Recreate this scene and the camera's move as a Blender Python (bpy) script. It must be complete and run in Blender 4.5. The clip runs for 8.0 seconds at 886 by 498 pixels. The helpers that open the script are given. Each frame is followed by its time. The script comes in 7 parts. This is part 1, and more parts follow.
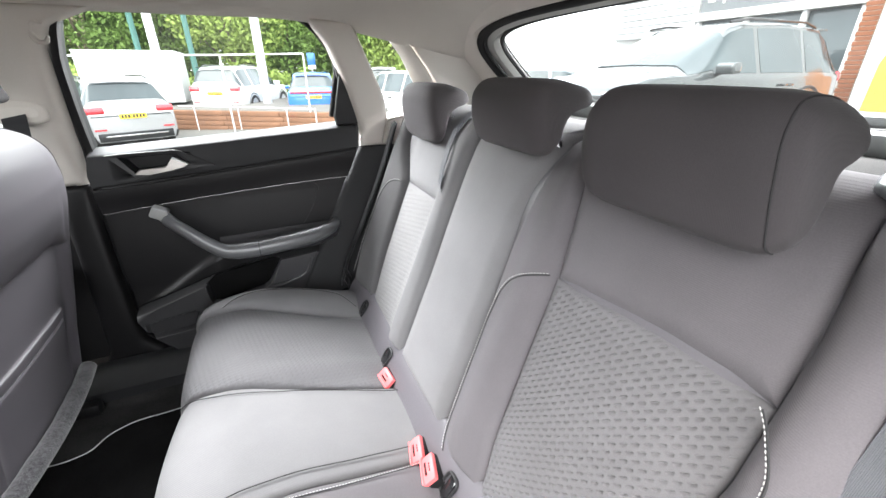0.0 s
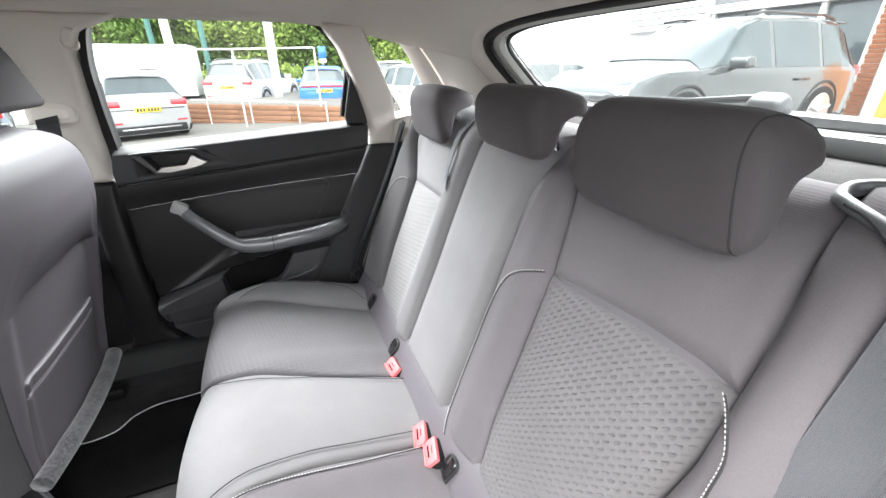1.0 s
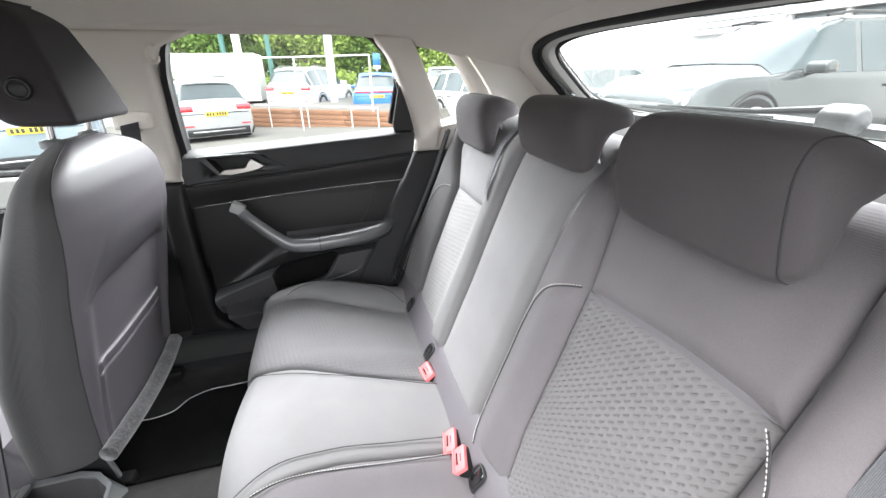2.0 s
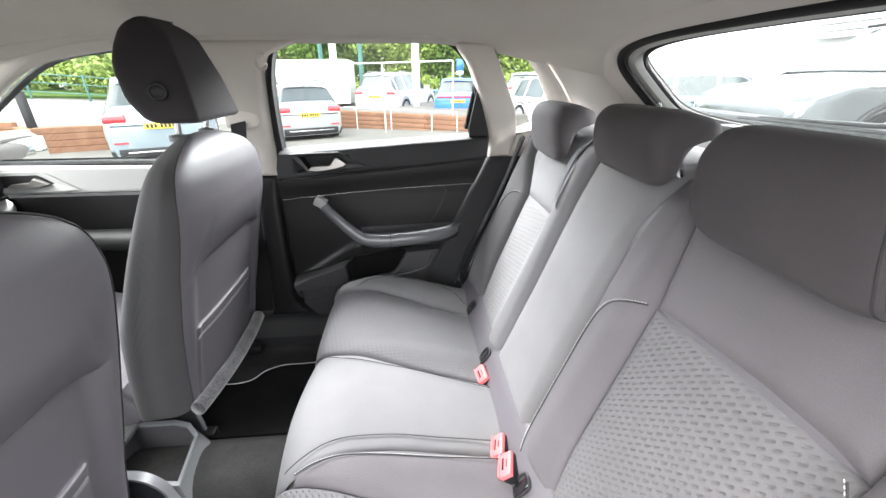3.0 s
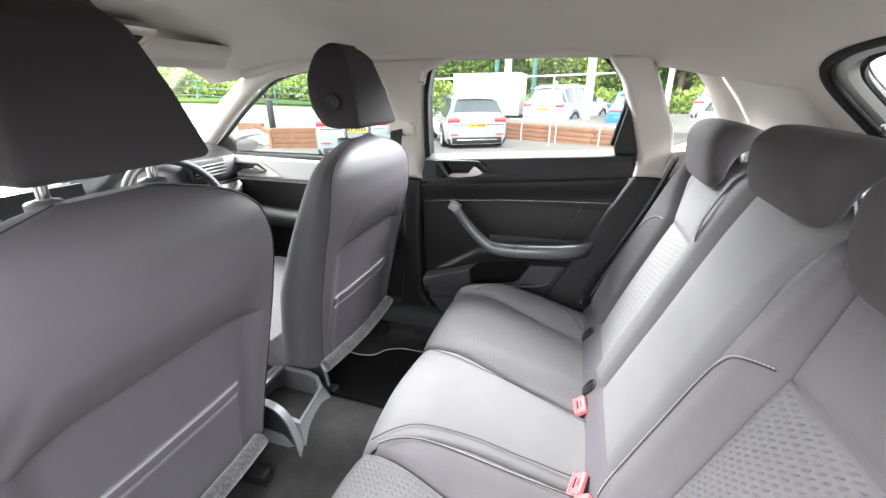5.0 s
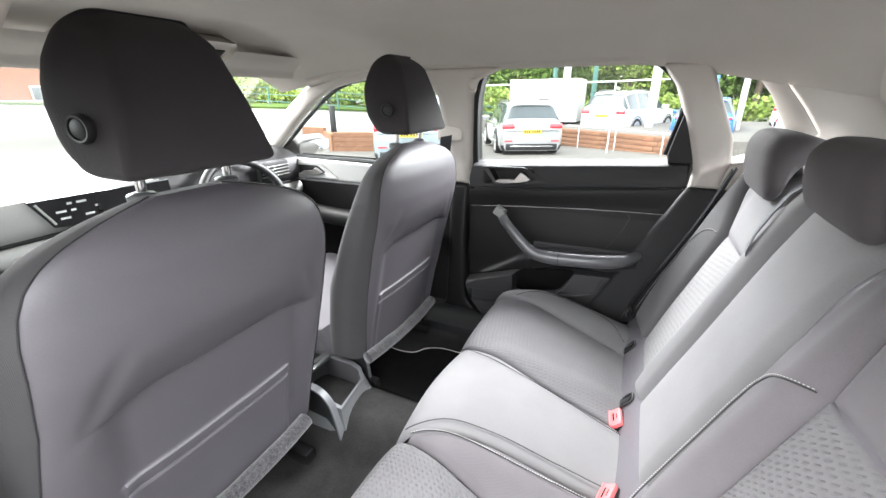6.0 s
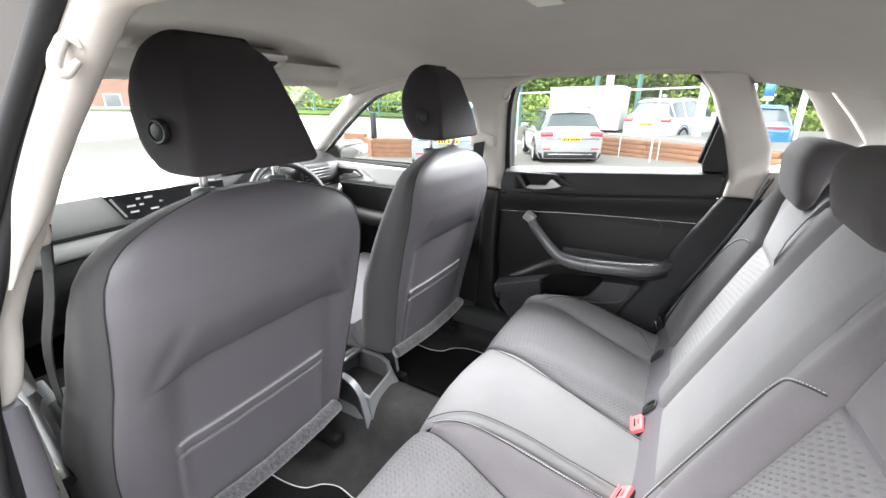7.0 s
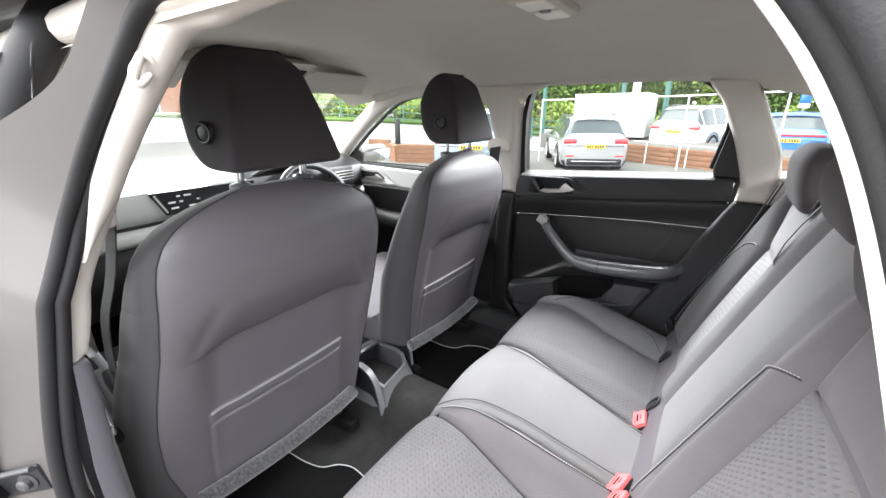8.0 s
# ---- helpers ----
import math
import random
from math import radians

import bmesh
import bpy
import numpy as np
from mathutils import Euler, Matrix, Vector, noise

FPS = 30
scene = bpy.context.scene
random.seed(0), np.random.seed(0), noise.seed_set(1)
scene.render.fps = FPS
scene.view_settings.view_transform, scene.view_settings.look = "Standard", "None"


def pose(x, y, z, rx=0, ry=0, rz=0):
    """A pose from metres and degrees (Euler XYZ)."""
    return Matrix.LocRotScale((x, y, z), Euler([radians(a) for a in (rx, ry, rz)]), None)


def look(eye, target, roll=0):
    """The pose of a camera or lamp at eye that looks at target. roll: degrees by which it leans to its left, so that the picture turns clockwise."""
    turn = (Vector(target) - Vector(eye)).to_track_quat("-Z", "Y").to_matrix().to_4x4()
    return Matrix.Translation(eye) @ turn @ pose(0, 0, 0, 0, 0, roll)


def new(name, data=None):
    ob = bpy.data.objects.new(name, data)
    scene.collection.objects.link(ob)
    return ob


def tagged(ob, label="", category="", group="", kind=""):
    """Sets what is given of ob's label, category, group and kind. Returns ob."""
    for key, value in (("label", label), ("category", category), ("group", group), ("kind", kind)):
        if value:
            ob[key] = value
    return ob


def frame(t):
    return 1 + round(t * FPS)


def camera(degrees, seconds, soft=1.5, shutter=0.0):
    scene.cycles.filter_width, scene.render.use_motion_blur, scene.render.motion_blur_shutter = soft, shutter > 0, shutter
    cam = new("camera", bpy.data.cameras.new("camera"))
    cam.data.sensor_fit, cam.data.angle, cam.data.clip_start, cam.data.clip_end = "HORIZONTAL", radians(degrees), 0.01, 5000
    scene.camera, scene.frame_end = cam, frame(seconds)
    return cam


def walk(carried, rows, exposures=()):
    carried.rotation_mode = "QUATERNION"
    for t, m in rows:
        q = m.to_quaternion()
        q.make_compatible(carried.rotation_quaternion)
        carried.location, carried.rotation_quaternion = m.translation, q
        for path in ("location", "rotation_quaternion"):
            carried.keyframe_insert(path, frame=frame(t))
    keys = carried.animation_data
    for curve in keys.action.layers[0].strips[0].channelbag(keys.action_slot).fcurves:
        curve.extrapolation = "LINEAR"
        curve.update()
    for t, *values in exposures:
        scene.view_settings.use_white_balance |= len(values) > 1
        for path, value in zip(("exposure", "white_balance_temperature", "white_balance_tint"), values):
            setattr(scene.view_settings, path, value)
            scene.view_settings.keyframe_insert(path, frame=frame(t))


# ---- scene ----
cam = camera(96.1, 8.0)
PATH = [
    (0, (0.505, -0.641, 1.152), (1.234, 1.032, 0.332), -0.3),
    (0.5, (0.501, -0.665, 1.167), (1.219, 1.001, 0.325), -0.3),
    (1, (0.5, -0.68, 1.175), (1.182, 0.999, 0.328), -0.4),
    (1.5, (0.506, -0.678, 1.185), (1.112, 1.032, 0.343), -0.4),
    (2.8, (0.513, -0.708, 1.186), (0.728, 1.113, 0.386), -0.8),
    (3, (0.516, -0.708, 1.189), (0.661, 1.119, 0.39), -0.5),
    (3.5, (0.532, -0.707, 1.191), (0.471, 1.133, 0.409), -0.5),
    (4, (0.551, -0.707, 1.192), (0.304, 1.123, 0.424), -0.4),
    (4.5, (0.578, -0.712, 1.191), (0.152, 1.09, 0.435), -0.4),
    (6, (0.632, -0.746, 1.198), (-0.178, 0.936, 0.48), -0.5),
    (6.5, (0.648, -0.764, 1.199), (-0.253, 0.879, 0.498), -0.4),
    (7, (0.67, -0.782, 1.199), (-0.297, 0.829, 0.513), -0.4),
    (7.5, (0.699, -0.804, 1.198), (-0.324, 0.779, 0.528), -0.3),
    (8, (0.724, -0.826, 1.197), (-0.338, 0.736, 0.54), -0.3),
]
walk(cam, [(t, look(eye, target, roll)) for t, eye, target, roll in PATH], [(0, 3.82), (1.5, 3.87), (3.5, 3.94), (6, 3.97), (7, 3.90), (8, 3.75)])

# ---- world, sun, exposure ----
world = bpy.data.worlds.new("sky")
scene.world = world
world.use_nodes = True
wn, wl = world.node_tree.nodes, world.node_tree.links
sky = wn.new("ShaderNodeTexSky")
sky.sky_type, sky.sun_disc = "NISHITA", False
sky.sun_elevation, sky.sun_rotation = radians(57), radians(231)
sky.air_density, sky.dust_density, sky.ozone_density = 1.0, 6.0, 1.0
mixer = wn.new("ShaderNodeMixRGB")
mixer.inputs[0].default_value = 0.75
mixer.inputs[2].default_value = (11.0, 11.2, 11.6, 1)
wl.new(sky.outputs[0], mixer.inputs[1])
wl.new(mixer.outputs[0], wn["Background"].inputs[0])
wn["Background"].inputs[1].default_value = 0.060
sun = new("sun", bpy.data.lights.new("sun", "SUN"))
sun.data.energy, sun.data.angle, sun.data.color = 0.6, radians(60), (1.0, 0.98, 0.96)
sun.matrix_world = look((-5, -4, 10), (0, 0, 0))
# unseen area lamps, added outside the openings to brighten the cabin
door_fill = new("door_fill", bpy.data.lights.new("door_fill", "AREA"))
door_fill.data.shape, door_fill.data.size, door_fill.data.size_y = "RECTANGLE", 1.7, 1.3
door_fill.data.energy, door_fill.data.color = 3.4, (0.97, 0.98, 1.0)
door_fill.matrix_world = look((0.45, -1.65, 2.0), (0.45, 0.2, 0.70))
for name, size, power, eye, target in (("windscreen_fill", (1.7, 0.6), 21, (-2.6, 0, 1.92), (0.50, 0, 0.65)), ("side_window_fill", (1.6, 0.5), 17, (0.15, 1.32, 1.70), (0.28, -0.26, 0.64)), ("rear_window_fill", (1.0, 0.4), 17, (1.75, 0, 1.85), (-0.1, 0, 0.85))):
    w = new(name, bpy.data.lights.new(name, "AREA"))
    w.data.shape, w.data.size, w.data.size_y, w.data.energy, w.data.color = "RECTANGLE", size[0], size[1], power, (0.97, 0.98, 1.0)
    w.matrix_world = look(eye, target)


# ---- materials ----
def material(name, colour, rough=0.6, metal=0.0, spread=0.12, grain=400.0, stain=6.0, bump=0.15, bump_size=900.0, spec=0.5, sheen=0.0, coat=0.0, stretch=(1, 1, 1)):
    m = bpy.data.materials.new(name)
    m.use_nodes = True
    n, l = m.node_tree.nodes, m.node_tree.links
    b = n["Principled BSDF"]
    b.inputs["Roughness"].default_value = rough
    b.inputs["Metallic"].default_value = metal
    b.inputs["Specular IOR Level"].default_value = spec
    b.inputs["Sheen Weight"].default_value = sheen
    b.inputs["Coat Weight"].default_value = coat
    tc = n.new("ShaderNodeTexCoord")
    mp = n.new("ShaderNodeMapping")
    mp.inputs["Scale"].default_value = stretch
    l.new(tc.outputs["Object"], mp.inputs[0])
    fine, broad = n.new("ShaderNodeTexNoise"), n.new("ShaderNodeTexNoise")
    fine.inputs["Scale"].default_value, broad.inputs["Scale"].default_value = grain, stain
    fine.inputs["Detail"].default_value = broad.inputs["Detail"].default_value = 3
    l.new(mp.outputs[0], fine.inputs[0]), l.new(tc.outputs["Object"], broad.inputs[0])
    add = n.new("ShaderNodeMath")
    add.operation = "ADD"
    l.new(fine.outputs[0], add.inputs[0]), l.new(broad.outputs[0], add.inputs[1])
    ramp = n.new("ShaderNodeMapRange")
    ramp.inputs[1].default_value, ramp.inputs[2].default_value = 0.6, 1.4
    ramp.inputs[3].default_value, ramp.inputs[4].default_value = 1 - spread, 1 + spread
    l.new(add.outputs[0], ramp.inputs[0])
    mul = n.new("ShaderNodeVectorMath")
    mul.operation = "SCALE"
    mul.inputs[0].default_value = colour
    l.new(ramp.outputs[0], mul.inputs["Scale"])
    l.new(mul.outputs[0], b.inputs["Base Color"])
    if bump:
        bt, bp = n.new("ShaderNodeTexNoise"), n.new("ShaderNodeBump")
        bt.inputs["Scale"].default_value, bt.inputs["Detail"].default_value = bump_size, 2
        bp.inputs["Strength"].default_value, bp.inputs["Distance"].default_value = bump, 0.001
        l.new(mp.outputs[0], bt.inputs[0]), l.new(bt.outputs[0], bp.inputs["Height"]), l.new(bp.outputs[0], b.inputs["Normal"])
    return m


def weave(name, colour, pitch, spread=0.1, depth=0.22, rough=0.85, axis="Y"):
    """Woven cloth: fine ribs with a little thread noise."""
    m = material(name, colour, rough, 0, spread, 700, 9, 0, 0, 0.15, 0.06)
    n, l = m.node_tree.nodes, m.node_tree.links
    tc = n.new("ShaderNodeTexCoord")
    w = n.new("ShaderNodeTexWave")
    w.bands_direction = "DIAGONAL" if axis == "D" else axis
    w.inputs["Scale"].default_value, w.inputs["Distortion"].default_value, w.inputs["Detail"].default_value = 0.314 / pitch, 0.6, 1.0
    w2 = n.new("ShaderNodeTexNoise")
    w2.inputs["Scale"].default_value = 1600
    ad = n.new("ShaderNodeMath")
    ad.operation = "ADD"
    bp = n.new("ShaderNodeBump")
    bp.inputs["Strength"].default_value, bp.inputs["Distance"].default_value = depth, 0.0006
    l.new(tc.outputs["Object"], w.inputs[0]), l.new(tc.outputs["Object"], w2.inputs[0])
    l.new(w.outputs["Fac"], ad.inputs[0]), l.new(w2.outputs[0], ad.inputs[1]), l.new(ad.outputs[0], bp.inputs["Height"])
    l.new(bp.outputs[0], n["Principled BSDF"].inputs["Normal"])
    return m


def glass(name, tint=(0.80, 0.825, 0.815), veil=0.0):
    m = bpy.data.materials.new(name)
    m.use_nodes = True
    n, l = m.node_tree.nodes, m.node_tree.links
    n.clear()
    out, mix, tr, gl, fr, pw, sc = (n.new("ShaderNode" + k) for k in ("OutputMaterial", "MixShader", "BsdfTransparent", "BsdfGlossy", "LayerWeight", "Math", "Math"))
    tr.inputs[0].default_value = (*tint, 1)
    gl.inputs["Roughness"].default_value = 0.02
    pw.operation, sc.operation = "POWER", "MULTIPLY_ADD"
    pw.inputs[1].default_value = 5.0
    sc.inputs[1].default_value, sc.inputs[2].default_value = 0.5, 0.025
    l.new(fr.outputs["Facing"], pw.inputs[0]), l.new(pw.outputs[0], sc.inputs[0]), l.new(sc.outputs[0], mix.inputs[0])
    # translucent film mixes a bright veil of haze into the glass, washing out the view
    film, haze = n.new("ShaderNodeMixShader"), n.new("ShaderNodeBsdfTranslucent")
    veil_noise = n.new("ShaderNodeTexNoise")
    veil_noise.inputs["Scale"].default_value = 5.0
    amount = n.new("ShaderNodeMath")
    amount.operation = "MULTIPLY"
    amount.inputs[1].default_value = 2 * veil
    haze.inputs[0].default_value = (0.9, 0.9, 0.9, 1)
    l.new(veil_noise.outputs[0], amount.inputs[0]), l.new(amount.outputs[0], film.inputs[0])
    l.new(tr.outputs[0], film.inputs[1]), l.new(haze.outputs[0], film.inputs[2])
    l.new(film.outputs[0], mix.inputs[1]), l.new(gl.outputs[0], mix.inputs[2]), l.new(mix.outputs[0], out.inputs[0])
    return m


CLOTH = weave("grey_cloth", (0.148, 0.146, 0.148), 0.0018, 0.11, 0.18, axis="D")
CLOTH_SIDE = weave("shaded_outer_cloth", (0.080, 0.078, 0.080), 0.0014)
CLOTH_HEAD = weave("headrest_cloth", (0.057, 0.0523, 0.0548), 0.0014)
CLOTH_GUSSET = weave("shaded_seat_side_cloth", (0.052, 0.0508, 0.0522), 0.0014)
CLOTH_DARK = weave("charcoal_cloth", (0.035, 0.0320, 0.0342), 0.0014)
CLOTH_NEAR_SHADE = weave("shaded_near_cloth", (0.103, 0.096, 0.102), 0.0020, 0.12, 0.18, axis="Z")
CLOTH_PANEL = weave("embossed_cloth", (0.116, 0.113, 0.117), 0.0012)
CLOTH_PANEL_LIT = weave("lit_embossed_cloth", (0.170, 0.168, 0.168), 0.0012)
VINYL = material("grey_vinyl", (0.093, 0.087, 0.096), 0.44, 0, 0.08, 500, 5, 0.2, 1300, 0.45)
VINYL_EDGE = material("pale_seam_and_lit_hem", (0.165, 0.16, 0.168), 0.7, 0, 0.1)
STITCH = material("pale_thread", (0.42, 0.42, 0.41), 0.8, 0, 0.1)
SEAM = material("seam_thread_and_crease_shade", (0.02, 0.02, 0.021), 0.9, 0, 0.1)
PLASTIC = material("black_grained_plastic", (0.0058, 0.0056, 0.0060), 0.42, 0, 0.1, 500, 4, 0.2, 1500, 0.30)
PLASTIC_GREY = material("dark_grey_plastic", (0.0145, 0.0147, 0.0156), 0.44, 0, 0.1, 500, 4, 0.2, 1500, 0.4)
PLASTIC_MID = material("mid_grey_plastic", (0.040, 0.0395, 0.042), 0.45, 0, 0.08, 400, 4, 0.2, 1400, 0.4)
RAIL = material("matt_grey_door_plastic", (0.028, 0.0282, 0.0293), 0.66, 0, 0.1, 500, 4, 0.3, 1300, 0.2)
PLASTIC_LOWER = material("lower_door_plastic", (0.024, 0.0238, 0.025), 0.45, 0, 0.08, 400, 4, 0.2, 1400, 0.4)
PULL = material("pull_handle_plastic", (0.10, 0.102, 0.106), 0.28, 0, 0.06, 300, 4, 0.1, 1500, 0.5)
PLASTIC_PALE = material("soft_grey_plastic", (0.10, 0.104, 0.105), 0.45, 0, 0.06, 400, 4, 0.15, 1400, 0.4)
PLASTIC_SATIN = material("satin_grey_plastic", (0.13, 0.135, 0.14), 0.36, 0.2, 0.06, 300, 4, 0.1, 1500, 0.5)
GLOSS = material("gloss_black", (0.012, 0.012, 0.013), 0.12, 0, 0.1, 300, 4, 0)
RUBBER = material("black_rubber", (0.010, 0.010, 0.0105), 0.7, 0, 0.12, 300, 6, 0.2, 700, 0.3)
BEIGE = material("pale_grey_pillar_trim", (0.53, 0.495, 0.455), 0.75, 0, 0.04, 500, 4, 0.2, 1300, 0.3)
LINER = weave("pale_grey_headlining", (0.50, 0.47, 0.43), 0.0022, 0.05, 0.3, 0.95)
CARPET = material("charcoal_carpet", (0.006, 0.006, 0.006), 1.0, 0, 0.35, 500, 14, 1.0, 420, 0.05, 0.0)
CARPET_GREY = material("grey_tunnel_carpet", (0.025, 0.0245, 0.024), 1.0, 0, 0.4, 350, 16, 1.0, 380, 0.05, 0.0)
FLEECE = material("grey_fleece", (0.046, 0.045, 0.048), 1.0, 0, 0.85, 420, 160, 1.0, 500, 0.1, 0.3)
CHROME = material("bright_metal", (0.75, 0.75, 0.76), 0.16, 1.0, 0.04, 200, 5, 0)
SATIN_METAL = material("satin_metal", (0.50, 0.485, 0.47), 0.3, 1.0, 0.05, 300, 5, 0)
RED = material("red_release_button", (0.70, 0.125, 0.13), 0.45, 0, 0.06, 300, 20, 0.1, 900)
WEBBING_PALE = weave("pale_webbing_with_sheen", (0.085, 0.088, 0.096), 0.0011, 0.14, 0.5, 0.5)
WEBBING = weave("black_webbing", (0.022, 0.022, 0.024), 0.0022, 0.12, 0.8, 0.6)
WHITE_PRINT = material("white_print", (0.7, 0.7, 0.7), 0.6, 0, 0.03)
TAIL_TRIM = material("grey_tailgate_plastic", (0.40, 0.40, 0.38), 0.55, 0, 0.06, 300, 4, 0.15, 1300, 0.3)
DOOR_PALE = material("pale_and_daylit_door_plastic", (0.26, 0.262, 0.255), 0.5, 0.0, 0.05, 300, 4, 0.1)
DASH_SILVER = material("pale_dash_trim_and_glare", (0.36, 0.36, 0.345), 0.5, 0.0, 0.05, 300, 4, 0.05)
PAINT_GREY = material("pale_grey_car_paint", (0.072, 0.067, 0.064), 0.34, 0.0, 0.06, 900, 3, 0, 0, 0.3, 0, 0.1)
WINDOW = glass("clear_glass", veil=0.0005)
REAR_HAZED = glass("hazed_rear_glass", veil=0.0018)
HAZY = glass("hazy_windscreen_glass", veil=0.0010)
PILLAR_LOW = material("daylit_pillar_plastic", (0.105, 0.102, 0.114), 0.55, 0, 0.06, 400, 4, 0.2, 1300, 0.3)
MIRROR = material("mirror_silver", (0.9, 0.9, 0.9), 0.02, 1.0, 0.0, 10, 2, 0)


# ---- geometry helpers ----
def join(*geos):
    vs, fs, k = [], [], 0
    for v, f in geos:
        v = np.asarray(v, float)
        vs.append(v)
        fs += [tuple(i + k for i in face) for face in f]
        k += len(v)
    return np.concatenate(vs), fs


def part(name, geo, mat, parent=None, label="", smooth=40):
    """One mesh object from world coordinates, placed under its parent."""
    if isinstance(geo, bmesh.types.BMesh):
        me = bpy.data.meshes.new(name)
        bmesh.ops.recalc_face_normals(geo, faces=geo.faces)
        geo.to_mesh(me)
        geo.free()
    else:
        v, f = geo
        me = bpy.data.meshes.new(name)
        me.from_pydata([tuple(p) for p in v], [], f)
    off, up = Vector((0, 0, 0)), parent
    while up:
        off += up.location
        up = up.parent
    if off.length:
        me.transform(Matrix.Translation(-off))
    me.validate()
    me.materials.append(mat)
    if smooth:
        me.shade_smooth()
        me.set_sharp_from_angle(angle=radians(smooth))
    ob = new(name, me)
    ob.parent = parent
    if label:
        ob["label"] = label
    return ob


def thing(name, base, label, category, group="", kind=""):
    ob = new(name)
    ob.location = base
    ob.empty_display_size = 0.05
    return tagged(ob, label, category, group, kind)


def structure(name, geo, mat, label="", category="", smooth=40):
    return tagged(part(name, geo, mat, None, "", smooth), label, category, "", "structure")


def grid(p, close_u=False, close_v=False, flip=False):
    """Quads over an array of points of shape (nu, nv, 3)."""
    nu, nv = p.shape[:2]
    f = []
    for i in range(nu if close_u else nu - 1):
        a, b = i * nv, ((i + 1) % nu) * nv
        for j in range(nv if close_v else nv - 1):
            k = (j + 1) % nv
            q = (a + j, b + j, b + k, a + k)
            f.append(q[::-1] if flip else q)
    return p.reshape(-1, 3), f


def eased(n, k=0.8):
    t = np.linspace(0, 1, n)
    return t - k * np.sin(2 * np.pi * t) / (2 * np.pi)


def spline(pts, t):
    """Smooth curve through points, t in 0..1."""
    pts = np.asarray(pts, float)
    n = len(pts)
    d = np.concatenate([[0], np.cumsum(np.linalg.norm(np.diff(pts, axis=0), axis=1))])
    d /= d[-1]
    m = np.gradient(pts, d, axis=0)
    t = np.clip(np.asarray(t, float), 0, 1)
    i = np.clip(np.searchsorted(d, t, side="right") - 1, 0, n - 2)
    h = (d[i + 1] - d[i])[..., None]
    s = ((t - d[i]) / (d[i + 1] - d[i]))[..., None]
    return (2 * s**3 - 3 * s**2 + 1) * pts[i] + (s**3 - 2 * s**2 + s) * h * m[i] + (-2 * s**3 + 3 * s**2) * pts[i + 1] + (s**3 - s**2) * h * m[i + 1]


def line(*knots):
    """Piecewise-linear function through (x, y) pairs."""
    a = np.array(knots, float)
    return lambda v: np.interp(v, a[:, 0], a[:, 1])


def step(x, a, b):
    t = np.clip((x - a) / (b - a), 0, 1)
    return t * t * (3 - 2 * t)


def tube(path, r, n=10, flat=1.0, close=False, up=(0, 0, 1), cap=True):
    """A round or flattened bar along a path; r may vary."""
    p = np.asarray(path, float)
    t = np.gradient(p, axis=0)
    if close:
        t = np.roll(p, -1, 0) - np.roll(p, 1, 0)
    t /= np.linalg.norm(t, axis=1)[:, None]
    a = np.cross(t, np.asarray(up, float))
    a /= np.maximum(np.linalg.norm(a, axis=1), 1e-6)[:, None]
    b = np.cross(a, t)
    r = np.broadcast_to(np.asarray(r, float), (len(p),))[:, None, None]
    th = np.linspace(0, 2 * np.pi, n, endpoint=False)
    q = p[:, None] + r * (a[:, None] * np.cos(th)[None, :, None] + flat * b[:, None] * np.sin(th)[None, :, None])
    v, f = grid(q, close, True)
    if cap and not close:
        f += [tuple(range(n)), tuple(range((len(p) - 1) * n, len(p) * n))[::-1]]
    return v, f


def strap(path, width, thick, side):
    """A flat band: its width runs along side."""
    p = np.asarray(path, float)
    t = np.gradient(p, axis=0)
    s = np.broadcast_to(np.asarray(side, float), p.shape)
    s = s / np.linalg.norm(s, axis=1)[:, None]
    nrm = np.cross(t, s)
    nrm /= np.linalg.norm(nrm, axis=1)[:, None]
    w, h = width / 2, thick / 2
    q = np.stack([p + s * w + nrm * h, p - s * w + nrm * h, p - s * w - nrm * h, p + s * w - nrm * h], 1)
    v, f = grid(q, False, True)
    n = len(p)
    return v, f + [(0, 1, 2, 3), (4 * n - 1, 4 * n - 2, 4 * n - 3, 4 * n - 4)]


def rbox(c, size, bevel=0.004, m=None, seg=2):
    """A bevelled block as vertices and faces."""
    bm = bmesh.new()
    bmesh.ops.create_cube(bm, size=1)
    bmesh.ops.scale(bm, vec=size, verts=bm.verts)
    if bevel:
        bmesh.ops.bevel(bm, geom=bm.edges[:], offset=min(bevel, 0.45 * min(size)), segments=seg, profile=0.5, affect="EDGES")
    if m is not None:
        bmesh.ops.transform(bm, matrix=m, verts=bm.verts)
    bm.verts.index_update()
    v = np.array([tuple(x.co) for x in bm.verts]) + np.array(c, float)
    f = [tuple(x.index for x in y.verts) for y in bm.faces]
    bm.free()
    return v, f


def slab(poly, place, thick, bevel=0.003):
    """A plate from a flat outline; place(a, b, h) lays it in space."""
    n = len(poly)
    c = np.mean(poly, 0)
    poly = np.asarray(poly, float)
    ins = poly + (c - poly) / np.maximum(np.linalg.norm(c - poly, axis=1), 1e-9)[:, None] * bevel
    rings = [(poly, 0), (poly, thick - bevel), (ins, thick)]
    v = np.concatenate([np.array([place(a, b, h) for a, b in r]) for r, h in rings])
    f = []
    for k in range(2):
        for i in range(n):
            j = (i + 1) % n
            f.append((k * n + i, k * n + j, (k + 1) * n + j, (k + 1) * n + i))
    return v, f + [tuple(range(2 * n, 3 * n)), tuple(range(n))[::-1]]


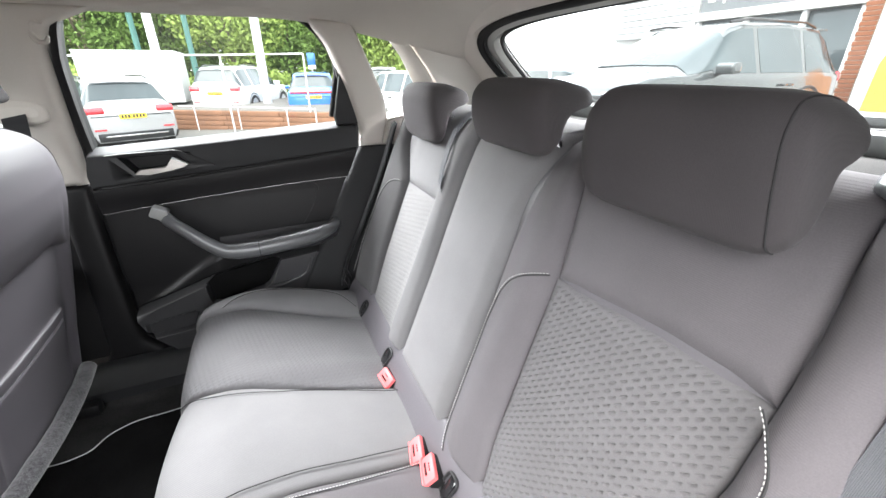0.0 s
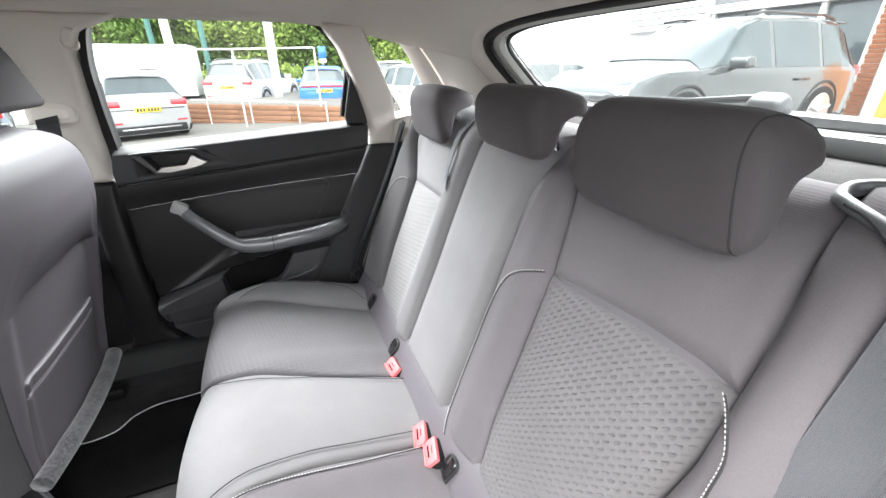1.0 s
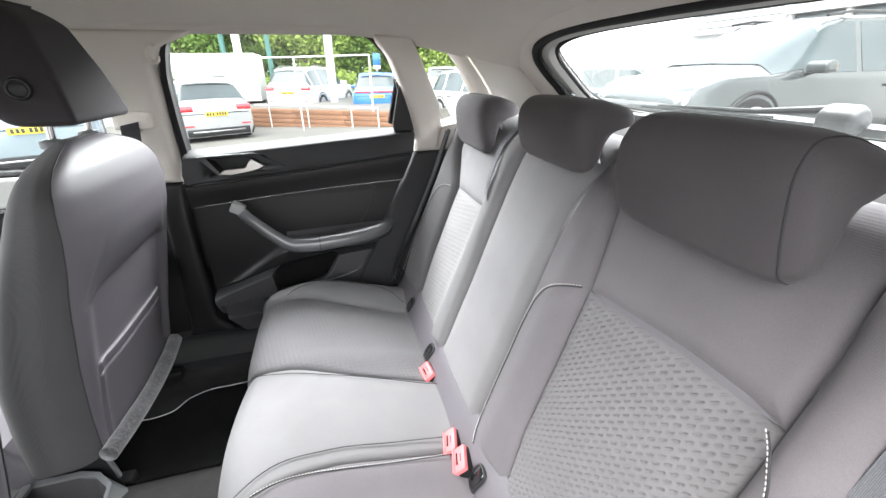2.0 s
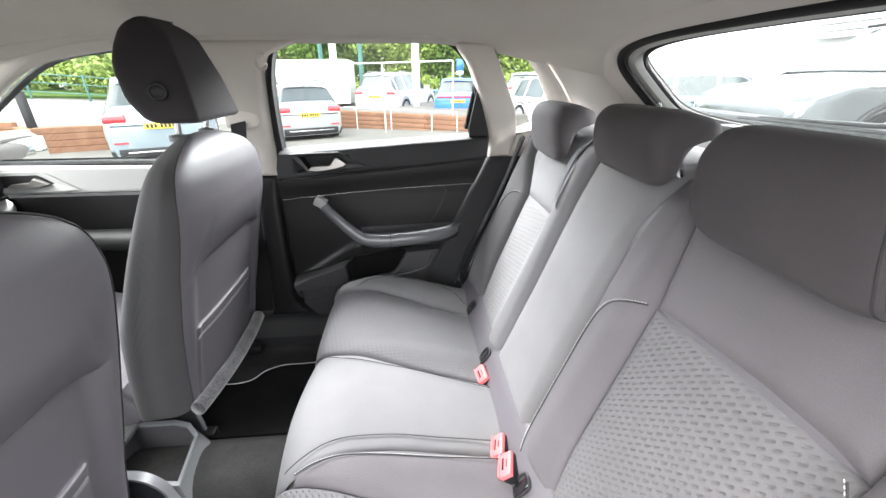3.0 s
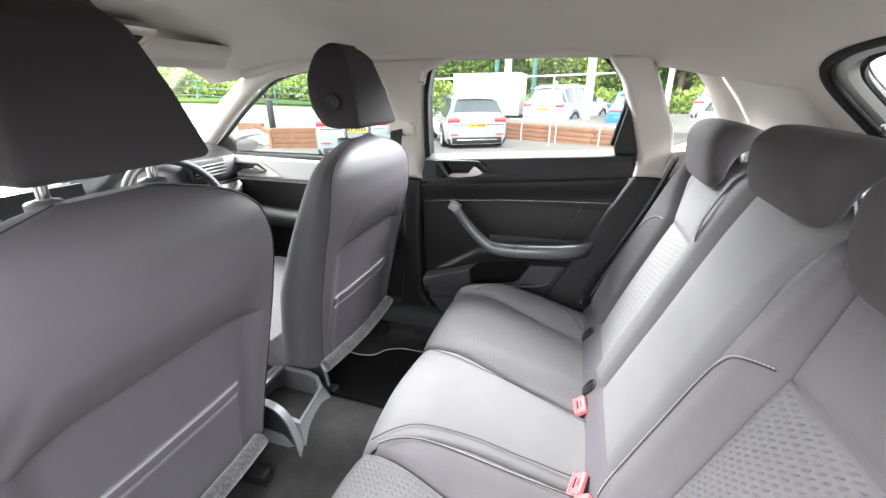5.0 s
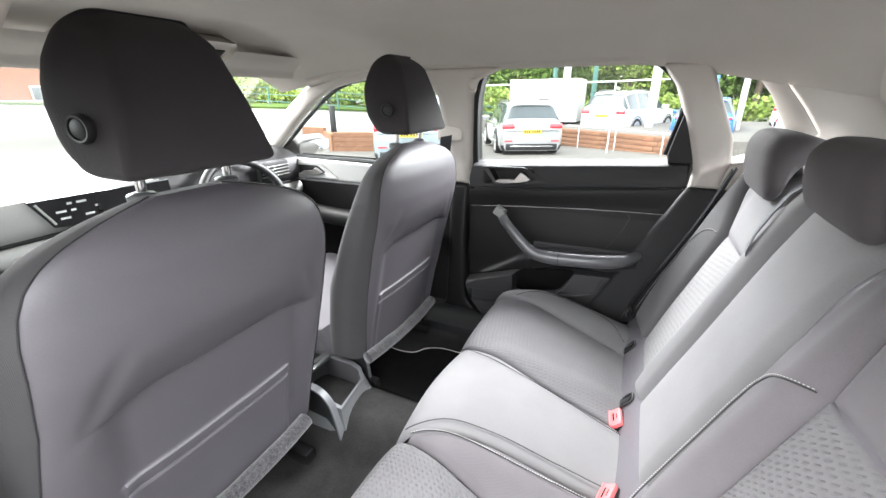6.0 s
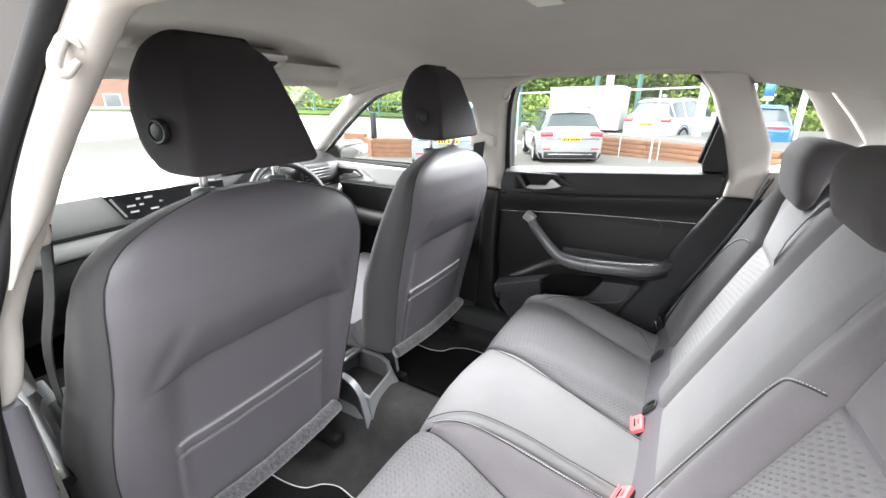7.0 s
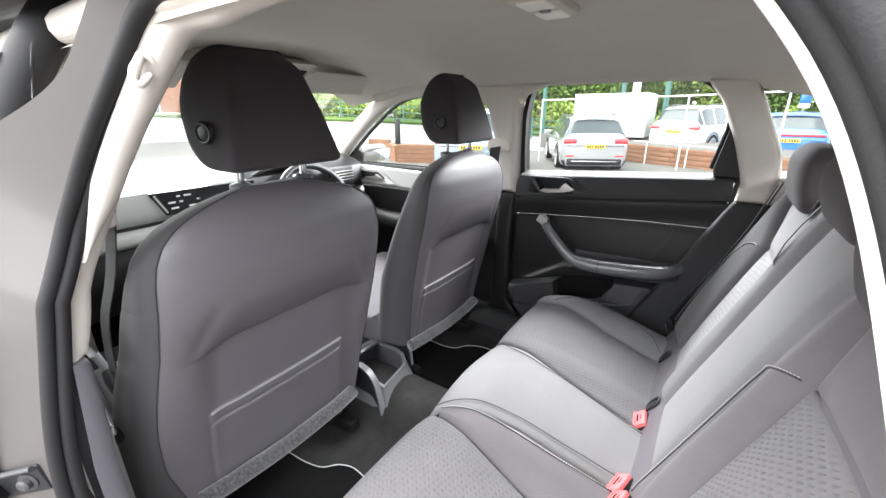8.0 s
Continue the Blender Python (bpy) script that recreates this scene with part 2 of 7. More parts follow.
def lathe(profile, n=24, axis="z", c=(0, 0, 0)):
    """Turned solid from (radius, height) pairs."""
    pr = np.asarray(profile, float)
    th = np.linspace(0, 2 * np.pi, n, endpoint=False)
    q = np.stack([pr[:, :1] * np.cos(th), pr[:, :1] * np.sin(th), np.repeat(pr[:, 1:], n, 1)], -1)
    v, f = grid(q, False, True)
    f += [tuple(range(n))[::-1], tuple(range((len(pr) - 1) * n, len(pr) * n))]
    if axis == "x":
        v = v[:, [2, 0, 1]]
    if axis == "y":
        v = v[:, [1, 2, 0]]
    return v + np.array(c, float), f


def pad(lo, hi, v0, v1, surf, nu=30, nv=50, crown=0.006, r=0.012, depth=0.014, relief=None, ease=0.8):
    """An upholstered panel: bounds lo(v)..hi(v) over v0..v1 on a surface, pillowed and turned in at its edges."""
    u, w = np.meshgrid(eased(nu, ease), eased(nv, ease), indexing="ij")
    b = v0 + (v1 - v0) * w
    l, h = lo(b), hi(b)
    a = l + (h - l) * u
    d = np.minimum(np.minimum(u, 1 - u) * np.abs(h - l), np.minimum(w, 1 - w) * abs(v1 - v0))
    e = 1 - np.clip(d / r, 0, 1)
    lift = crown * (1 - (2 * u - 1) ** 4) * (1 - (2 * w - 1) ** 4) - depth * (1 - np.sqrt(np.maximum(1 - e * e, 0)))
    if relief is not None:
        lift = lift + relief(a, b) * np.clip(d / 0.012, 0, 1)
    p, nrm = surf(a, b)
    return grid(p + nrm * lift[..., None])


def dashes(path, length, gap, r, lift):
    """Stitches: short beads along a line, raised by lift."""
    p = np.asarray(path, float)
    d = np.concatenate([[0], np.cumsum(np.linalg.norm(np.diff(p, axis=0), axis=1))])
    at = lambda s: np.stack([np.interp(s, d, p[:, k]) for k in range(3)], -1)
    out, s = [], 0
    while s + length < d[-1]:
        q = at(np.array([s, s + 0.25 * length, s + 0.75 * length, s + length])) + np.asarray(lift)
        out.append(tube(q, [0.3 * r, r, r, 0.3 * r], 5, cap=False))
        s += length + gap
    return join(*out)


def soft(profile, half, n=40, power=5, c=0.0, top=0.0, r=0.02):
    """A cushion: a closed side profile (x, z) carried across y, its two flat ends rounded over. top narrows it upward."""
    pr = np.asarray(profile, float)
    pr = spline(np.vstack([pr, pr[:1]]), np.linspace(0, 1, 65))[:-1]
    lo, hi = pr.min(0), pr.max(0)
    mid, ext = pr.mean(0), hi - lo
    r = min(r, 0.45 * half, 0.38 * float(ext.min()))
    a = np.linspace(0, np.pi / 2, 8)
    cap = min(r * 1.9, 0.42 * float(ext.min()))
    ends = [(-half + r * (1 - math.cos(k)), r * (1 - math.sin(k))) for k in a]
    rows = [(-half - 0.25 * r, cap)] + ends + [(y, 0.0) for y in np.linspace(-half + r, half - r, max(6, n - 16))[1:-1]] + [(-y, i) for y, i in ends[::-1]] + [(half + 0.25 * r, cap)]
    zs = (pr[:, 1] - lo[1]) / ext[1]
    q = np.zeros((len(rows), len(pr), 3))
    for k, (y, ins) in enumerate(rows):
        s = mid + (pr - mid) * (1 - 2 * ins / ext)
        q[k, :, 0], q[k, :, 2] = s[:, 0], s[:, 1]
        q[k, :, 1] = c + y * (1 - top * zs**2)
    v, f = grid(q, False, True)
    m = len(pr)
    return v, f + [tuple(range(m))[::-1], tuple(range(len(v) - m, len(v)))]


# ---- the car's shell ----
def ys(z):
    """Half-width of the inner side at height z."""
    z = np.asarray(z, float)
    return 0.70 - 0.27 * np.maximum(z - 0.965, 0) - 0.0 * z


def side(sgn, inset=0.0):
    def surf(x, z):
        p = np.stack([x, sgn * (ys(z) - (inset(z) if callable(inset) else inset)), z], -1)
        return p, np.broadcast_to(np.array([0, -sgn, 0.0]), p.shape)
    return surf


def liner_z(x, y):
    return 1.392 - 0.112 * (np.abs(y) / 0.62) ** 3.4 - 0.075 * step(-x, 0.30, 1.0) - 0.10 * step(x, 0.55, 1.25)


u, v = np.meshgrid(np.linspace(-0.80, 1.20, 70), np.linspace(-0.625, 0.625, 60), indexing="ij")
liner = grid(np.stack([u, v, liner_z(u, v)], -1), flip=True)
roof = grid(np.stack([u * 1.05, v * 1.08, liner_z(u, v) + 0.045], -1))
structure("ceiling", liner, LINER, "pale grey woven headlining of the car roof", "ceiling")
structure("roof_panel", roof, PAINT_GREY, "pale grey painted steel car roof panel", "roof")

# outline of the rear door openings (x, z), sill to sill
OPENING = np.array([(0.40, 0.31), (0.10, 0.31), (0.052, 0.36), (0.05, 0.60), (0.055, 0.88), (0.068, 1.08), (0.085, 1.20), (0.13, 1.268), (0.30, 1.288), (0.52, 1.288), (0.655, 1.272), (0.71, 1.215), (0.755, 1.10), (0.785, 0.96), (0.765, 0.88), (0.66, 0.67), (0.56, 0.48), (0.50, 0.33), (0.40, 0.31)])


def along_opening(sgn, out, grow=0.0, n=360):
    q = spline(OPENING, np.linspace(0, 1, n))
    q[:, 0] += 0.105 * (sgn < 0) * step(-q[:, 0], -0.42, -0.12) * step(q[:, 1], 1.04, 1.27)
    q[:, 0] += 0.027 * (sgn < 0) * step(q[:, 0], 0.5, 0.7) * step(q[:, 1], 0.7, 0.95)
    c = np.array([0.40, 0.80])
    q = q + (q - c) / np.linalg.norm(q - c, axis=1)[:, None] * grow
    lean = (0.064 * step(-q[:, 1], -1.12, -0.66) - 0.006) * step(-q[:, 0], -0.5, -0.3) + 0.028 * step(q[:, 0], 0.5, 0.66) if sgn < 0 else 0.0
    return np.stack([q[:, 0], sgn * (ys(q[:, 1]) + out + lean), q[:, 1]], -1)


def opening_flange(sgn, a, ga, b, gb):
    p, q = along_opening(sgn, a, ga), along_opening(sgn, b, gb)
    if sgn < 0:
        high = step(p[:, 2], 1.0, 1.22) * step(-p[:, 0], -0.5, -0.3)
        q = q + (p - q) * 0.72 * high[:, None]
    return grid(np.stack([p + (q - p) * t for t in np.linspace(0, 1, 6)], 0))


for sgn, tag in ((1, "right"), (-1, "left")):
    # door-frame flange and seals
    structure("door_frame_" + tag, opening_flange(sgn, 0.050 if sgn > 0 else 0.022, 0.006, 0.125, 0.05 if sgn > 0 else 0.16), PAINT_GREY, "pale grey painted steel rear door frame", "door frame")
    seals = []
    for out_, grow_, r_, rc_ in ((0.036, 0.004, 0.008, 0.008), (0.052, 0.008, 0.010, 0.010)) if sgn > 0 else ((0.008, 0.005, 0.0085, 0.0055), (0.023, 0.010, 0.0095, 0.0075)):
        p = along_opening(sgn, out_, grow_)[:-1]
        if sgn < 0:
            p = along_opening(sgn, out_, 0.0)[:-1] + (p - along_opening(sgn, out_, 0.0)[:-1]) * (1 + 0.2 * step(p[:, 0], 0.55, 0.70))[:, None]
        seals.append(tube(p, np.interp(p[:, 0], [0.5, 0.68], [r_, rc_]), 12, close=True, up=(0, 1, 0)))
    structure("door_seal_" + tag, join(*seals), RUBBER, "black rubber seal round the rear door opening", "door seal")
    b_lo, b_hi = line((0.87, -0.022), (1.0, -0.024), (1.2, -0.05), (1.29, -0.13)), line((0.87, 0.054), (1.0, 0.062), (1.2, 0.085), (1.25, 0.115), (1.29, 0.22))
    structure("pillar_trim_b_" + tag, pad(b_lo, b_hi if sgn > 0 else (lambda z: b_hi(z) - 0.010 * step(-z, -1.10, -0.98)), 0.874 if sgn > 0 else 0.868, 1.29, side(sgn, 0.012 if sgn > 0 else (lambda z: np.interp(z, [0.87, 1.0, 1.18], [-0.010, 0.006, 0.044]))), 24, 40, 0.018, 0.014, 0.03), BEIGE, "pale grey plastic centre pillar trim", "pillar trim")
    lo, hi = line((0.24, -0.10), (0.35, -0.05), (0.60, -0.035), (0.88, -0.022)), line((0.24, 0.22), (0.32, 0.10), (0.38, 0.052), (0.60, 0.05), (0.88, 0.054))
    # left trim is a paler copy of the right's black, door daylight in its colour
    structure("pillar_trim_lower_" + tag, pad(lo, hi, 0.26, 0.874, side(sgn, 0.01 if sgn > 0 else (lambda z: np.interp(z, [0.3, 0.7, 0.874], [-0.026, -0.026, -0.010]))), 20, 40, 0.012, 0.012, 0.02), PLASTIC if sgn > 0 else PILLAR_LOW, "grained plastic lower pillar trim", "pillar trim")
    # sill
    lo, hi = line((0, -0.1), (1, -0.1)), line((0, 0.62), (1, 0.62))
    sill = lambda a, b, s=sgn: (np.stack([a, s * (0.56 + 0.17 * b), 0.30 + 0.035 * np.sin(np.pi * b)], -1), np.broadcast_to(np.array([0, 0, 1.0]), a.shape + (3,)))
    structure("sill_trim_" + tag, pad(lo, hi, 0, 1, sill, 30, 14, 0.004, 0.02, 0.03), PLASTIC_GREY, "dark grey plastic door sill trim", "sill trim")
    # rear quarter: pale trim round the small window
    c_lo, c_hi = line((0.92, 0.79), (0.98, 0.795), (1.10, 0.755), (1.22, 0.704), (1.27, 0.664)), line((0.92, 0.87), (1.01, 0.888), (1.08, 0.874), (1.27, 0.783))
    structure("pillar_trim_c_" + tag, pad(c_lo if sgn > 0 else (lambda z: c_lo(z) + 0.052), c_hi, 0.922, 1.282, side(sgn, 0.014), 24, 40, 0.012, 0.014, 0.03), BEIGE, "pale grey plastic rear pillar trim", "pillar trim")
    d_lo, d_hi = line((0.92, 0.86), (1.006, 0.886), (1.028, 1.003), (1.098, 1.050), (1.160, 1.003), (1.267, 0.906), (1.268, 0.78), (1.30, 0.77)), line((0.92, 1.30), (1.05, 1.33), (1.10, 1.30), (1.20, 1.235), (1.29, 1.17))
    structure("quarter_trim_" + tag, pad(d_lo, d_hi, 0.922, 1.30, side(sgn, 0.012), 40, 60, 0.004, 0.012, 0.02), BEIGE, "pale grey moulded rear quarter trim", "quarter trim")
    q = np.array([(0.785, 1.266), (0.875, 1.263), (0.935, 1.196), (0.992, 1.105), (0.958, 1.04), (0.884, 1.014), (0.838, 1.14), (0.785, 1.266)])
    q2 = np.array([(0.780, 1.272), (0.908, 1.268), (1.004, 1.160), (1.052, 1.098), (1.005, 1.028), (0.882, 1.006), (0.832, 1.14), (0.780, 1.272)])
    spread_ = lambda a_: np.concatenate([np.linspace(a_[i], a_[i + 1], 6, endpoint=False) for i in range(len(a_) - 1)])
    q, q2 = spread_(q), spread_(q2)
    ring = lambda o, s, k, dx=0.0: np.stack([0.9 + dx + (q[:, 0] - 0.9) * k, s * (ys(q[:, 1]) + o), 1.14 + (q[:, 1] - 1.14) * k], -1)
    rim2 = np.stack([q2[:, 0], sgn * (ys(q2[:, 1]) - 0.014), q2[:, 1]], -1)
    structure("quarter_window_reveal_" + tag, grid(np.stack([rim2, rim2 + (ring(-0.006, sgn, 1.0) - rim2) * 0.12, ring(0.026, sgn, 1.0), ring(0.038, sgn, 0.97)], 0), False, True), BEIGE, "pale moulded reveal of the small rear side window", "window reveal")
    pane = np.stack([ring(0.036, sgn, 1.0), ring(0.040, sgn, 1.0)])
    nq = len(q)
    gv, gf = grid(pane, False, True)
    w = structure("quarter_window_" + tag, (gv, gf + [tuple(range(nq)), tuple(range(nq, 2 * nq))[::-1]]), WINDOW, "clear fixed rear quarter window glass", "window")
    w.visible_shadow = False
    # dark lower rear side panel down to the seat
    e_lo, e_hi = line((0.30, 0.50), (0.48, 0.56), (0.67, 0.66), (0.88, 0.765), (0.925, 0.79)), line((0.30, 1.0), (0.925, 1.30))
    structure("side_panel_rear_" + tag, pad(e_lo, e_hi, 0.30, 0.925, side(sgn, 0.012), 24, 40, 0.004, 0.014, 0.02), RAIL, "dark grey plastic panel beside the rear seat", "side panel")
    # outer skin: below the windows, broken by the rear door opening on the open side
    outer = lambda a, b, s=sgn: (np.stack([a, s * (0.845 - 0.25 * np.maximum(b - 0.92, 0) - 0.10 * np.maximum(0.45 - b, 0)), b], -1), np.broadcast_to(np.array([0, s, 0.0]), a.shape + (3,)))
    structure("outer_panel_front_" + tag, pad(line((0, -1.9), (2, -1.9)), line((0, -0.02), (2, -0.02)), 0.18, 0.93, outer, 20, 20, 0.02, 0.02, 0.02), PAINT_GREY, "pale grey painted front door and wing panel", "body panel")
    structure("outer_panel_rear_" + tag, pad(line((0.1, 0.60), (0.5, 0.66), (0.9, 0.84), (1.03, 0.84)), line((0, 1.55), (2, 1.55)), 0.18, 1.0, outer, 20, 20, 0.02, 0.02, 0.02), PAINT_GREY, "pale grey painted rear wing panel", "body panel")
    if sgn < 0:
        edge_ = along_opening(-1, -0.004, 0.001, 300)
        edge_ = edge_[edge_[:, 2] > np.where(edge_[:, 0] < 0.3, 1.01, 0.93)]
        structure("door_top_trim_left", tube(edge_, np.interp(edge_[:, 0], [0.0, 0.12, 0.30, 0.62, 0.70, 0.80], [0.016, 0.018, 0.020, 0.010, 0.0028, 0.0028]) * np.where(edge_[:, 0] < 0.3, 0.12 + 0.88 * step(edge_[:, 2], 1.0, 1.12), 1.0), 12, up=(0, 1, 0)), BEIGE, "pale grey trim round the open rear door", "trim")
    if sgn < 0:
        bar_ = spline([(-0.05, -0.53, 1.431), (-0.05, -0.6, 1.341), (-0.05, -0.656, 1.257), (-0.05, -0.7, 1.176), (-0.05, -0.766, 1.048)], np.linspace(0, 1, 40))
        structure("pillar_cover_left", tube(bar_, 0.030, 14, 0.9, up=(0, 1, 0)), RUBBER, "black outer cover of the centre pillar", "pillar")
    # roof rail trim over the side windows
    rail = np.stack([np.linspace(-0.62, 1.18, 60), np.full(60, sgn * 0.612), 1.304 - 0.06 * step(-np.linspace(-0.62, 1.18, 60), 0.3, 0.75) - 0.03 * step(np.linspace(-0.62, 1.18, 60), 0.75, 1.2)], -1)
    structure("roof_rail_trim_" + tag, tube(rail, 0.022, 10, up=(0, 1, 0)), LINER, "pale grey cloth-covered roof rail edge", "roof trim")
    # windscreen pillar
    pa = spline([(-0.30, sgn * 0.622, 1.292), (-0.55, sgn * 0.64, 1.255), (-0.80, sgn * 0.695, 1.13), (-1.02, sgn * 0.745, 0.99), (-1.25, sgn * 0.77, 0.86)], np.linspace(0, 1, 40))
    structure("windscreen_pillar_trim_" + tag, tube(pa, np.linspace(0.028, 0.055, 40), 12, 0.8, up=(0, 1, 0)), BEIGE, "pale grey windscreen pillar trim", "pillar trim")
    structure("windscreen_pillar_outer_" + tag, tube(pa + np.array([0.03, sgn * 0.05, -0.015]), 0.010, 8, up=(0, 1, 0)), RUBBER, "black outer edge of the windscreen pillar", "pillar")

structure("outer_panel_rear_door_right", pad(line((0.1, 0.0), (2, 0.0)), line((0.1, 0.60), (0.5, 0.66), (0.9, 0.83), (1.0, 0.83)), 0.25, 0.955, lambda a, b: (np.stack([a, 0.845 - 0.12 * np.maximum(b - 0.90, 0), b - 0.05], -1), np.broadcast_to(np.array([0, 1.0, 0]), a.shape + (3,))), 20, 20, 0.02, 0.02, 0.02), PAINT_GREY, "pale grey painted rear door skin", "body panel")

# floor, with the raised tunnel along the middle
u, v = np.meshgrid(np.linspace(-1.15, 0.60, 60), np.linspace(-0.70, 0.70, 70), indexing="ij")
floor_z = lambda x, y: 0.255 + 0.095 * np.exp(-(np.abs(y / 0.125) ** 3)) + 0.05 * step(np.abs(y), 0.54, 0.62) + 0.05 * step(-x, 0.55, 1.1)
structure("floor", grid(np.stack([u, v, floor_z(u, v)], -1)), CARPET_GREY, "dark grey carpeted car floor with raised tunnel", "floor")
structure("underbody", rbox((0.0, 0, 0.19), (2.9, 1.5, 0.05), 0.01), RUBBER, "black underside of the car floor", "underbody")
structure("boot_floor", rbox((1.10, 0, 0.42), (0.86, 1.30, 0.04), 0.01), CARPET, "charcoal carpeted boot floor", "floor")
structure("wall_boot_rear", rbox((1.50, 0, 0.66), (0.06, 1.5, 0.84), 0.02), PLASTIC_GREY, "dark plastic lower tailgate lining", "wall")

# tailgate: dark lining frame round the rear window
def gate(y, k, h=0.0):
    """A place on the tailgate: k runs from its top (0) to the window's lower edge (1)."""
    k = np.asarray(k, float)
    return np.stack([1.165 + 0.27 * k - 0.05 * (np.abs(y) / 0.6) ** 2 - 0.65 * h, np.asarray(y, float) + 0 * k, 1.305 - 0.245 * k - 0.02 * (np.abs(y) / 0.6) ** 2 * (1 - k) - 0.76 * h], -1)


def gate_ring(half_top, half_low, k0, k1, h, n=14):
    th = np.linspace(0, 2 * np.pi, 96, endpoint=False)
    c, s = np.cos(th), np.sin(th)
    a, b = np.sign(c) * np.abs(c) ** 0.42, np.sign(s) * np.abs(s) ** 0.42
    k = (k0 + k1) / 2 - b * (k1 - k0) / 2
    return gate(a * (half_top + (half_low - half_top) * (k - k0) / (k1 - k0)), k, h)


structure("tailgate_lining", grid(np.stack([gate_ring(0.565, 0.595, -0.05, 1.22, 0.02), gate_ring(0.548, 0.580, -0.01, 1.19, 0.035), gate_ring(0.52, 0.545, 0.07, 1.03, 0.028), gate_ring(0.505, 0.53, 0.09, 1.0, 0.0)], 0), False, True), TAIL_TRIM, "grey plastic tailgate lining round the rear window", "tailgate")
structure("tailgate_surround", grid(np.stack([gate_ring(0.552, 0.582, -0.06, 1.24, 0.050), gate_ring(0.564, 0.594, -0.085, 1.26, 0.060), gate_ring(0.70, 0.74, -0.22, 1.36, 0.056)], 0), False, True), BEIGE, "pale grey moulded frame round the tailgate opening", "trim")
structure("tailgate_outer", grid(np.stack([gate_ring(0.505, 0.53, 0.09, 1.0, -0.005), gate_ring(0.62, 0.65, -0.10, 1.25, -0.03)], 0), False, True), PAINT_GREY, "pale grey painted tailgate skin", "tailgate")
structure("tailgate_seal", join(tube(gate_ring(0.542, 0.572, -0.035, 1.22, 0.046), 0.011, 10, close=True), tube(gate_ring(0.526, 0.556, -0.012, 1.19, 0.044), 0.005, 8, close=True), tube(gate_ring(0.50, 0.525, 0.095, 0.99, 0.012), 0.007, 6, close=True)), RUBBER, "black double rubber tailgate seal", "seal")
ra, rb = gate_ring(0.507, 0.532, 0.085, 1.005, 0.0), gate_ring(0.507, 0.532, 0.085, 1.005, -0.004)
w = structure("window_rear", (np.concatenate([ra, rb]), [tuple(range(96)), tuple(range(96, 192))[::-1]]), REAR_HAZED, "sloping rear window glass with a haze veil mixed in", "window")
w.visible_shadow = False
sh = thing("parcel_shelf", (1.2, 0, 1.0), "grey carpeted parcel shelf behind the rear seat", "parcel shelf")
part("shelf_board", rbox((1.20, 0, 1.012), (0.40, 1.14, 0.022), 0.008), CARPET_GREY, sh)
part("shelf_lip", tube([(1.0, -0.56, 1.018), (0.995, 0, 1.02), (1.0, 0.56, 1.018)], 0.012, 8), PLASTIC, sh)
part("tailgate_ledge", rbox((1.43, 0, 1.035), (0.10, 1.10, 0.05), 0.015), PLASTIC_PALE, None)
scene.objects["tailgate_ledge"]["kind"] = "structure"
tagged(scene.objects["tailgate_ledge"], "pale plastic ledge under the rear window", "ledge")
wp = thing("rear_wiper", (1.46, -0.05, 1.08), "dark rear window wiper with rounded pivot cover", "wiper")
part("pivot_cover", soft([(1.44, 1.06), (1.44, 1.10), (1.47, 1.115), (1.50, 1.09), (1.49, 1.06)], 0.035, 16, 3, c=-0.12), PLASTIC_MID, wp)
part("wiper_arm", tube([(1.46, -0.12, 1.105), (1.455, 0.05, 1.088), (1.455, 0.34, 1.08)], [0.009, 0.006, 0.004], 8), PLASTIC, wp)
part("wiper_blade", tube([(1.45, 0.0, 1.078), (1.448, 0.40, 1.074)], 0.005, 6), RUBBER, wp)
cord = thing("shelf_cord", (1.20, 0.53, 1.20), "black parcel shelf cord and hook on the tailgate lining", "hook")
cp_ = gate(np.array([0.538, 0.543, 0.548, 0.553]), np.array([0.22, 0.40, 0.58, 0.76]), 0.046)
part("cord", tube(spline(cp_, np.linspace(0, 1, 20)), 0.0022, 6), RUBBER, cord)
part("cord_stud", tube(gate(np.array([0.536, 0.538]), np.array([0.20, 0.24]), 0.046), [0.008, 0.006], 10), PLASTIC, cord, "black stud")
part("hook", tube(spline(gate(np.array([0.556, 0.545, 0.532, 0.520]), np.array([0.78, 0.74, 0.72, 0.66]), 0.042), np.linspace(0, 1, 14)), 0.0045, 8), PLASTIC_SATIN, cord, "grey plastic hook")


# ---- rear bench ----
def back_x(z):
    return 0.718 + (z - 0.48) * 0.415 + 6.0 * np.maximum(z - 0.99, 0) ** 2


BN = np.array([-0.922, 0, 0.387])


def bench_back(lift=0.0):
    def surf(y, z):
        s = np.abs(np.abs(y + 0.005) - 0.36)
        bow = 0.020 * step(s, 0.10, 0.20) * step(np.abs(y), 0.12, 0.2) - 0.035 * step(np.abs(y), 0.55, 0.64)
        p = np.stack([back_x(z), y, z], -1) + BN * (bow + lift)[..., None] if isinstance(bow, np.ndarray) else None
        return p, np.broadcast_to(BN, p.shape)
    return surf


CX = np.array([(0.30, 0.27), (0.262, 0.33), (0.236, 0.40), (0.236, 0.455), (0.262, 0.498), (0.33, 0.516), (0.45, 0.505), (0.58, 0.475), (0.70, 0.45), (0.76, 0.45)])
CU_T = np.linspace(0, 1, 200)
CU_P = spline(CX, CU_T)
CU_N = np.gradient(CU_P, axis=0)
CU_N = np.stack([-CU_N[:, 1], CU_N[:, 0]], -1)
CU_N /= np.linalg.norm(CU_N, axis=1)[:, None]
CU_S = np.concatenate([[0], np.cumsum(np.linalg.norm(np.diff(CU_P, axis=0), axis=1))])


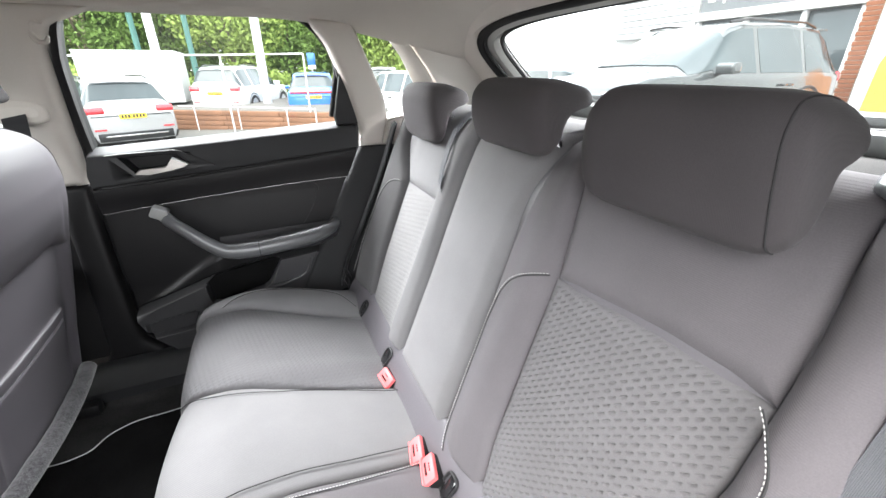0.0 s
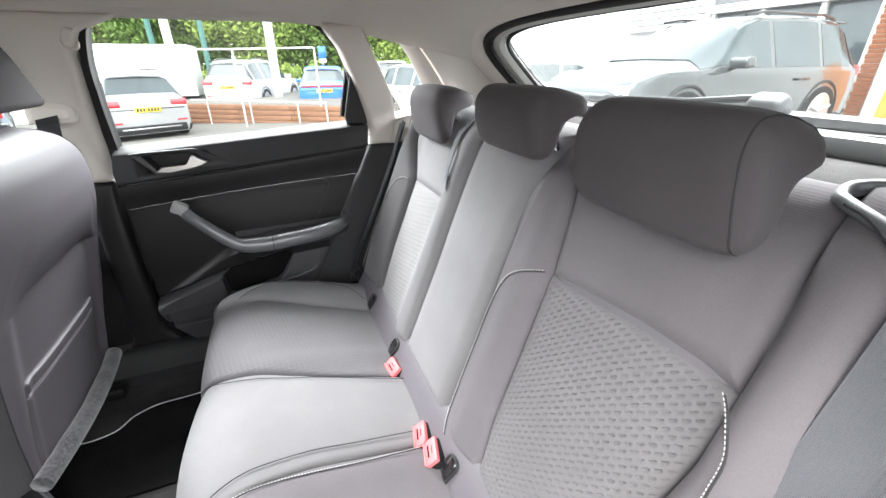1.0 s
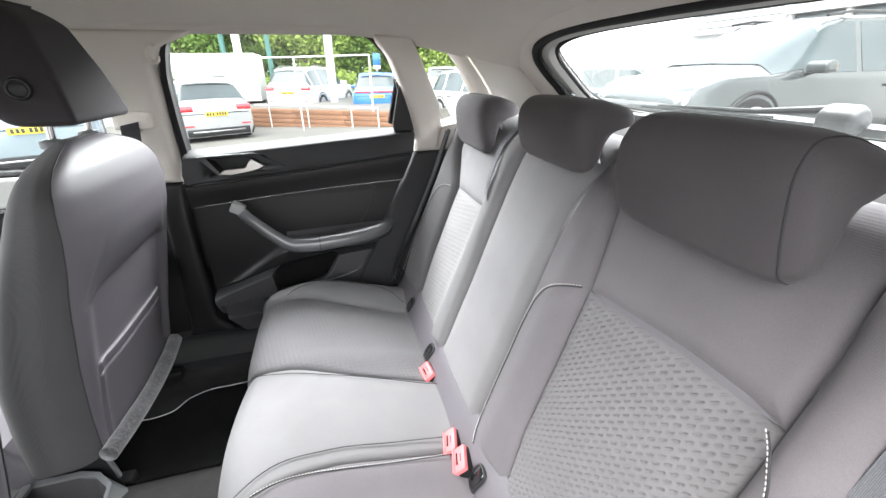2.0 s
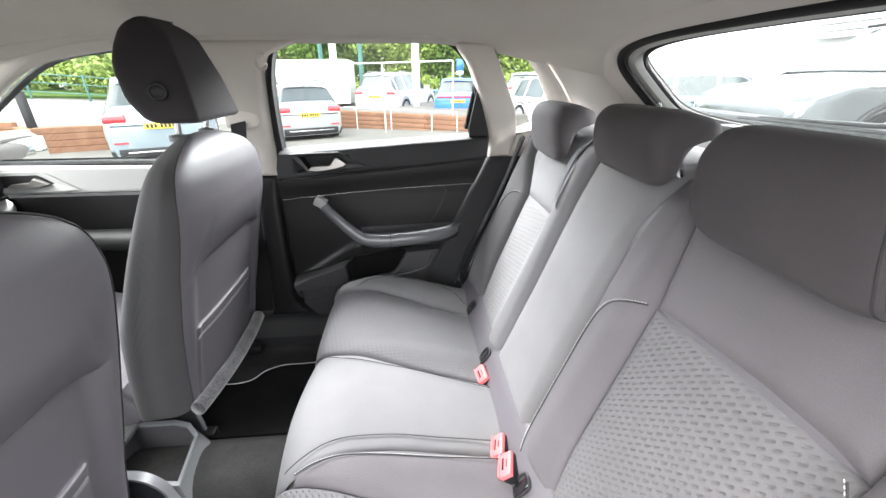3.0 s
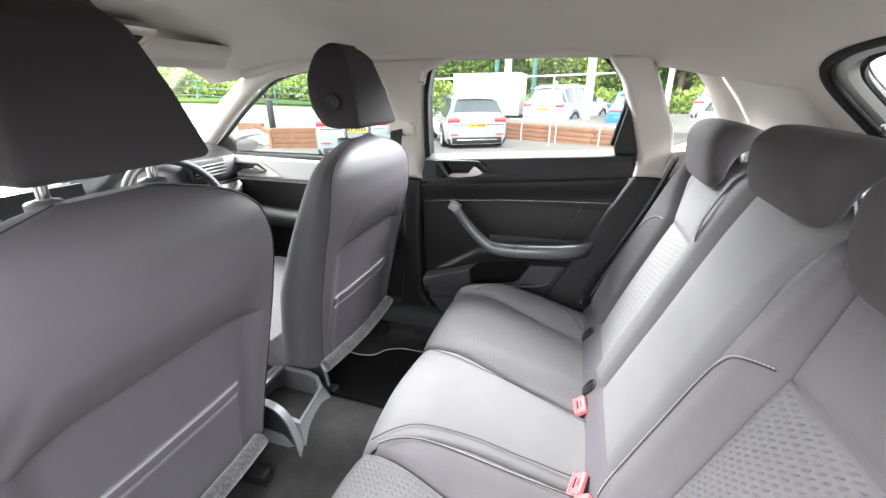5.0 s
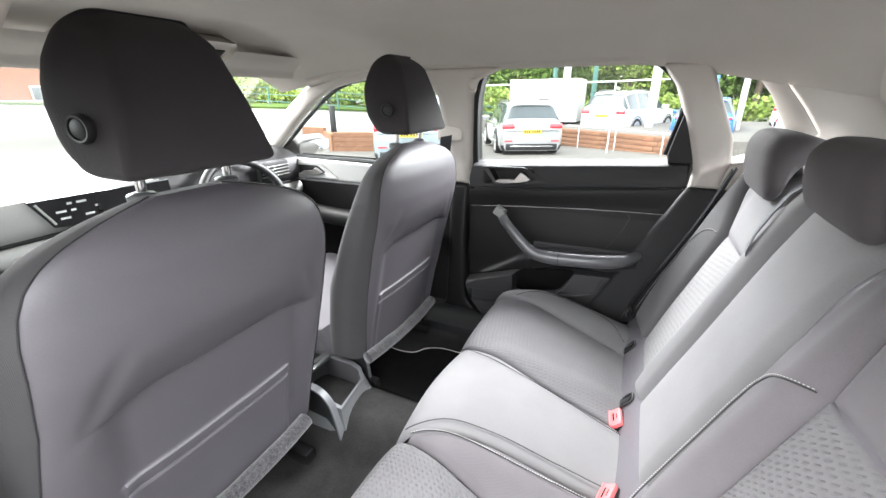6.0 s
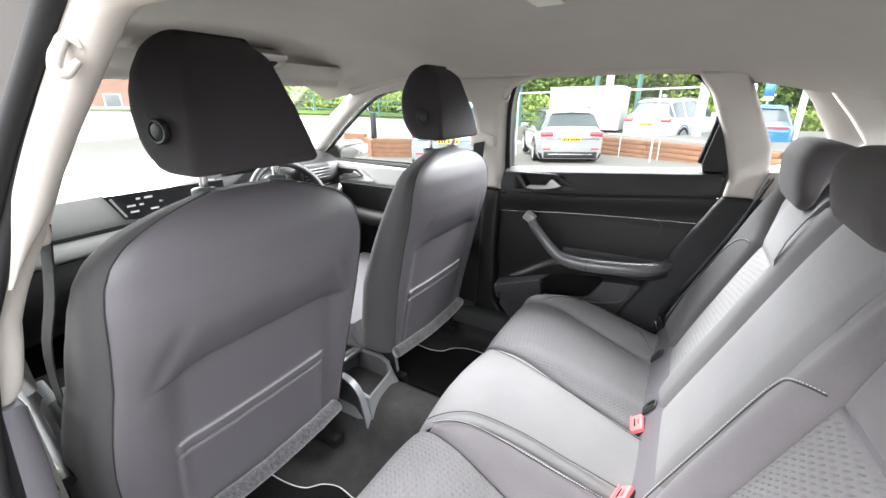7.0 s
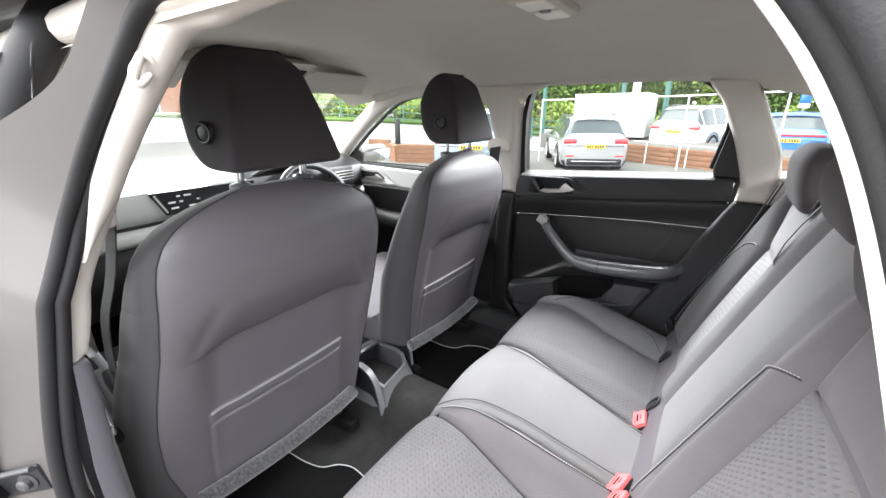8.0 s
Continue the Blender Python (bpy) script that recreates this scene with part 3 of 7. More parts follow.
def cushion(y, s):
    """The seat cushion: s runs along its profile from the lower front edge."""
    px, pz = np.interp(s, CU_S, CU_P[:, 0]), np.interp(s, CU_S, CU_P[:, 1])
    nx, nz = np.interp(s, CU_S, CU_N[:, 0]), np.interp(s, CU_S, CU_N[:, 1])
    y = np.asarray(y, float)
    a = np.abs(np.abs(y + 0.01) - 0.34)
    lift = 0.016 * step(a, 0.10, 0.2) * step(px, 0.28, 0.42) * step(np.abs(y), 0.12, 0.2) - 0.05 * step(np.abs(y), 0.55, 0.66) + 0.01 * np.exp(-((y / 0.12) ** 2))
    p = np.stack([px, y, pz], -1)
    n = np.stack([nx, 0 * nx, nz], -1)
    return p + n * lift[..., None], n


def cu_s(x):
    """Profile length at a place x on the cushion's top."""
    k = CU_P[:, 1].argmax() - 40
    return np.interp(x, CU_P[k:, 0], CU_S[k:])


def emboss(sgn, deep):
    """Small cushions on a square lattice set cornerwise, each ending in a short undercut slot on its lower side."""
    u_, v_ = np.array([-0.0111, 0.0091]), np.array([0.0012, -0.0111])
    inv = np.linalg.inv(np.stack([u_, v_], 1))

    def f(a, b):
        m, n = inv[0, 0] * sgn * a + inv[0, 1] * b, inv[1, 0] * sgn * a + inv[1, 1] * b
        k = np.floor(n)
        d = n - k
        x = m - 0.6 * d
        x = x - np.floor(x + 0.5)
        slot = np.clip(1 - (np.abs(x) / 0.33) ** 2, 0, 1)
        fall = np.clip(d / 0.06, 0, 1) * np.clip(1 - (d - 0.06) / 0.50, 0, 1) ** 1.4
        return -deep * (0.06 + 0.94 * slot) * fall
    return f


bench = thing("rear_bench", (0.5, 0, 0.27), "grey cloth rear bench seat with embossed panels and pale stitching", "car seat")
# hidden cores keep the light out behind the covers; their darker vinyl shades the gaps
core = [(0.80, 0.44), (0.755, 0.47), (0.78, 0.60), (0.86, 0.80), (0.945, 1.01), (0.985, 1.05), (1.03, 1.04), (1.02, 0.9), (0.90, 0.60), (0.86, 0.44)]
part("backrest_core_wide", soft(core, 0.352, 30, 14, c=-0.282), VINYL, bench, "grey cloth shell of the wide backrest")
part("backrest_core_narrow", soft(core, 0.275, 30, 14, c=0.352), VINYL, bench, "grey cloth shell of the narrow backrest")
part("cushion_core", soft([(0.29, 0.28), (0.25, 0.40), (0.26, 0.47), (0.33, 0.495), (0.55, 0.455), (0.74, 0.425), (0.74, 0.30)], 0.62, 40, 10), CLOTH, bench)

# outline lines of the backrest, by height
MIDR = line((0.44, 0.140), (0.60, 0.130), (0.72, 0.131), (0.83, 0.140), (0.92, 0.146), (1.06, 0.146))
MIDL = line((0.44, -0.116), (0.65, -0.111), (0.76, -0.105), (0.85, -0.096), (0.91, -0.096), (0.97, -0.102), (1.01, -0.110), (1.04, -0.120), (1.075, -0.150))
IN_L, OUT_L = line((0.44, -0.268), (0.53, -0.258), (0.61, -0.242), (0.70, -0.235), (0.79, -0.229), (0.868, -0.223)), line((0.44, -0.462), (0.60, -0.495), (0.80, -0.521), (0.868, -0.519))
IN_R, OUT_R = line((0.44, 0.208), (0.55, 0.202), (0.64, 0.196), (0.75, 0.196), (0.854, 0.203)), line((0.44, 0.405), (0.56, 0.426), (0.65, 0.440), (0.75, 0.446), (0.854, 0.455))
UIN_L, UOUT_L = line((0.868, -0.223), (0.945, -0.210), (1.00, -0.199), (1.06, -0.188)), line((0.868, -0.519), (0.94, -0.517), (1.0, -0.510), (1.06, -0.500))
UIN_R, UOUT_R = line((0.854, 0.203), (0.94, 0.204), (1.06, 0.214)), line((0.854, 0.455), (0.90, 0.487), (0.95, 0.516), (1.06, 0.535))
EDGE_L, EDGE_R = line((0.44, -0.575), (0.8, -0.602), (0.98, -0.61), (1.07, -0.60)), line((0.44, 0.575), (0.8, 0.60), (0.98, 0.608), (1.07, 0.60))
TOP = 1.072
back = bench_back(np.float64(0.0))
EMB_L, EMB_R = emboss(1, 0.0029), emboss(-1, 0.0017)


def tipped(lift):
    """The wide backrest: its cross seam rises a little toward the door."""
    f = bench_back(np.float64(lift))
    return lambda y, z: f(y, z + 0.012 * step(-y, 0.22, 0.42) * step(z, 0.60, 0.86) * step(-z, -1.02, -0.88) - 0.004)


allin = lambda z: np.where(z < 0.868, IN_L(z), UIN_L(z))
allinr = lambda z: np.where(z < 0.854, IN_R(z), UIN_R(z))
allout = lambda z: np.where(z < 0.868, OUT_L(z), UOUT_L(z))
alloutr = lambda z: np.where(z < 0.854, OUT_R(z), UOUT_R(z))
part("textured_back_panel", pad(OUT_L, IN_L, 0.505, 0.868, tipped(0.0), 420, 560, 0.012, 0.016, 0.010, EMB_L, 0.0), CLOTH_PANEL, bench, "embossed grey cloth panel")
# far panel is a brighter copy of the near one, window light in its colour
part("textured_back_panel", pad(IN_R, OUT_R, 0.505, 0.854, back, 300, 420, 0.010, 0.014, 0.009, EMB_R, 0.0), CLOTH_PANEL_LIT, bench, "embossed grey cloth panel")
# near-side covers take a darker copy of the far side's cloth, for their shade
part("upper_back_panel", pad(UOUT_L, UIN_L, 0.868, TOP, tipped(0.002), 60, 60, 0.014, 0.026, 0.016), CLOTH_NEAR_SHADE, bench)
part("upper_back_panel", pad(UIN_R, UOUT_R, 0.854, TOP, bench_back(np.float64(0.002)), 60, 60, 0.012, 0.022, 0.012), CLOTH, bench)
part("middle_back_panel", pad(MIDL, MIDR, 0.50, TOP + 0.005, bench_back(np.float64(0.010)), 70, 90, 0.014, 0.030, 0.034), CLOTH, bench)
part("inner_bolster", pad(allin, MIDL, 0.505, TOP, bench_back(np.float64(0.002)), 44, 100, 0.012, 0.018, 0.018), CLOTH_NEAR_SHADE, bench)
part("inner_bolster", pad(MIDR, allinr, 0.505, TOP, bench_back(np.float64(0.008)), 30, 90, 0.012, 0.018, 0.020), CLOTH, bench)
part("outer_bolster", pad(EDGE_L, allout, 0.50, TOP, bench_back(np.float64(0.004)), 40, 90, 0.016, 0.020, 0.016), CLOTH_NEAR_SHADE, bench)
# far outer bolster: shade is put into a darker copy of the cloth
part("outer_bolster", pad(alloutr, EDGE_R, 0.50, TOP, bench_back(np.float64(0.006)), 40, 90, 0.016, 0.020, 0.020), CLOTH_SIDE, bench, "cloth outer bolster, darkened for its shaded side")


def on_back(pts, lift, n=60):
    q = spline(np.array(pts, float), np.linspace(0, 1, n))
    p, nn = bench_back(np.float64(0.004))(q[:, 0], q[:, 1])
    return p + nn * lift


for name, pts, lift in (("inner_piping", [(-0.222, 0.8645), (-0.200, 0.853), (-0.175, 0.838), (-0.152, 0.820), (-0.140, 0.800), (-0.1365, 0.770), (-0.142, 0.69), (-0.152, 0.605), (-0.168, 0.540), (-0.182, 0.520)], 0.0150),
                        ("outer_piping", [(-0.518, 0.876), (-0.527, 0.867), (-0.537, 0.853), (-0.548, 0.834), (-0.552, 0.80), (-0.551, 0.72), (-0.542, 0.62), (-0.53, 0.52)], 0.0165),
                        ("outer_piping", [(0.455, 0.848), (0.485, 0.844), (0.515, 0.828), (0.535, 0.795), (0.546, 0.72), (0.548, 0.62), (0.540, 0.53)], 0.0185)):
    dip = 0.010 if name == "inner_piping" else 0.0
    sink = lambda n: (lift - dip * np.exp(-np.linspace(0, 1, n) / 0.03))[:, None]
    p = on_back(pts, sink(60))
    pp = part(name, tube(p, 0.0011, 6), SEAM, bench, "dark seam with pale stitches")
    part("stitching", dashes(on_back(pts, sink(160), 160), 0.0034, 0.0014, 0.00055, BN * 0.0012 + np.array([0, 0.002 if pts[0][0] < -0.4 else 0.0025, 0.0015])), STITCH, pp, "pale grey stitching")

# creases between the backrest panels: dark tubes put the shade into the grooves
zc = np.linspace(0.515, 1.055, 60)
for f_, lift, r_ in ((MIDR, -0.014, 0.0050), (MIDL, -0.016, 0.0055)):
    p, nn = bench_back(np.float64(0.004))(f_(zc), zc)
    part("panel_crease", tube(p + nn * lift, r_, 8), SEAM, bench, "dark tube for the shade in the crease between backrest panels")
# headrests
def padded(profile, half, c, top=0.10, r=0.036):
    """A stuffed block: a closed side profile (x, z) carried across y, its ends rounded over and slightly domed."""
    pr = np.asarray(profile, float)
    pr = spline(np.vstack([pr, pr[:1]]), np.linspace(0, 1, 97))[:-1]
    mid = np.array([0.62 * pr[:, 0].min() + 0.38 * pr[:, 0].max(), 0.42 * pr[:, 1].min() + 0.58 * pr[:, 1].max()])
    low, tall = pr[:, 1].min(), np.ptp(pr[:, 1])
    a = np.linspace(0, np.pi / 2, 9)
    end = [(half - r + r * math.sin(k), 1 - r * (1 - math.cos(k)) / 0.078) for k in a]
    last = end[-1][1]
    end += [(half + 0.003 * (1 - k * k), last * k) for k in (0.9, 0.75, 0.55, 0.35, 0.18, 0.06, 0.004)]
    rows = [(-y, f) for y, f in end[::-1]] + [(y, 1.0 + 0.03 * (1 - (y / half) ** 2)) for y in np.linspace(-half + r, half - r, 26)[1:-1]] + end
    q = np.zeros((len(rows), len(pr), 3))
    for k, (y, f) in enumerate(rows):
        p = mid + (pr - mid) * f
        q[k] = np.stack([p[:, 0], c + y * (1 - top * ((p[:, 1] - low) / tall) ** 2), p[:, 1]], -1)
    return grid(q, False, True)


HEAD = np.array([(0.872, 1.012), (0.860, 1.018), (0.850, 1.042), (0.843, 1.080), (0.845, 1.114), (0.860, 1.134), (0.890, 1.138), (0.924, 1.131), (0.954, 1.116), (0.957, 1.104), (0.932, 1.095), (0.905, 1.080), (0.890, 1.054), (0.881, 1.022)])
for c, half, dx, top_, low_ in ((-0.3645, 0.1245, 0.012, 1.136, 1.003), (-0.040, 0.119, 0.024, 1.139, 1.028), (0.380, 0.120, 0.026, 1.122, 0.985)):
    prof_ = HEAD.copy()
    prof_[:, 0] += dx
    prof_[:, 1] = top_ - (1.138 - prof_[:, 1]) * (top_ - low_) / 0.126
    h = part("headrest", padded(prof_[::-1], half, c), CLOTH_HEAD, bench, "charcoal cloth headrest", 180)
    # seam round the door end, just inside the rounded corner
    rim_ = spline(np.vstack([prof_, prof_[:1]]), np.linspace(0, 1, 90))[:-1]
    zs = (rim_[:, 1] - rim_[:, 1].min()) / np.ptp(rim_[:, 1])
    mid_ = np.array([0.62 * rim_[:, 0].min() + 0.38 * rim_[:, 0].max(), 0.42 * rim_[:, 1].min() + 0.58 * rim_[:, 1].max()])
    rim_ = mid_ + (rim_ - mid_) * 0.943
    if c < -0.2:
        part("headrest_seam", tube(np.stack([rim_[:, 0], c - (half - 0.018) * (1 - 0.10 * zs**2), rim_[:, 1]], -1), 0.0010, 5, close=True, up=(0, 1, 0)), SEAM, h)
    for e in (-0.06, 0.06):
        part("headrest_post", tube([(0.905 + dx, c + e, 1.10), (0.945 + 0.5 * dx, c + e, 1.03)], 0.006, 8, up=(0, 1, 0)), CHROME, h, "bright metal post")
# release surrounds at the outer top corners
for s in (-1, 1):
    ring = spline([(0.972, s * 0.492, 1.060), (0.950, s * 0.522, 1.056), (0.932, s * 0.560, 1.050), (0.932, s * 0.606, 1.045), (0.985, s * 0.612, 1.060), (1.012, s * 0.560, 1.072), (1.006, s * 0.504, 1.070), (0.988, s * 0.489, 1.066), (0.972, s * 0.492, 1.060)], np.linspace(0, 1, 50))[:-1]
    rs = part("backrest_release", tube(ring, 0.0065, 10, close=True), PLASTIC_SATIN, bench, "satin grey backrest release surround")
    mid = ring.mean(0)
    part("release_lever", (np.vstack([ring + [0.006, 0, -0.002], mid + [0.010, 0, -0.022]]), [(i, (i + 1) % 49, 49) for i in range(49)]), GLOSS, rs, "black release recess")
    seam = on_back([(s * 0.505, 1.050), (s * 0.53, 1.043), (s * 0.555, 1.028), (s * 0.575, 1.005), (s * 0.588, 0.975)], 0.0165, 40)
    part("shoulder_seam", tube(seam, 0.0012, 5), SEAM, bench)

# seat cushion panels
S0, S1 = 0.02, float(cu_s(0.715))
xs = lambda f: (lambda s: f(np.interp(s, CU_S, CU_P[:, 0])))
front = float(cu_s(0.262))
R_IN, R_OUT = xs(line((0.23, 0.183), (0.30, 0.168), (0.50, 0.115), (0.72, 0.082))), xs(line((0.23, 0.53), (0.34, 0.50), (0.50, 0.455), (0.72, 0.41)))
L_IN, L_OUT = xs(line((0.23, -0.188), (0.30, -0.20), (0.50, -0.255), (0.72, -0.30))), xs(line((0.23, -0.54), (0.72, -0.52)))
M_L = xs(line((0.23, -0.188), (0.28, -0.172), (0.33, -0.155), (0.45, -0.135), (0.72, -0.125)))
ER, EL = lambda s: 0.615 + 0 * s, lambda s: -0.615 + 0 * s
part("textured_seat_panel", pad(R_IN, R_OUT, S0, S1, cushion, 280, 420, 0.012, 0.014, 0.012, EMB_R, 0.0), CLOTH_PANEL, bench, "embossed grey cloth panel")
part("textured_seat_panel", pad(L_OUT, L_IN, S0, S1, cushion, 280, 420, 0.012, 0.014, 0.012, EMB_L, 0.0), CLOTH_PANEL, bench, "embossed grey cloth panel")
part("middle_seat_panel", pad(M_L, R_IN, S0, S1, cushion, 50, 80, 0.008, 0.014, 0.010), CLOTH, bench)
part("seat_bolster", pad(L_IN, M_L, float(cu_s(0.275)), S1, cushion, 30, 60, 0.012, 0.012, 0.014), CLOTH_NEAR_SHADE, bench)
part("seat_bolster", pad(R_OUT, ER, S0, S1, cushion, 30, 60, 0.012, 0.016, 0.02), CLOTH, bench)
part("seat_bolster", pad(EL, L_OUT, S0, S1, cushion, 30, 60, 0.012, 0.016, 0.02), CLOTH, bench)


def on_seat(pts, lift, n=60):
    q = spline(np.array(pts, float), np.linspace(0, 1, n))
    p, nn = cushion(q[:, 1], cu_s(q[:, 0]))
    return p + nn * lift


for pts, lift in (([(0.285, -0.186), (0.31, -0.172), (0.345, -0.165), (0.40, -0.162), (0.50, -0.160), (0.60, -0.152), (0.70, -0.142)], 0.0125),
                  ([(0.315, 0.512), (0.345, 0.535), (0.40, 0.552), (0.48, 0.558), (0.56, 0.552), (0.63, 0.525), (0.68, 0.46)], 0.0135)):
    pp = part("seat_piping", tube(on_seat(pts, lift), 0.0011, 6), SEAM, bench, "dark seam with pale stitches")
    part("stitching", dashes(on_seat(pts, lift, 160), 0.0038, 0.0016, 0.0006, (0, 0.002, 0.001)), STITCH, pp, "pale grey stitching")
for pts in ([(0.262, -0.168), (0.32, -0.128), (0.42, -0.108), (0.55, -0.102), (0.70, -0.095)], [(0.25, 0.168), (0.30, 0.145), (0.42, 0.112), (0.55, 0.09), (0.70, 0.06)]):
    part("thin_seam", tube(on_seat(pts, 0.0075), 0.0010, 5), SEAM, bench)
# lower valance between cushion and backrest, in darker vinyl for the gap's shade
val = spline([(0.682, 0.425), (0.688, 0.455), (0.704, 0.484), (0.722, 0.510), (0.742, 0.526), (0.77, 0.525)], np.linspace(0, 1, 14))
yy = np.linspace(-0.60, 0.60, 60)
part("rear_valance", grid(np.stack([np.stack([np.full(60, a), yy, np.full(60, b)], -1) for a, b in val], 0)), VINYL, bench)

# anchor surrounds in the seat gap
for y in (-0.215, 0.168, 0.42):
    an = thing("child_seat_anchor", (0.71, y, 0.48), "dark plastic child-seat anchor frame in the seat gap", "anchor", "anchors in the seat gap")
    lp = spline([(0.687, y - 0.011, 0.462), (0.687, y + 0.011, 0.462), (0.710, y + 0.011, 0.499), (0.710, y - 0.011, 0.499), (0.687, y - 0.011, 0.462)], np.linspace(0, 1, 32))[:-1]
    part("frame", tube(lp, 0.003, 8, close=True, up=(-0.8, 0, 0.6)), PLASTIC_GREY, an)
    part("recess", rbox((0.700, y, 0.4825), (0.042, 0.019, 0.003), 0.001, pose(0, 0, 0, 0, -52, 0)), GLOSS, an, "black opening")

# buckles
def buckle(x, y, z, tilt, turn):
    b = thing("seat_belt_buckle", (x, y, z - 0.07), "black seat belt buckle with red release button", "seat belt buckle", "buckles on the rear seat")
    m = pose(0, 0, 0, 0, tilt, turn)
    at = lambda p: np.array(m @ Vector(p)) + np.array((x, y, z))
    body = rbox((x, y, z), (0.034, 0.058, 0.085), 0.006, m @ pose(0, 0, -0.042))
    part("housing", body, PLASTIC, b)
    part("release_button", join(rbox((x, y, z), (0.031, 0.054, 0.012), 0.0035, m @ pose(0, 0, 0.0025)), rbox((x, y, z), (0.004, 0.052, 0.005), 0.0015, m @ pose(-0.012, 0, 0.009))), RED, b, "red release button")
    part("slot", rbox((x, y, z), (0.004, 0.026, 0.001), 0.0003, m @ pose(-0.003, 0, 0.0092)), GLOSS, b, "dark slot")
    part("press_mark", join(*[rbox((x, y, z), (0.0025, w, 0.0008), 0, m @ pose(0.006, k, 0.0088)) for k, w in ((-0.006, 0.004), (0.0, 0.005), (0.006, 0.004))]), RUBBER, b, "unreadable dark lettering")
    return b


buckle(0.682, 0.112, 0.463, -42, 6)
buckle(0.678, -0.115, 0.468, -42, -14)
buckle(0.682, -0.169, 0.478, -42, -14)


def belt_set(s):
    b = thing("rear_seat_belt", (0.70, s * 0.62, 0.44), "black seat belt webbing hanging beside the rear seat", "seat belt", "rear seat belts")
    path = spline([(0.905, s * 0.585, 1.00), (0.865, s * 0.615, 0.86), (0.80, s * 0.632, 0.70), (0.725, s * 0.638, 0.54), (0.70, s * 0.64, 0.46)], np.linspace(0, 1, 30))
    path = path + np.array([-0.022, 0, 0.008])
    if s < 0:
        path = spline([(0.74, -0.605, 0.50), (0.80, -0.606, 0.66), (0.862, -0.608, 0.826), (0.8915, -0.608, 0.9165), (0.92, -0.608, 1.0), (0.945, -0.605, 1.05)], np.linspace(0, 1, 30)) + BN * 0.016
    wide = (0.10, 1.0, 0.0) if s > 0 else (-0.15, 0.98, -0.1)
    # near belt is black webbing with its sheen put into a paler colour
    web = WEBBING if s > 0 else WEBBING_PALE
    part("webbing", strap(path, 0.046, 0.0016, wide), web, b)
    part("second_webbing", strap(path + np.array([-0.010, -s * 0.008, -0.004]), 0.044, 0.0016, wide), web, b)
    tg = part("tongue", rbox((0.692, s * 0.628, 0.505), (0.012, 0.05, 0.032), 0.003, pose(0, 0, 0, 0, -22, 0)), PLASTIC, b, "black belt tongue")
    part("tongue_plate", rbox((0.682, s * 0.628, 0.478), (0.003, 0.024, 0.034), 0.001, pose(0, 0, 0, 0, -22, 0)), CHROME, tg, "bright metal plate")
    part("lower_webbing", strap([(0.70, s * 0.632, 0.49), (0.69, s * 0.625, 0.44), (0.70, s * 0.62, 0.38)], 0.04, 0.002, (0.2, 1, 0)), WEBBING, b)
    return b


belt_set(1)
belt_set(-1)
mb = thing("middle_seat_belt", (0.93, 0.20, 1.0), "grey middle seat belt leaving the backrest top", "seat belt", "rear seat belts")
mz = np.array([1.062, 1.04, 1.01, 0.97, 0.93, 0.895, 0.87])
mp, mn = bench_back(np.float64(0.0))(np.array([0.222, 0.220, 0.214, 0.206, 0.197, 0.188, 0.178]), mz)
part("webbing", strap(mp + mn * np.array([0.012, 0.022, 0.026, 0.027, 0.026, 0.020, 0.004])[:, None], 0.034, 0.002, (0.25, 0.95, 0.15)), WEBBING_PALE, mb)


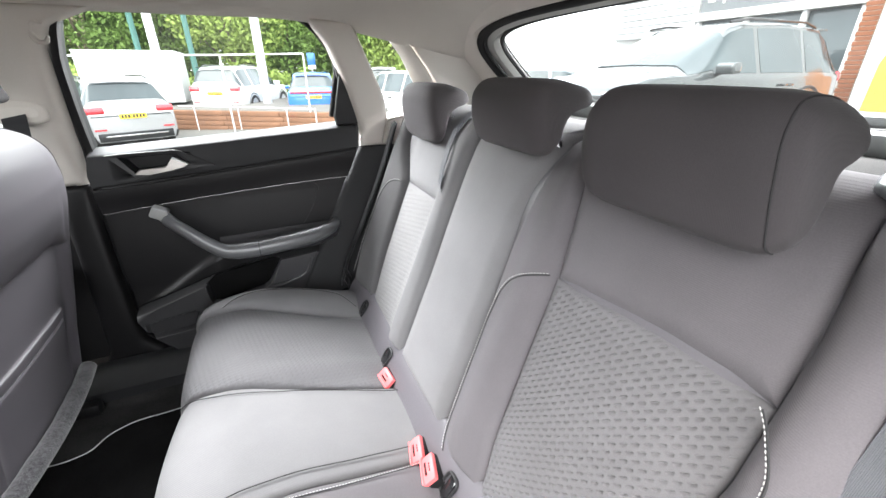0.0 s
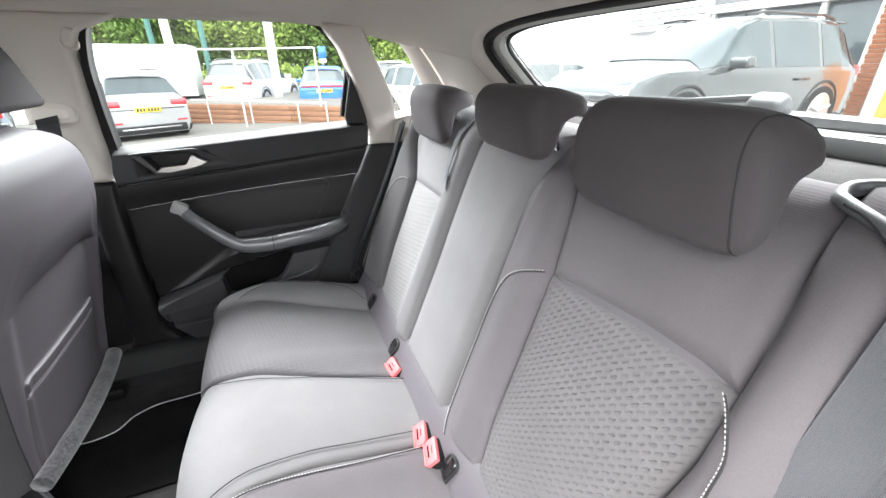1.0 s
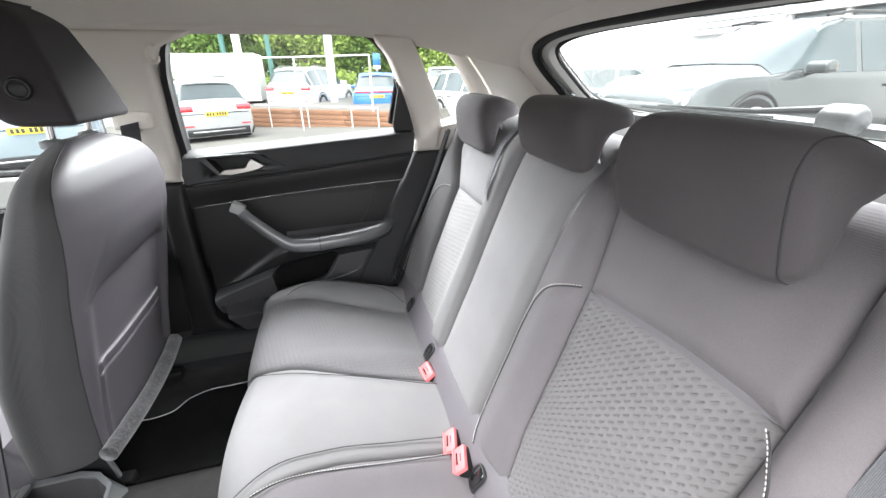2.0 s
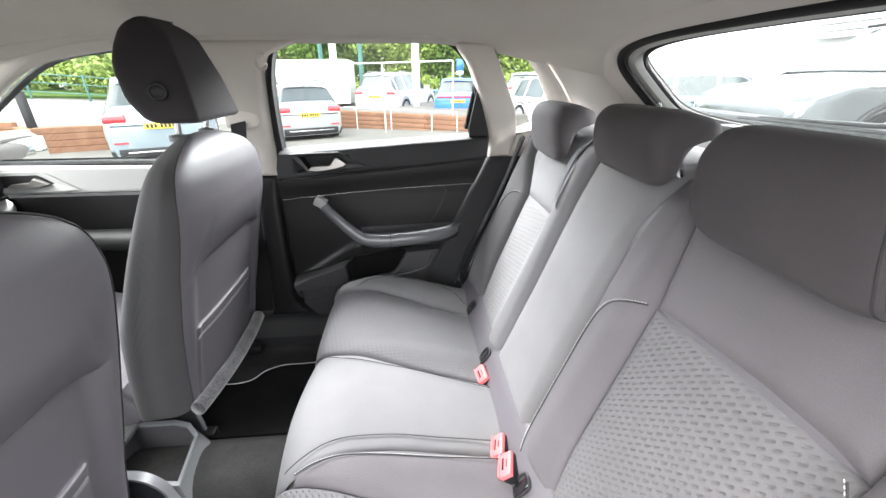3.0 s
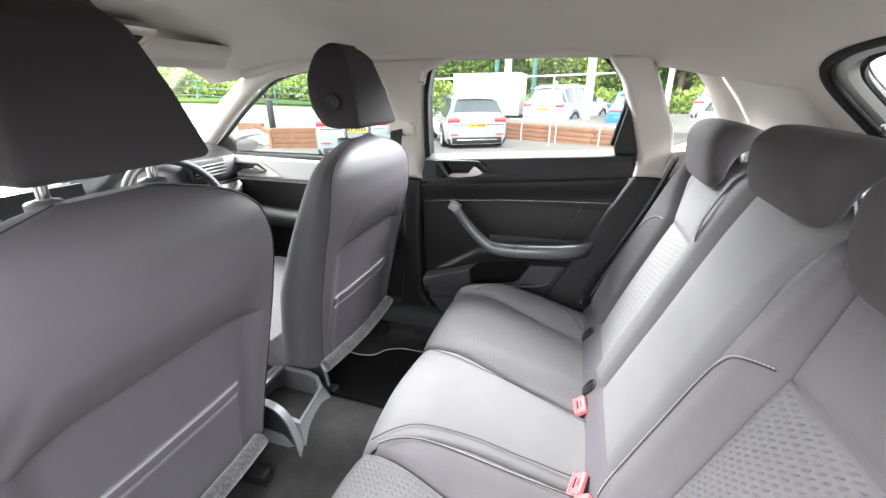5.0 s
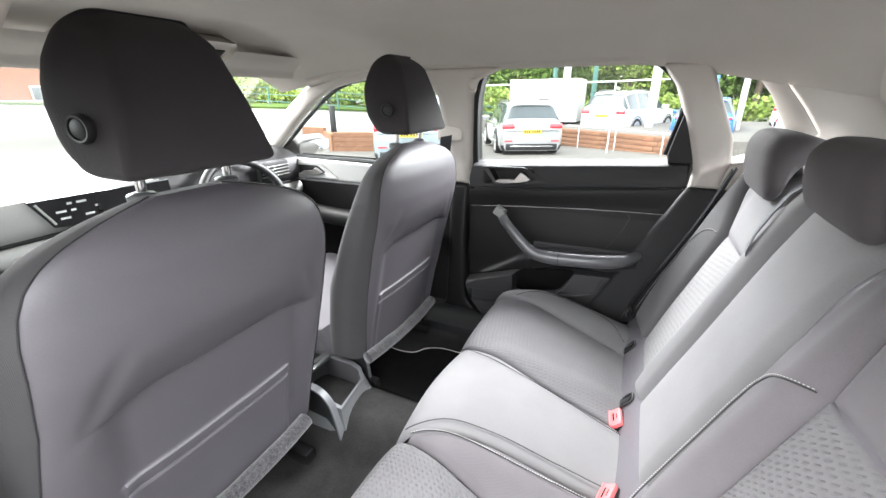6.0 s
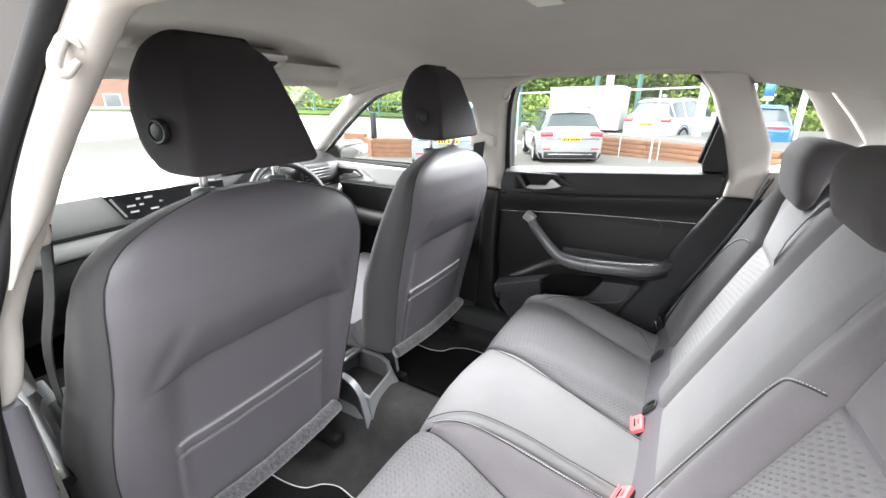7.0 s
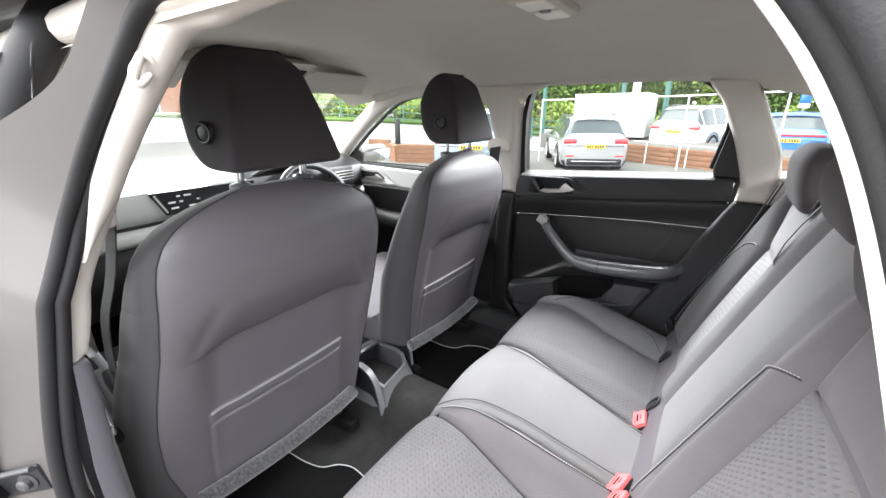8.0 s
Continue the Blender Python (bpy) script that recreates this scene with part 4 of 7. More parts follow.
# ---- front seats ----
def front_seat(y0, flare):
    s = thing("seat", (-0.25, y0, 0.27), "charcoal cloth front seat with map pocket on its back", "car seat", "front seats")
    zz = np.concatenate([np.linspace(0.42, 0.96, 240), 0.96 + 0.108 * np.sin(np.linspace(0, np.pi / 2, 34))[1:]])
    th = np.linspace(0, 2 * np.pi, 200, endpoint=False)
    zu = np.linspace(0.42, 1.068, 700)

    def smoothed(knots, width):
        k_ = np.exp(-0.5 * np.linspace(-3, 3, width) ** 2)
        pad_ = width
        return np.interp(zz, zu, np.convolve(np.pad(line(*knots)(zu), pad_, mode="reflect", reflect_type="odd"), k_ / k_.sum(), "same")[pad_:-pad_])

    hw = np.where(zz < 0.90, smoothed([(0.42, 0.250), (0.50, 0.258), (0.65, 0.272), (0.80, 0.276), (0.92, 0.268), (1.068, 0.05)], 101),
                  smoothed([(0.80, 0.276), (0.88, 0.272), (0.94, 0.265), (0.975, 0.255), (1.0, 0.240), (1.02, 0.217), (1.035, 0.188), (1.05, 0.143), (1.06, 0.100), (1.068, 0.06)], 25))
    blend = step(zz, 0.84, 0.95)
    hw = hw * blend + smoothed([(0.42, 0.250), (0.50, 0.258), (0.65, 0.272), (0.80, 0.276), (0.98, 0.266)], 101) * (1 - blend)
    xr = smoothed([(0.42, -0.028), (0.54, -0.008), (0.64, 0.013), (0.73, 0.032), (0.80, 0.046), (0.87, 0.060), (0.93, 0.068), (0.99, 0.064), (1.03, 0.050), (1.055, 0.032), (1.068, 0.012)], 61)
    xf = smoothed([(0.42, -0.194), (0.53, -0.180), (0.68, -0.148), (0.80, -0.096), (0.88, -0.062), (0.946, -0.036), (1.0, -0.016), (1.05, -0.004), (1.068, 0.0)], 61)
    cx, dp = (xr + xf) / 2, (xr - xf) / 2
    q = np.zeros((len(zz), len(th), 3))
    c, sn = np.cos(th), np.sin(th)
    for i, z in enumerate(zz):
        ex = np.sign(c) * np.abs(c) ** 0.50
        ey = np.sign(sn) * np.abs(sn) ** (0.34 + 0.28 * step(c, -0.3, 0.3)) * (1 + 0.035 * step(-c, -0.2, 0.5) * step(-z, -0.98, -0.85))
        x, y = cx[i] + dp[i] * ex, hw[i] * ey
        rear = step(c, 0.15, 0.75)
        y = y * (1 + step(c, -0.2, 0.6) * float(np.interp(z, [0.36, 0.50, 0.62, 0.80, 0.93, 1.0], [-0.07, -0.06, -0.045, -0.025, -0.01, 0.0])))
        # padded upper back ending in a rounded lip over the flat lower back, with the map pocket standing out of it
        lip = 0.856 - 0.018 * step(np.abs(y), 0.12, 0.20)
        inside = step(-np.abs(y), -0.226, -0.162)
        curl = np.clip((lip + 0.020 - z) / 0.078, 0, 1)
        sunk = inside * (1 - np.sqrt(np.maximum(1 - curl**2, 0)))
        upper = step(z, 0.80, 0.90) * (1 - (y / 0.3) ** 2)
        pocket = step(-np.abs(y + 0.022), -0.172, -0.164) * (step(-z, -0.640, -0.634) - 0.6 * np.exp(-(((z - 0.610) / 0.003) ** 2)))
        fold = 0.003 * np.exp(-(((np.abs(y) - 0.205 + 0.5 * (z - 0.80)) / 0.016) ** 2)) * step(z, 0.74, 0.80) * step(-z, -0.92, -0.84)
        x = x + rear * (0.012 * upper - 0.022 * sunk + 0.007 * pocket - fold)
        x = x + step(-c, 0.1, 0.6) * 0.05 * step(-np.abs(y), -0.24, -0.14) * step(z, 0.5, 0.62) * step(-z, -0.98, -0.85)
        y = y - flare * float(np.interp(z, [0.42, 0.54, 0.61, 0.72, 0.81, 0.90], [0.056, 0.052, 0.040, 0.024, 0.005, 0.0])) * step(-y, 0.196, 0.245)
        q[i, :, 0], q[i, :, 1], q[i, :, 2] = x, y0 + y, z + 0 * y
    n = len(th)
    cut = int(round(1.10 / (2 * np.pi) * n))
    rear_cols, side_cols = np.arange(-cut, cut + 1) % n, np.arange(cut, n - cut + 1) % n
    b = part("backrest_cover", grid(q[:, rear_cols]), VINYL, s, "dark grey backrest cover", 60)
    gv, gf = grid(q[:, side_cols])
    top_row = [tuple(p_) for p_ in q[-1]]
    # sides are darker than the cover, shade put into their cloth colour
    part("backrest_shell", join((gv, gf), (np.array(top_row), [tuple(range(n))]), (q[0], [tuple(range(n))[::-1]])), CLOTH_GUSSET, s, "cloth sides of the backrest, darkened for their shade", 60)
    # seams following the cover
    for t_ in (1.10, -1.10):
        j = int(np.argmin(np.abs(th - (t_ % (2 * np.pi)))))
        p = q[4:, j] + np.array([0.0008, np.sign(t_) * 0.0008, 0])
        part("back_seam", tube(p, 0.0012, 5, up=(1, 0, 0)), SEAM, b)
    pw = np.linspace(-0.188, 0.144, 40)
    def edge(z, o):
        i_ = int(np.argmin(np.abs(zz - z)))
        ring_ = q[i_][np.cos(th) > 0.05]
        ring_ = ring_[np.argsort(ring_[:, 1])]
        return np.stack([np.interp(y0 + pw, ring_[:, 1], ring_[:, 0]) + o, y0 + pw, z + 0 * pw], -1)

    # the hem's highlight is painted by its pale colour
    part("pocket_edge", tube(edge(0.6360, 0.001), 0.0026, 8, 1.0), VINYL_EDGE, b, "rounded top hem of the map pocket, pale for its lit edge")
    part("pocket_stitching", tube(edge(0.610, 0.0014), 0.0012, 5), VINYL_EDGE, b, "paler stitched line")
    fz = np.linspace(-0.235, 0.185, 160)
    wob = 0.0010 * np.sin(fz * 37) + 0.0005 * np.sin(fz * 93 + 1)
    part("fleece_edge", tube(np.stack([-0.018 + 0.3 * wob - 0.02 * (fz / 0.24) ** 2, y0 + fz, 0.432 + wob], -1), 0.019 + 0.25 * wob, 20), FLEECE, s, "grey felted fleece roll under the backrest", 180)
    # headrest
    yh = y0 + 0.020
    hz = np.concatenate([1.098 + 0.014 * (1 - np.cos(np.linspace(0, np.pi / 2, 8))), np.linspace(1.125, 1.266, 16), 1.269 + 0.038 * np.sin(np.linspace(0.05, np.pi / 2, 14))])
    rows = []
    for z in hz:
        top_in = 0.040 * (1 - math.sqrt(max(1 - max(z - 1.267, 0) ** 2 / 0.040**2, 0)))
        low_in = 0.014 * (1 - math.sqrt(max(1 - max(1.112 - z, 0) ** 2 / 0.0141**2, 0)))
        cut = top_in + low_in
        rear, front = float(np.interp(z, [1.10, 1.20, 1.27, 1.30], [0.122, 0.095, 0.074, 0.062])), float(np.interp(z, [1.10, 1.13, 1.19, 1.25, 1.30], [0.122, 0.133, 0.137, 0.128, 0.105]))
        xr, xf = float(np.interp(z, [1.10, 1.19, 1.27, 1.30], [0.066, 0.046, 0.020, 0.004])), float(np.interp(z, [1.10, 1.15, 1.22, 1.30], [-0.052, -0.078, -0.085, -0.060]))
        quad = [(xf + cut, front - cut, 0.045), (xr - cut, rear - cut, 0.012), (xr - cut, -rear + cut, 0.012), (xf + cut, -front + cut, 0.045)]
        ring = []
        for k_ in range(4):
            c_, p_, n_ = np.array(quad[k_][:2]), np.array(quad[k_ - 1][:2]), np.array(quad[(k_ + 1) % 4][:2])
            r_ = min(quad[k_][2], 0.45 * np.linalg.norm(c_ - p_), 0.45 * np.linalg.norm(c_ - n_))
            a_, b_ = c_ + (p_ - c_) / np.linalg.norm(p_ - c_) * r_, c_ + (n_ - c_) / np.linalg.norm(n_ - c_) * r_
            for w_ in np.linspace(0, 1, 9):
                e_ = (1 - w_) ** 2 * a_ + 2 * w_ * (1 - w_) * c_ + w_ * w_ * b_
                ring.append((e_[0], yh + e_[1], z))
        rows.append(ring)
    hv, hf = grid(np.array(rows), False, True)
    hf += [tuple(range(36))[::-1], tuple(range((len(hz) - 1) * 36, len(hz) * 36))]
    h = part("headrest", (hv, hf), CLOTH_DARK, s, "charcoal cloth headrest", 50)
    bt = part("headrest_button", lathe([(0.0185, 0), (0.0185, 0.006), (0.0165, 0.0095), (0.0140, 0.0090), (0.0130, 0.006)], 32, "y", (0, 0, 0)), PLASTIC_GREY, None, "dark round adjuster button")
    bt.data.transform(Matrix.Translation(Vector((0.0, -0.0995, 1.163)) - Vector((-0.25, 0, 0.27))) @ pose(0, 0, 0, 180, 0, 14))
    bt.parent = h
    ins = part("button_centre", lathe([(0.0122, 0), (0.0122, 0.0072), (0.010, 0.0085), (0.002, 0.0088)], 32, "y", (0, 0, 0)), PLASTIC_GREY, None)
    ins.data.transform(Matrix.Translation(Vector((0.0, -0.0997, 1.163)) - Vector((-0.25, 0, 0.27))) @ pose(0, 0, 0, 180, 0, 14))
    ins.parent = bt
    for e in (-0.070, 0.070):
        part("headrest_post", tube([(-0.002, yh + e, 1.13), (-0.014, yh + e, 1.03)], 0.0068, 12, up=(0, 1, 0)), CHROME, h, "bright metal post")
        part("post_guide", lathe([(0.019, -0.012), (0.019, 0.0), (0.017, 0.002), (0.011, 0.003), (0.010, 0.004), (0.0085, 0.0045)], 24, "z", (-0.012, yh + e, 1.067)), PLASTIC_SATIN, h, "satin grey post guide")
    # cushion and base
    part("cushion", soft([(-0.20, 0.50), (-0.16, 0.42), (-0.30, 0.36), (-0.58, 0.40), (-0.64, 0.46), (-0.60, 0.52), (-0.40, 0.50), (-0.25, 0.49)], 0.245, 36, 6, c=y0), VINYL, s, "dark grey seat cushion")
    for e in (-0.19, 0.19):
        part("seat_rail", rbox((-0.32, y0 + e, 0.293), (0.56, 0.035, 0.035), 0.006), PLASTIC, s, "black steel runner")
        part("seat_bracket", rbox((-0.25, y0 + e, 0.35), (0.30, 0.02, 0.10), 0.008), PLASTIC, s)
    return s


front_seat(0.327, 0.0)
front_seat(-0.371, 1.0)

# ---- right rear door ----
door = tagged(new("door_1"), "closed black plastic rear door lining with armrest and handle", "car door", "", "structure")
door.location = (0.06, 0.70, 0.36)
REAR = line((0.31, 0.49), (0.36, 0.50), (0.48, 0.555), (0.67, 0.655), (0.86, 0.752), (0.93, 0.782), (1.01, 0.775))
FRONT = line((0.31, 0.16), (0.36, 0.12), (0.40, 0.085), (0.46, 0.062), (0.9, 0.062), (1.01, 0.088))


def groove(x):
    return 0.865 + 0.0835 * (x - 0.06) - 0.003 * np.sin(np.pi * (x - 0.06) / 0.72)


def belt(x):
    return 0.966 + 0.058 * (x - 0.09)


def by_rows(lo_x, hi_x, lo_z, hi_z, yfun, nu, nv, r=0.006, depth=0.01, inner=True):
    """A moulded panel between two curves z = lo(x) and z = hi(x)."""
    x, w = np.meshgrid(np.linspace(0, 1, nu), eased(nv), indexing="ij")
    zc = (lo_z(0.4) + hi_z(0.4)) / 2
    for _ in range(3):
        xa = lo_x(zc) + (hi_x(zc) - lo_x(zc)) * x
        zc = lo_z(xa) + (hi_z(xa) - lo_z(xa)) * w
    d = np.minimum(w, 1 - w) * np.abs(hi_z(xa) - lo_z(xa))
    e = 1 - np.clip(d / r, 0, 1)
    y = yfun(xa, zc) + depth * (1 - np.sqrt(np.maximum(1 - e * e, 0)))
    return grid(np.stack([xa, y, zc], -1))


def bezel_cut(x, z):
    """The sunk dish behind the door handle."""
    return step(x, 0.115, 0.150) * step(-x, -0.312, -0.285) * step(z, 0.884 + 0.09 * (x - 0.16), 0.896 + 0.09 * (x - 0.16)) * step(-z, -0.945 - 0.03 * (x - 0.15), -0.936 - 0.03 * (x - 0.15))


upper_y = lambda x, z: 0.683 - 0.006 * np.sin(np.pi * np.clip((z - 0.87) / 0.1, 0, 1)) + 0.05 * step(z, belt(x) - 0.018, belt(x) + 0.004) + 0.030 * bezel_cut(x, z)
up = part("upper_rail", by_rows(FRONT, REAR, groove, belt, upper_y, 160, 60, 0.005, 0.008), RAIL, door, "dark grey upper door rail")
band_y = lambda x, z: 0.676 + 0.008 * step(-(z), -groove(x) + 0.012, -groove(x) + 0.075)
low_edge = lambda x: 0.788 + 0.0585 * x + 0.007 * np.sin(np.pi * np.clip((x - 0.06) / 0.70, 0, 1))
part("centre_band", by_rows(FRONT, REAR, low_edge, lambda x: groove(x) - 0.004, band_y, 100, 24, 0.004, 0.006), PLASTIC, door, "black grained centre band")
# black tube stands in for the groove's shade and covers its bright edges
gx_ = np.linspace(0.085, 0.772, 44)
part("groove_strip", tube(np.stack([gx_, 0.6775 + 0 * gx_, groove(gx_) - 0.002], -1), 0.0038, 8, up=(0, 1, 0)), RUBBER, door, "black tube for the shade in the groove under the upper rail")


def inside(x, z, poly):
    """Distance into a convex outline, negative outside."""
    p = np.array(poly, float)
    d = np.full(np.broadcast(x, z).shape, 9.0)
    c = p.mean(0)
    for i in range(len(p)):
        a, b = p[i], p[(i + 1) % len(p)]
        e = (b - a) / np.linalg.norm(b - a)
        nn = np.array([-e[1], e[0]])
        if nn @ (c - a) < 0:
            nn = -nn
        d = np.minimum(d, (x - a[0]) * nn[0] + (z - a[1]) * nn[1])
    return d


POCKET = [(0.258, 0.540), (0.285, 0.556), (0.470, 0.586), (0.494, 0.582), (0.445, 0.503), (0.425, 0.490), (0.290, 0.462), (0.268, 0.468)]
SLOT = [(0.078, 0.392), (0.076, 0.446), (0.216, 0.464), (0.228, 0.452), (0.205, 0.400)]
LEDGE = line((0.0, 0.470), (0.06, 0.486), (0.262, 0.552), (0.49, 0.592), (0.80, 0.612))


def main_y(x, z):
    y = 0.700 - 0.004 * np.sin(np.pi * np.clip((z - 0.55) / 0.25, 0, 1))
    facet = step(LEDGE(x) + 0.30 * np.clip(x - 0.06, 0, 0.24) - z, 0.0, 0.03) * step(-x, -0.36, -0.30)
    y = y - 0.014 * facet
    y = y - 0.036 * step(LEDGE(x) - z, -0.004, 0.014)
    y = y + 0.085 * step(inside(x, z, POCKET), -0.002, 0.010)
    y = y + 0.020 * step(inside(x, z, SLOT), -0.001, 0.007)
    return y


part("main_panel", by_rows(FRONT, REAR, lambda x: LEDGE(x) + 0.002, lambda x: low_edge(x) - 0.003, main_y, 200, 130, 0.004, 0.004), PLASTIC, door, "black moulded door panel")
part("pocket_panel", by_rows(FRONT, REAR, lambda x: 0.31 + 0 * x, LEDGE, main_y, 260, 170, 0.005, 0.006), PLASTIC_LOWER, door, "dark grey lower panel with storage pocket")
ins = spline([(0.09, 0.795), (0.19, 0.803), (0.40, 0.817), (0.57, 0.828), (0.605, 0.827), (0.640, 0.808), (0.632, 0.780), (0.600, 0.715), (0.578, 0.686)], np.linspace(0, 1, 110))
part("insert_outline", tube(np.stack([ins[:, 0], np.minimum(main_y(ins[:, 0], ins[:, 1]), 0.70) - 0.0005, ins[:, 1]], -1), 0.0008, 6, up=(0, 1, 0)), PLASTIC_GREY, door)
pull = spline([(0.208, 0.640, 0.790), (0.225, 0.612, 0.777), (0.262, 0.598, 0.742), (0.305, 0.593, 0.700), (0.345, 0.592, 0.670), (0.40, 0.593, 0.661), (0.48, 0.597, 0.662), (0.56, 0.606, 0.666), (0.62, 0.622, 0.670), (0.660, 0.650, 0.674), (0.685, 0.690, 0.676)], np.linspace(0, 1, 80))
part("pull_handle", tube(pull, np.interp(np.linspace(0, 1, 80), [0, 0.03, 0.12, 0.30, 0.42, 0.8, 1], [0.013, 0.017, 0.0165, 0.019, 0.0235, 0.0235, 0.018]), 18, 0.85, up=(0, 1, 0)), PULL, door, "satin grey pull handle")
part("pull_split", tube(np.stack([np.full(20, 0.437), 0.5955 + 0.0245 * np.cos(np.linspace(1.6, 4.7, 20)), 0.6615 + 0.0245 * np.sin(np.linspace(1.6, 4.7, 20))], -1), 0.0009, 5, up=(1, 0, 0)), RUBBER, door)
ax_ = np.linspace(0.325, 0.685, 44)
ak = np.sqrt(np.clip((ax_ - 0.318) / 0.05, 0, 1)) * np.clip((0.700 - ax_) / 0.10, 0.0, 1) ** 0.6
at_ = 0.668 + 0.02 * (ax_ - 0.4)
rows = []
for x_, k_, z_ in zip(ax_, ak, at_):
    out = 0.700 - 0.092 * k_
    rows.append(spline([(x_, 0.702, z_ + 0.020), (x_, 0.690, z_ + 0.004), (x_, 0.5 * (0.70 + out), z_ - 0.002), (x_, out + 0.010, z_), (x_, out, z_ - 0.012), (x_, out + 0.006, z_ - 0.034), (x_, out + 0.030, z_ - 0.050), (x_, 0.702, z_ - 0.058)], np.linspace(0, 1, 22)))
part("armrest", grid(np.array(rows)), PLASTIC_MID, door, "soft dark grey armrest")
part("armrest_edge", tube(np.stack([ax_[4:-4], 0.700 - 0.092 * ak[4:-4] + 0.003, at_[4:-4] - 0.004], -1), 0.0030, 8, up=(0, 1, 0)), PLASTIC_MID, door)
# added plate, out of sight, blocks light leaking round the lining
part("door_backing", rbox((0.40, 0.79, 0.60), (0.78, 0.02, 0.66), 0.005), RUBBER, door, "unseen black plate behind the door lining against light leaks")
BEZEL_OUT = np.array([(0.112, 0.951), (0.145, 0.9535), (0.269, 0.956), (0.286, 0.952), (0.366, 0.906), (0.300, 0.901), (0.190, 0.886), (0.165, 0.890)])
BEZEL_IN = np.array([(0.141, 0.945), (0.160, 0.9455), (0.262, 0.946), (0.277, 0.942), (0.298, 0.917), (0.270, 0.903), (0.185, 0.894), (0.170, 0.899)])
loop = lambda p, n_=9: np.concatenate([np.linspace(p[k], p[(k + 1) % len(p)], n_, endpoint=False) for k in range(len(p))])
bo_, bi_ = loop(BEZEL_OUT), loop(BEZEL_IN)
at_y = lambda p, o: np.stack([p[:, 0], 0.6775 + o + 0 * p[:, 0], p[:, 1]], -1)
mid_ = bi_.mean(0)
dish = (bi_ - mid_) * 0.88 + mid_
bzl = part("handle_bezel", grid(np.stack([at_y(bo_, 0.003), at_y(bo_ + (bi_ - bo_) * 0.06, -0.0035), at_y(bo_ + (bi_ - bo_) * 0.9, -0.0015), at_y(bi_, 0.002), at_y(dish, 0.026)], 0), False, True), PLASTIC_GREY, up, "dark angular handle surround")
part("handle_dish", (at_y(dish, 0.026), [tuple(range(len(dish)))]), PLASTIC, bzl)
LEVER = [(0.166, 0.897), (0.180, 0.909), (0.240, 0.915), (0.252, 0.918), (0.264, 0.937), (0.273, 0.933), (0.301, 0.915), (0.288, 0.908), (0.262, 0.901), (0.200, 0.894)]
part("door_handle", slab(LEVER, lambda a, b, h: (a, 0.679 - 0.010 * math.sin(min(max((a - 0.16) / 0.14, 0), 1) * math.pi) - h, b), 0.010, 0.0045), SATIN_METAL, bzl, "satin metal door handle")
pcx = np.array(POCKET).mean(0)
# black slab in the hollow: the pocket's shade is its colour
part("storage_pocket", slab([tuple(pcx + (np.array(e_) - pcx) * 0.97) for e_ in POCKET], lambda a, b, h: (a, 0.695 - h, b), 0.006, 0.002), CARPET, door, "black slab standing in for the shade inside the door pocket")
# pale colour stands in for the window reflected on the cap
part("pull_end_cap", rbox((0.207, 0.624, 0.798), (0.040, 0.036, 0.032), 0.006, pose(0, 0, 0, 0, 30, 0)), DOOR_PALE, door, "square end of the pull handle, window reflection in its pale colour")
# paler slab paints the light that this facet catches
part("pocket_side", slab([(0.486, 0.584), (0.606, 0.592), (0.560, 0.512), (0.540, 0.508), (0.450, 0.500)], lambda a, b, h: (a, 0.667 - h, b), 0.006, 0.004), PLASTIC_MID, door, "raised flank beside the pocket, light caught in its paler grey")
rp = spline([(0.262, 0.545), (0.252, 0.515), (0.262, 0.475), (0.290, 0.458), (0.42, 0.484), (0.52, 0.503), (0.560, 0.520), (0.585, 0.575)], np.linspace(0, 1, 60))
part("pocket_rim", tube(np.stack([rp[:, 0], np.full(60, 0.661), rp[:, 1]], -1), 0.0045, 8, up=(0, 1, 0)), PLASTIC_MID, door, "rounded rim of the door pocket")
part("lower_trim_line", tube([(0.075, 0.665, 0.450), (0.15, 0.664, 0.456), (0.222, 0.665, 0.462)], 0.0022, 6), PLASTIC_GREY, door)
# window frame, divider and glass
wf = np.array([(0.076, 0.955), (0.086, 1.10), (0.100, 1.20), (0.132, 1.278), (0.30, 1.303), (0.50, 1.303), (0.645, 1.288), (0.712, 1.240), (0.745, 1.12), (0.775, 1.02), (0.778, 0.985)])
q = spline(wf, np.linspace(0, 1, 90))
frame_path = np.stack([q[:, 0], ys(q[:, 1]) + 0.034, q[:, 1]], -1)
part("window_frame", strap(frame_path, 0.05, 0.014, (0, 1, 0.2)), RUBBER, door, "black rubber-edged window frame")
part("window_divider", tube([(0.735, 0.728, 0.985), (0.712, 0.716, 1.02), (0.735, 0.69, 1.14), (0.735, 0.685, 1.16)][1:], 0.008, 8, 1.0, up=(0, 1, 0)), RUBBER, door)
part("corner_cover", slab([(0.722, 0.995), (0.716, 1.02), (0.742, 1.165), (0.775, 1.06), (0.790, 0.995)], lambda a, b, h: (a, float(ys(b)) + 0.012 - h, b), 0.014, 0.004), PLASTIC_GREY, door, "dark plastic corner cover")
part("belt_seal", strap([(0.08, 0.742, 0.950), (0.4, 0.742, 0.970), (0.74, 0.742, 0.990)], 0.03, 0.012, (0, 1, 0.0)), RUBBER, door)
gx = np.array([(0.07, 0.93), (0.08, 1.29), (0.60, 1.315), (0.71, 1.24), (0.79, 0.99)])
w = part("window_pane", slab(gx, lambda a, b, h: (a, float(ys(b)) + 0.036 + h, b), 0.004, 0.001), WINDOW, door, "clear side window glass")
w.visible_shadow = False

